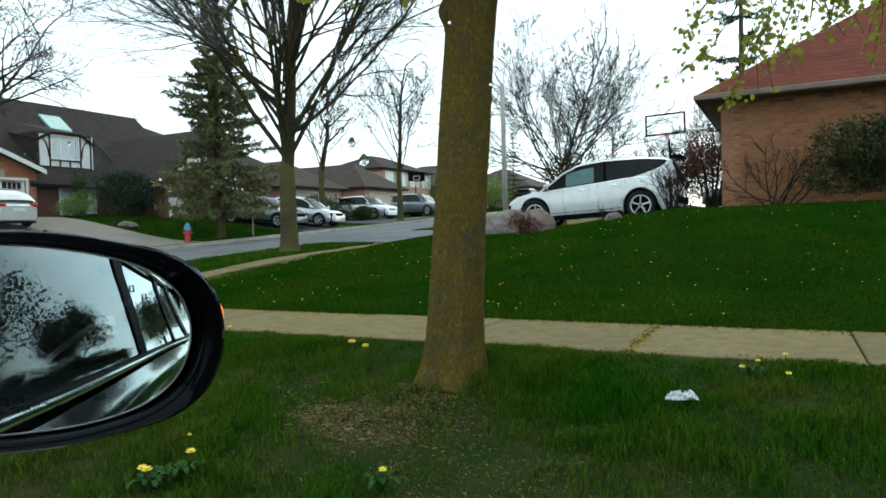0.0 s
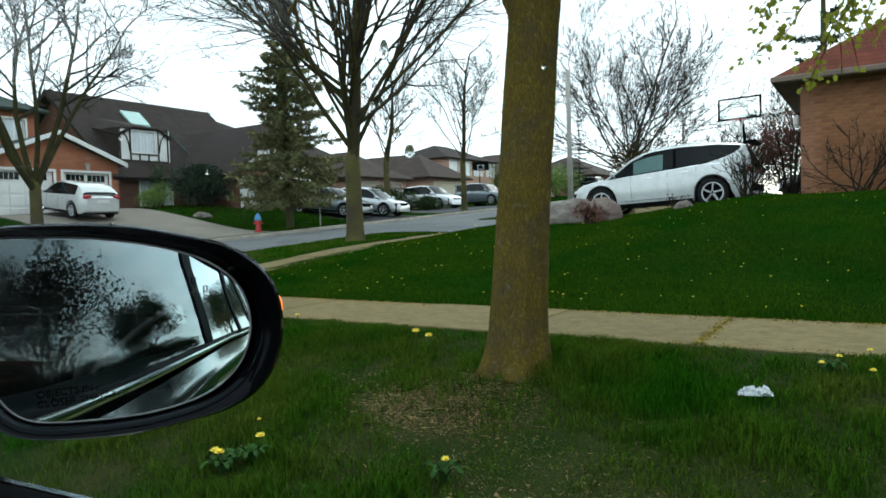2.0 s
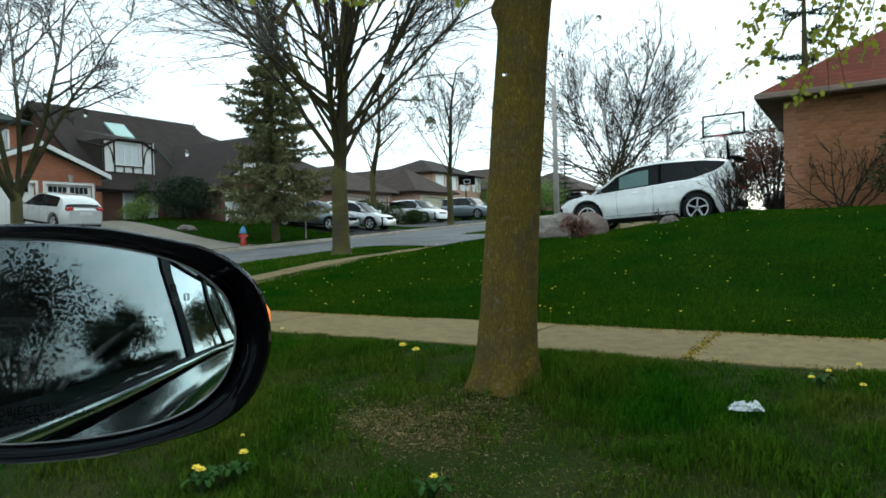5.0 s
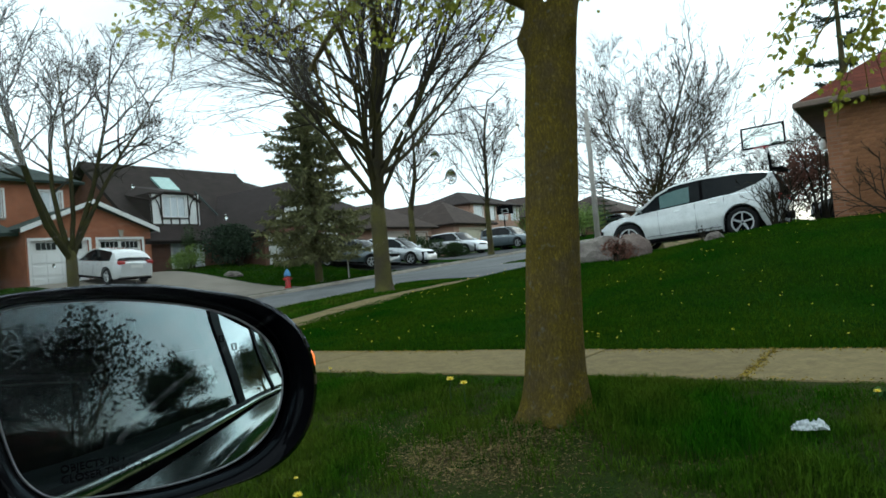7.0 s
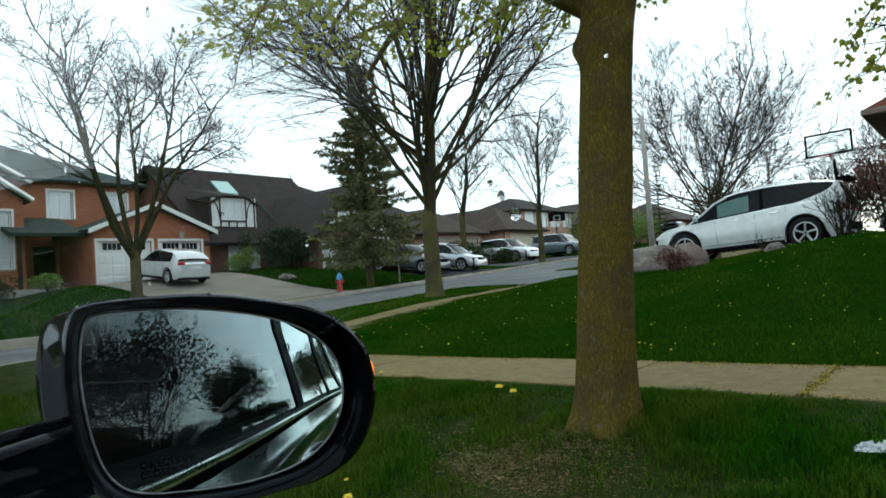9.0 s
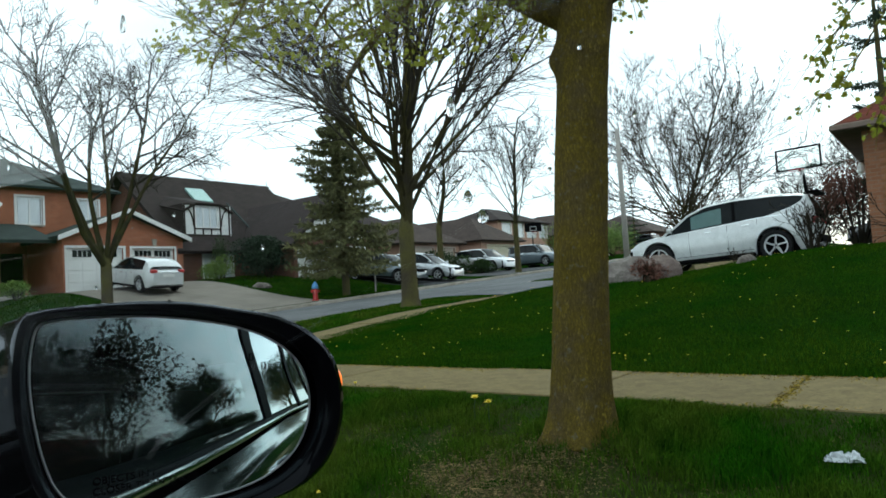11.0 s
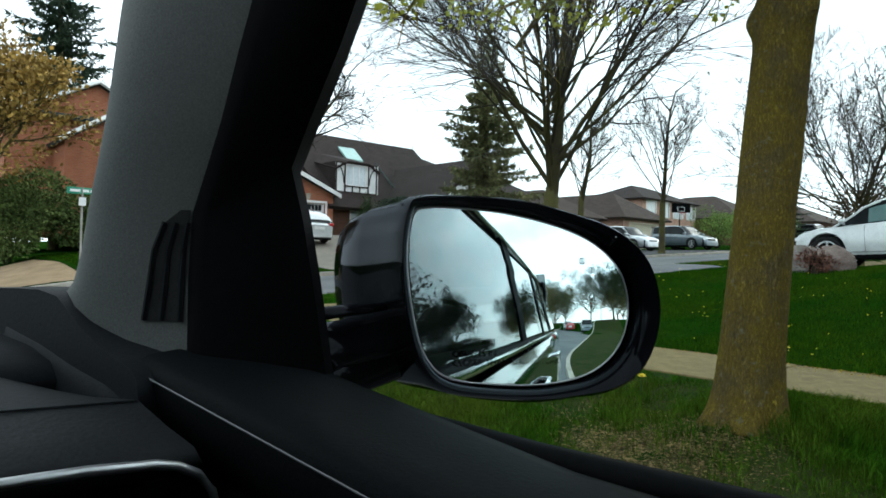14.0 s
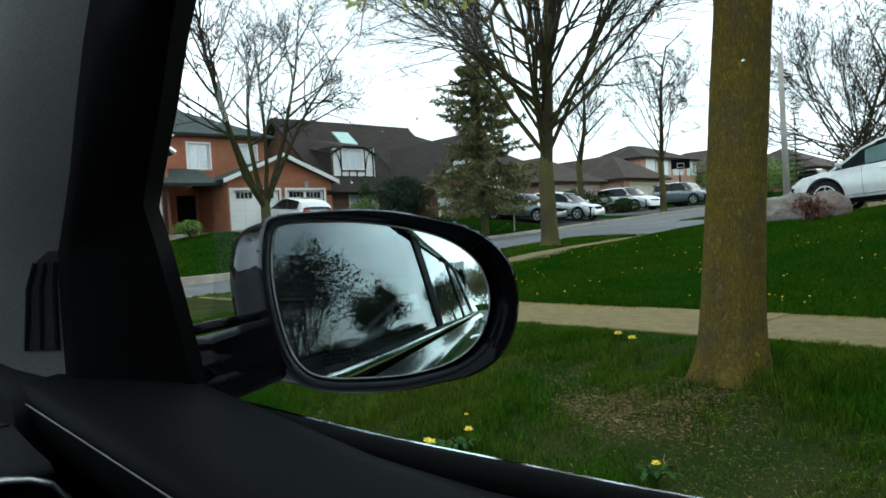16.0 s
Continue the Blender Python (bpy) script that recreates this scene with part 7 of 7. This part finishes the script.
def blades(name, x, y, h, w, material, label, bendy=0.5):
    n = len(x)
    z = np.array([ground(a, b) for a, b in zip(x, y)]) - 0.008
    a = rng.uniform(0, 2 * np.pi, n)
    c, s = np.cos(a) * w / 2, np.sin(a) * w / 2
    b = rng.uniform(0, 2 * np.pi, n)
    lean = rng.uniform(0.1, 1.0, n) * bendy * h
    lx, ly = np.cos(b) * lean, np.sin(b) * lean
    v = np.empty((n, 5, 3))
    v[:, 0], v[:, 1] = np.c_[x - c, y - s, z], np.c_[x + c, y + s, z]
    v[:, 2], v[:, 3] = np.c_[x + c * 0.8 + lx * 0.35, y + s * 0.8 + ly * 0.35, z + h * 0.6], np.c_[x - c * 0.8 + lx * 0.35, y - s * 0.8 + ly * 0.35, z + h * 0.6]
    v[:, 4] = np.c_[x + lx, y + ly, z + h * (1 - 0.25 * bendy)]
    k = np.arange(n)[:, None] * 5
    loops = np.concatenate([k + [0, 1, 2, 3], k + [3, 2, 4]], 1).ravel()
    me = bpy.data.meshes.new(name)
    me.vertices.add(n * 5)
    me.vertices.foreach_set("co", v.ravel())
    me.loops.add(n * 7)
    me.loops.foreach_set("vertex_index", loops)
    me.polygons.add(n * 2)
    me.polygons.foreach_set("loop_start", (np.arange(n)[:, None] * 7 + [0, 4]).ravel())
    me.polygons.foreach_set("loop_total", np.tile([4, 3], n))
    me.materials.append(material)
    me.update(calc_edges=True)
    return tagged(new(name, me), label, "grass", kind="stuff")


def spots(n, x0, x1, y0, y1):
    return rng.uniform(x0, x1, n), rng.uniform(y0, y1, n)


# verge between kerb and walk
x, y = spots(330000, -9.5, 2.6, KERB_Y + 0.14, WALK_A + 0.02)
f1, f2 = field(x, y, 0.9, 3), field(x, y, 2.6, 8) * 0.7 + field(x, y, 6.5, 15) * 0.6
bare = 0.95 * np.exp(-(((x + 2.25 + 0.5 * (y - 3.2)) / 0.6) ** 2 + ((y - 3.2) / 0.3) ** 2)) + 0.3 * np.exp(-(((x + 1.4) / 1.6) ** 2 + ((y - 2.25) / 0.3) ** 2)) + 0.8 * np.exp(-((y - 1.75) / 0.2) ** 2)
keep = rng.random(len(x)) < np.clip(0.95 + 0.7 * f1 + 0.6 * f2 - 1.0 * bare, 0.2, 1)
x, y, f1, f2 = x[keep], y[keep], f1[keep], f2[keep]
tuft = np.exp(-(((x + 1.45) / 0.35) ** 2 + ((y - 3.75) / 0.35) ** 2))
h = np.clip(0.06 + 0.085 * f1 + 0.085 * f2 + 0.07 * tuft + rng.uniform(-0.02, 0.05, len(x)), 0.035, 0.22) * np.clip(0.35 + (WALK_A - y) / 0.6, 0.4, 1)
blades("verge_grass", x, y, h, rng.uniform(0.0025, 0.006, len(x)), M_BLADE, "long tufty green verge grass", 0.75)
x, y = spots(270000, -10.2, 3.0, WALK_B - 0.03, 14.5)
keep = rng.random(len(x)) < np.clip(1.35 - (y - 6.4) / 10, 0.3, 1)
x, y = x[keep], y[keep]
blades("lawn_grass", x, y, rng.uniform(0.03, 0.065, len(x)) * (1 + 0.5 * field(x, y, 0.8, 5) + 0.4 * field(x, y, 2.7, 6)), rng.uniform(0.004, 0.009, len(x)), M_LAWNBLADE, "mown green lawn grass", 0.6)
x, y = spots(36000, -13.6, -11.2, 5.0, 32.0)
keep = (y < 17.4) | (y > 23.7)
x, y = x[keep], y[keep]
blades("boulevard_grass", x, y, rng.uniform(0.04, 0.08, len(x)), rng.uniform(0.01, 0.02, len(x)), M_BLADE, "mown green grass by the side street", 0.6)
x, y = spots(42000, -31.0, CROSS_W - 0.3, 5.2, 27.0)
keep = ((y < 13.0) | (y > 19.8)) & (y < 26.4)
x, y = x[keep], y[keep]
blades("front_lawn_grass", x, y, rng.uniform(0.05, 0.1, len(x)), rng.uniform(0.02, 0.035, len(x)), M_LAWNBLADE, "green grass of the front lawns", 0.6)
x, y = rng.normal(-2.2, 0.42, 24000), rng.normal(3.2, 0.2, 24000)
x2, y2 = spots(22000, -6.5, 2.0, KERB_Y + 0.14, 3.2)
x, y = np.r_[x, x2], np.r_[y, y2]
keep = (y > KERB_Y + 0.14) & (y < 4.6) & (np.hypot(x + 1.85, y - 3.74) > 0.2) & ((field(x, y, 1.9, 21) + 0.6 * field(x, y, 5.0, 33) > 0.16) | (np.hypot((x + 2.15) / 0.6, (y - 3.25) / 0.32) < 1))
x, y = x[keep], y[keep]
blades("leaf_litter", x, y, rng.uniform(0.008, 0.026, len(x)), rng.uniform(0.006, 0.022, len(x)), M_DRY, "dry brown leaf litter and dead grass", 1.6)
x, y = rng.normal(-2.2, 0.3, 9000), rng.normal(3.25, 0.16, 9000)
x2, y2 = rng.normal(-1.9, 0.18, 2600), rng.normal(3.58, 0.1, 2600)
x3, y3 = rng.normal(-1.25, 0.25, 500), rng.normal(2.35, 0.15, 500)
x, y = np.r_[x, x2, x3], np.r_[y, y2, y3]
blades("bark_mulch", x, y, rng.uniform(0.012, 0.03, len(x)), rng.uniform(0.012, 0.034, len(x)), M_CHIP, "dark bark chips round the trunk", 1.5)


def dandelion():
    t = thing("dandelion", "yellow dandelion in the grass", "flower", Matrix.Translation((-2.72, 2.13, ground(-2.72, 2.13))), "dandelions")
    part("stem", Shape().tube([(0, 0, 0), (0.004, 0, 0.06), (0, 0.004, 0.12)], [0.003] * 3, 4), M_BUSH, t)
    hd = Shape()
    for ring, r_ in ((9, 0.02), (12, 0.026)):
        for k in range(ring):
            a = 2 * math.pi * k / ring
            d = Vector((math.cos(a), math.sin(a), 0.35 if ring == 12 else 1.0))
            s_ = Vector((-math.sin(a), math.cos(a), 0)) * 0.005
            c_ = Vector((0, 0.004, 0.12))
            hd.add([c_, c_ + d * r_ * 0.6 + s_, c_ + d * r_, c_ + d * r_ * 0.6 - s_], [(0, 1, 2, 3)])
    part("flower_head", hd, M_YELLOW, t, "yellow flower head")
    return t


first = dandelion()
flowers = [(-2.65, 2.1, 1.1), (-2.62, 2.33, 1.1), (-2.95, 2.62, 0.6), (-1.63, 2.5, 0.9), (-0.28, 4.31, 0.85), (-0.2, 4.47, 0.85), (-0.035, 4.23, 0.85), (-4.6, 4.6, 0.9), (-2.75, 4.05, 1.3), (-2.9, 4.1, 1.4), (-0.05, 4.7, 0.8)]
for _ in range(210):
    a, b = rng.uniform(-9.5, 2.2), 6.6 + 7.5 * rng.random() ** 1.1
    flowers.append((float(a), float(b), float(rng.uniform(0.38, 0.7))))
for a, b, k in flowers:
    copy_thing(first, Matrix.Translation((a, b, ground(a, b))) @ Matrix.Rotation(a * 7, 4, "Z") @ Matrix.Scale(k, 4))

# ---- walks, slab by slab ----


def walk_of_slabs(name, along, cross, count, size, label, axis="x"):
    w = thing(name, label, "pavement", kind="structure")
    cache = {}
    for i in range(count):
        a = along + i * size
        mid = (a + size / 2, (cross[0] + cross[1]) / 2) if axis == "x" else ((cross[0] + cross[1]) / 2, a + size / 2)
        half = (size / 2 - 0.006, (cross[1] - cross[0]) / 2) if axis == "x" else ((cross[1] - cross[0]) / 2, size / 2 - 0.006)
        e = 0.5
        mid = (mid[0], mid[1] + (bend(mid[0]) if axis == "x" else 0.0))
        gx_ = (ground(mid[0] + e, mid[1]) - ground(mid[0] - e, mid[1]))
        gy_ = (ground(mid[0], mid[1] + e) - ground(mid[0], mid[1] - e))
        if axis not in cache:
            cache[axis] = Shape().box((-half[0], -half[1], -0.1), (half[0], half[1], 0.012), cut=0.008).mesh("slab", M_CONC)
        ob = new("slab", cache[axis])
        ob.parent = w
        ob.matrix_basis = Matrix.Translation((*mid, ground(*mid) + 0.004 + 0.004 * math.sin(i * 2.3))) @ Euler((math.atan(gy_), -math.atan(gx_), 0)).to_matrix().to_4x4()
    return w


walk_of_slabs("pavement_main", -13.08, (WALK_A, WALK_B), 22, 1.5, "buff concrete slab walk along the verge")
walk_of_slabs("pavement_side", 6.5, (-11.1, -9.7), 30, 1.5, "pale concrete slab walk beside the side street", "y")

# ---- bricks of the corner house, laid course by course ----
M_BRICKS = piece_mat("salmon_brick_face", (0.275, 0.132, 0.066), 0.9, 0.16)
brick_mesh = Shape().box((-0.1075, -0.007, -0.0325), (0.1075, 0.02, 0.0325), cut=0.003).mesh("brick", M_BRICKS)
rest = Shape()
wall3 = w3["south"][0]
made = 0
for row in range(31):
    for k in range(34):
        bx, bz = 0.1 + k * 0.225 + (0.1125 if row % 2 else 0.0), 0.06 + row * 0.075
        if bz > 2.36:
            continue
        jig = 0.0015 * math.sin(row * 12.9 + k * 78.2)
        if k < 10 and made < 300:
            ob = new("brick", brick_mesh)
            ob.parent = wall3
            ob.matrix_basis = Matrix.Translation((bx, jig - 0.002, bz))
            made += 1
        else:
            rest.box((bx - 0.1075, -0.009 + jig, bz - 0.0325), (bx + 0.1075, 0.018, bz + 0.0325))
more = part("brickwork", rest, mat("salmon_brick_rest", (0.275, 0.132, 0.066), 0.9, None, 3, 40, 0.35, island=True), wall3)
more["kind"] = "stuff"

# ---- yellow catkin debris on the walk ----
x, y = rng.uniform(-6.5, 2.0, 2600), np.abs(rng.normal(0, 0.1, 2600))
y = np.where(rng.random(2600) < 0.75, WALK_B - y, WALK_A + y * 0.6)
x2, y2 = rng.normal(-1.08, 0.03, 420), rng.uniform(WALK_A, WALK_B, 420)
x, y = np.r_[x, x2], np.r_[y, y2]
debris = blades("catkin_debris", x, y, rng.uniform(0.006, 0.012, len(x)), rng.uniform(0.008, 0.02, len(x)), mat("catkins", (0.3, 0.22, 0.03), 0.9, (0.16, 0.11, 0.03), 8, 40, 0, island=True), "yellow-brown catkin debris along the walk", 1.5)
for v in debris.data.vertices:
    v.co.z += 0.022
x, y = rng.uniform(-7.0, 1.5, 5000), KERB_Y + 0.16 + np.abs(rng.normal(0, 0.12, 5000))
blades("kerb_debris", x, y, rng.uniform(0.008, 0.02, len(x)), rng.uniform(0.01, 0.024, len(x)), debris.data.materials[0], "yellow-brown debris along the kerb", 1.6)
x, y = spots(30000, -8.5, 2.4, KERB_Y + 0.14, 4.7)
keep = field(x, y, 1.3, 41) + 0.7 * field(x, y, 4.0, 43) > 0.12
x, y = x[keep], y[keep]
blades("dead_grass", x, y, rng.uniform(0.02, 0.045, len(x)), rng.uniform(0.003, 0.006, len(x)), M_DRY, "dead straw-coloured grass blades", 2.6)


def rosette(x, y, k):
    t = thing("dandelion_plant", "flat dandelion rosette of toothed green leaves", "plant", Matrix.Translation((x, y, ground(x, y))), "dandelion rosettes")
    s = Shape()
    for i in range(9):
        a = 2 * math.pi * i / 9 + k
        d, q = Vector((math.cos(a), math.sin(a), 0)), Vector((-math.sin(a), math.cos(a), 0))
        L = 0.1 * (0.8 + 0.3 * math.sin(3 * i + k))
        s.loft([[d * L * f + q * w * 0.016 + Vector((0, 0, 0.01 + 0.22 * f * (1.3 - f))), d * L * f + Vector((0, 0, 0.004 + 0.22 * f * (1.3 - f))), d * L * f - q * w * 0.016 + Vector((0, 0, 0.01 + 0.22 * f * (1.3 - f)))] for f, w in ((0.05, 0.2), (0.25, 0.7), (0.4, 0.5), (0.6, 1.0), (0.75, 0.7), (0.9, 0.8), (1.0, 0.05))], False)
    part("rosette", s, M_ROSETTE, t)
    return t


for a, b, k in ((-2.7, 2.18, 0.0), (-2.62, 2.27, 1.0), (-2.66, 2.12, 1.7), (-1.63, 2.48, 2.0), (-0.24, 4.38, 3.0)):
    rosette(a, b, k)
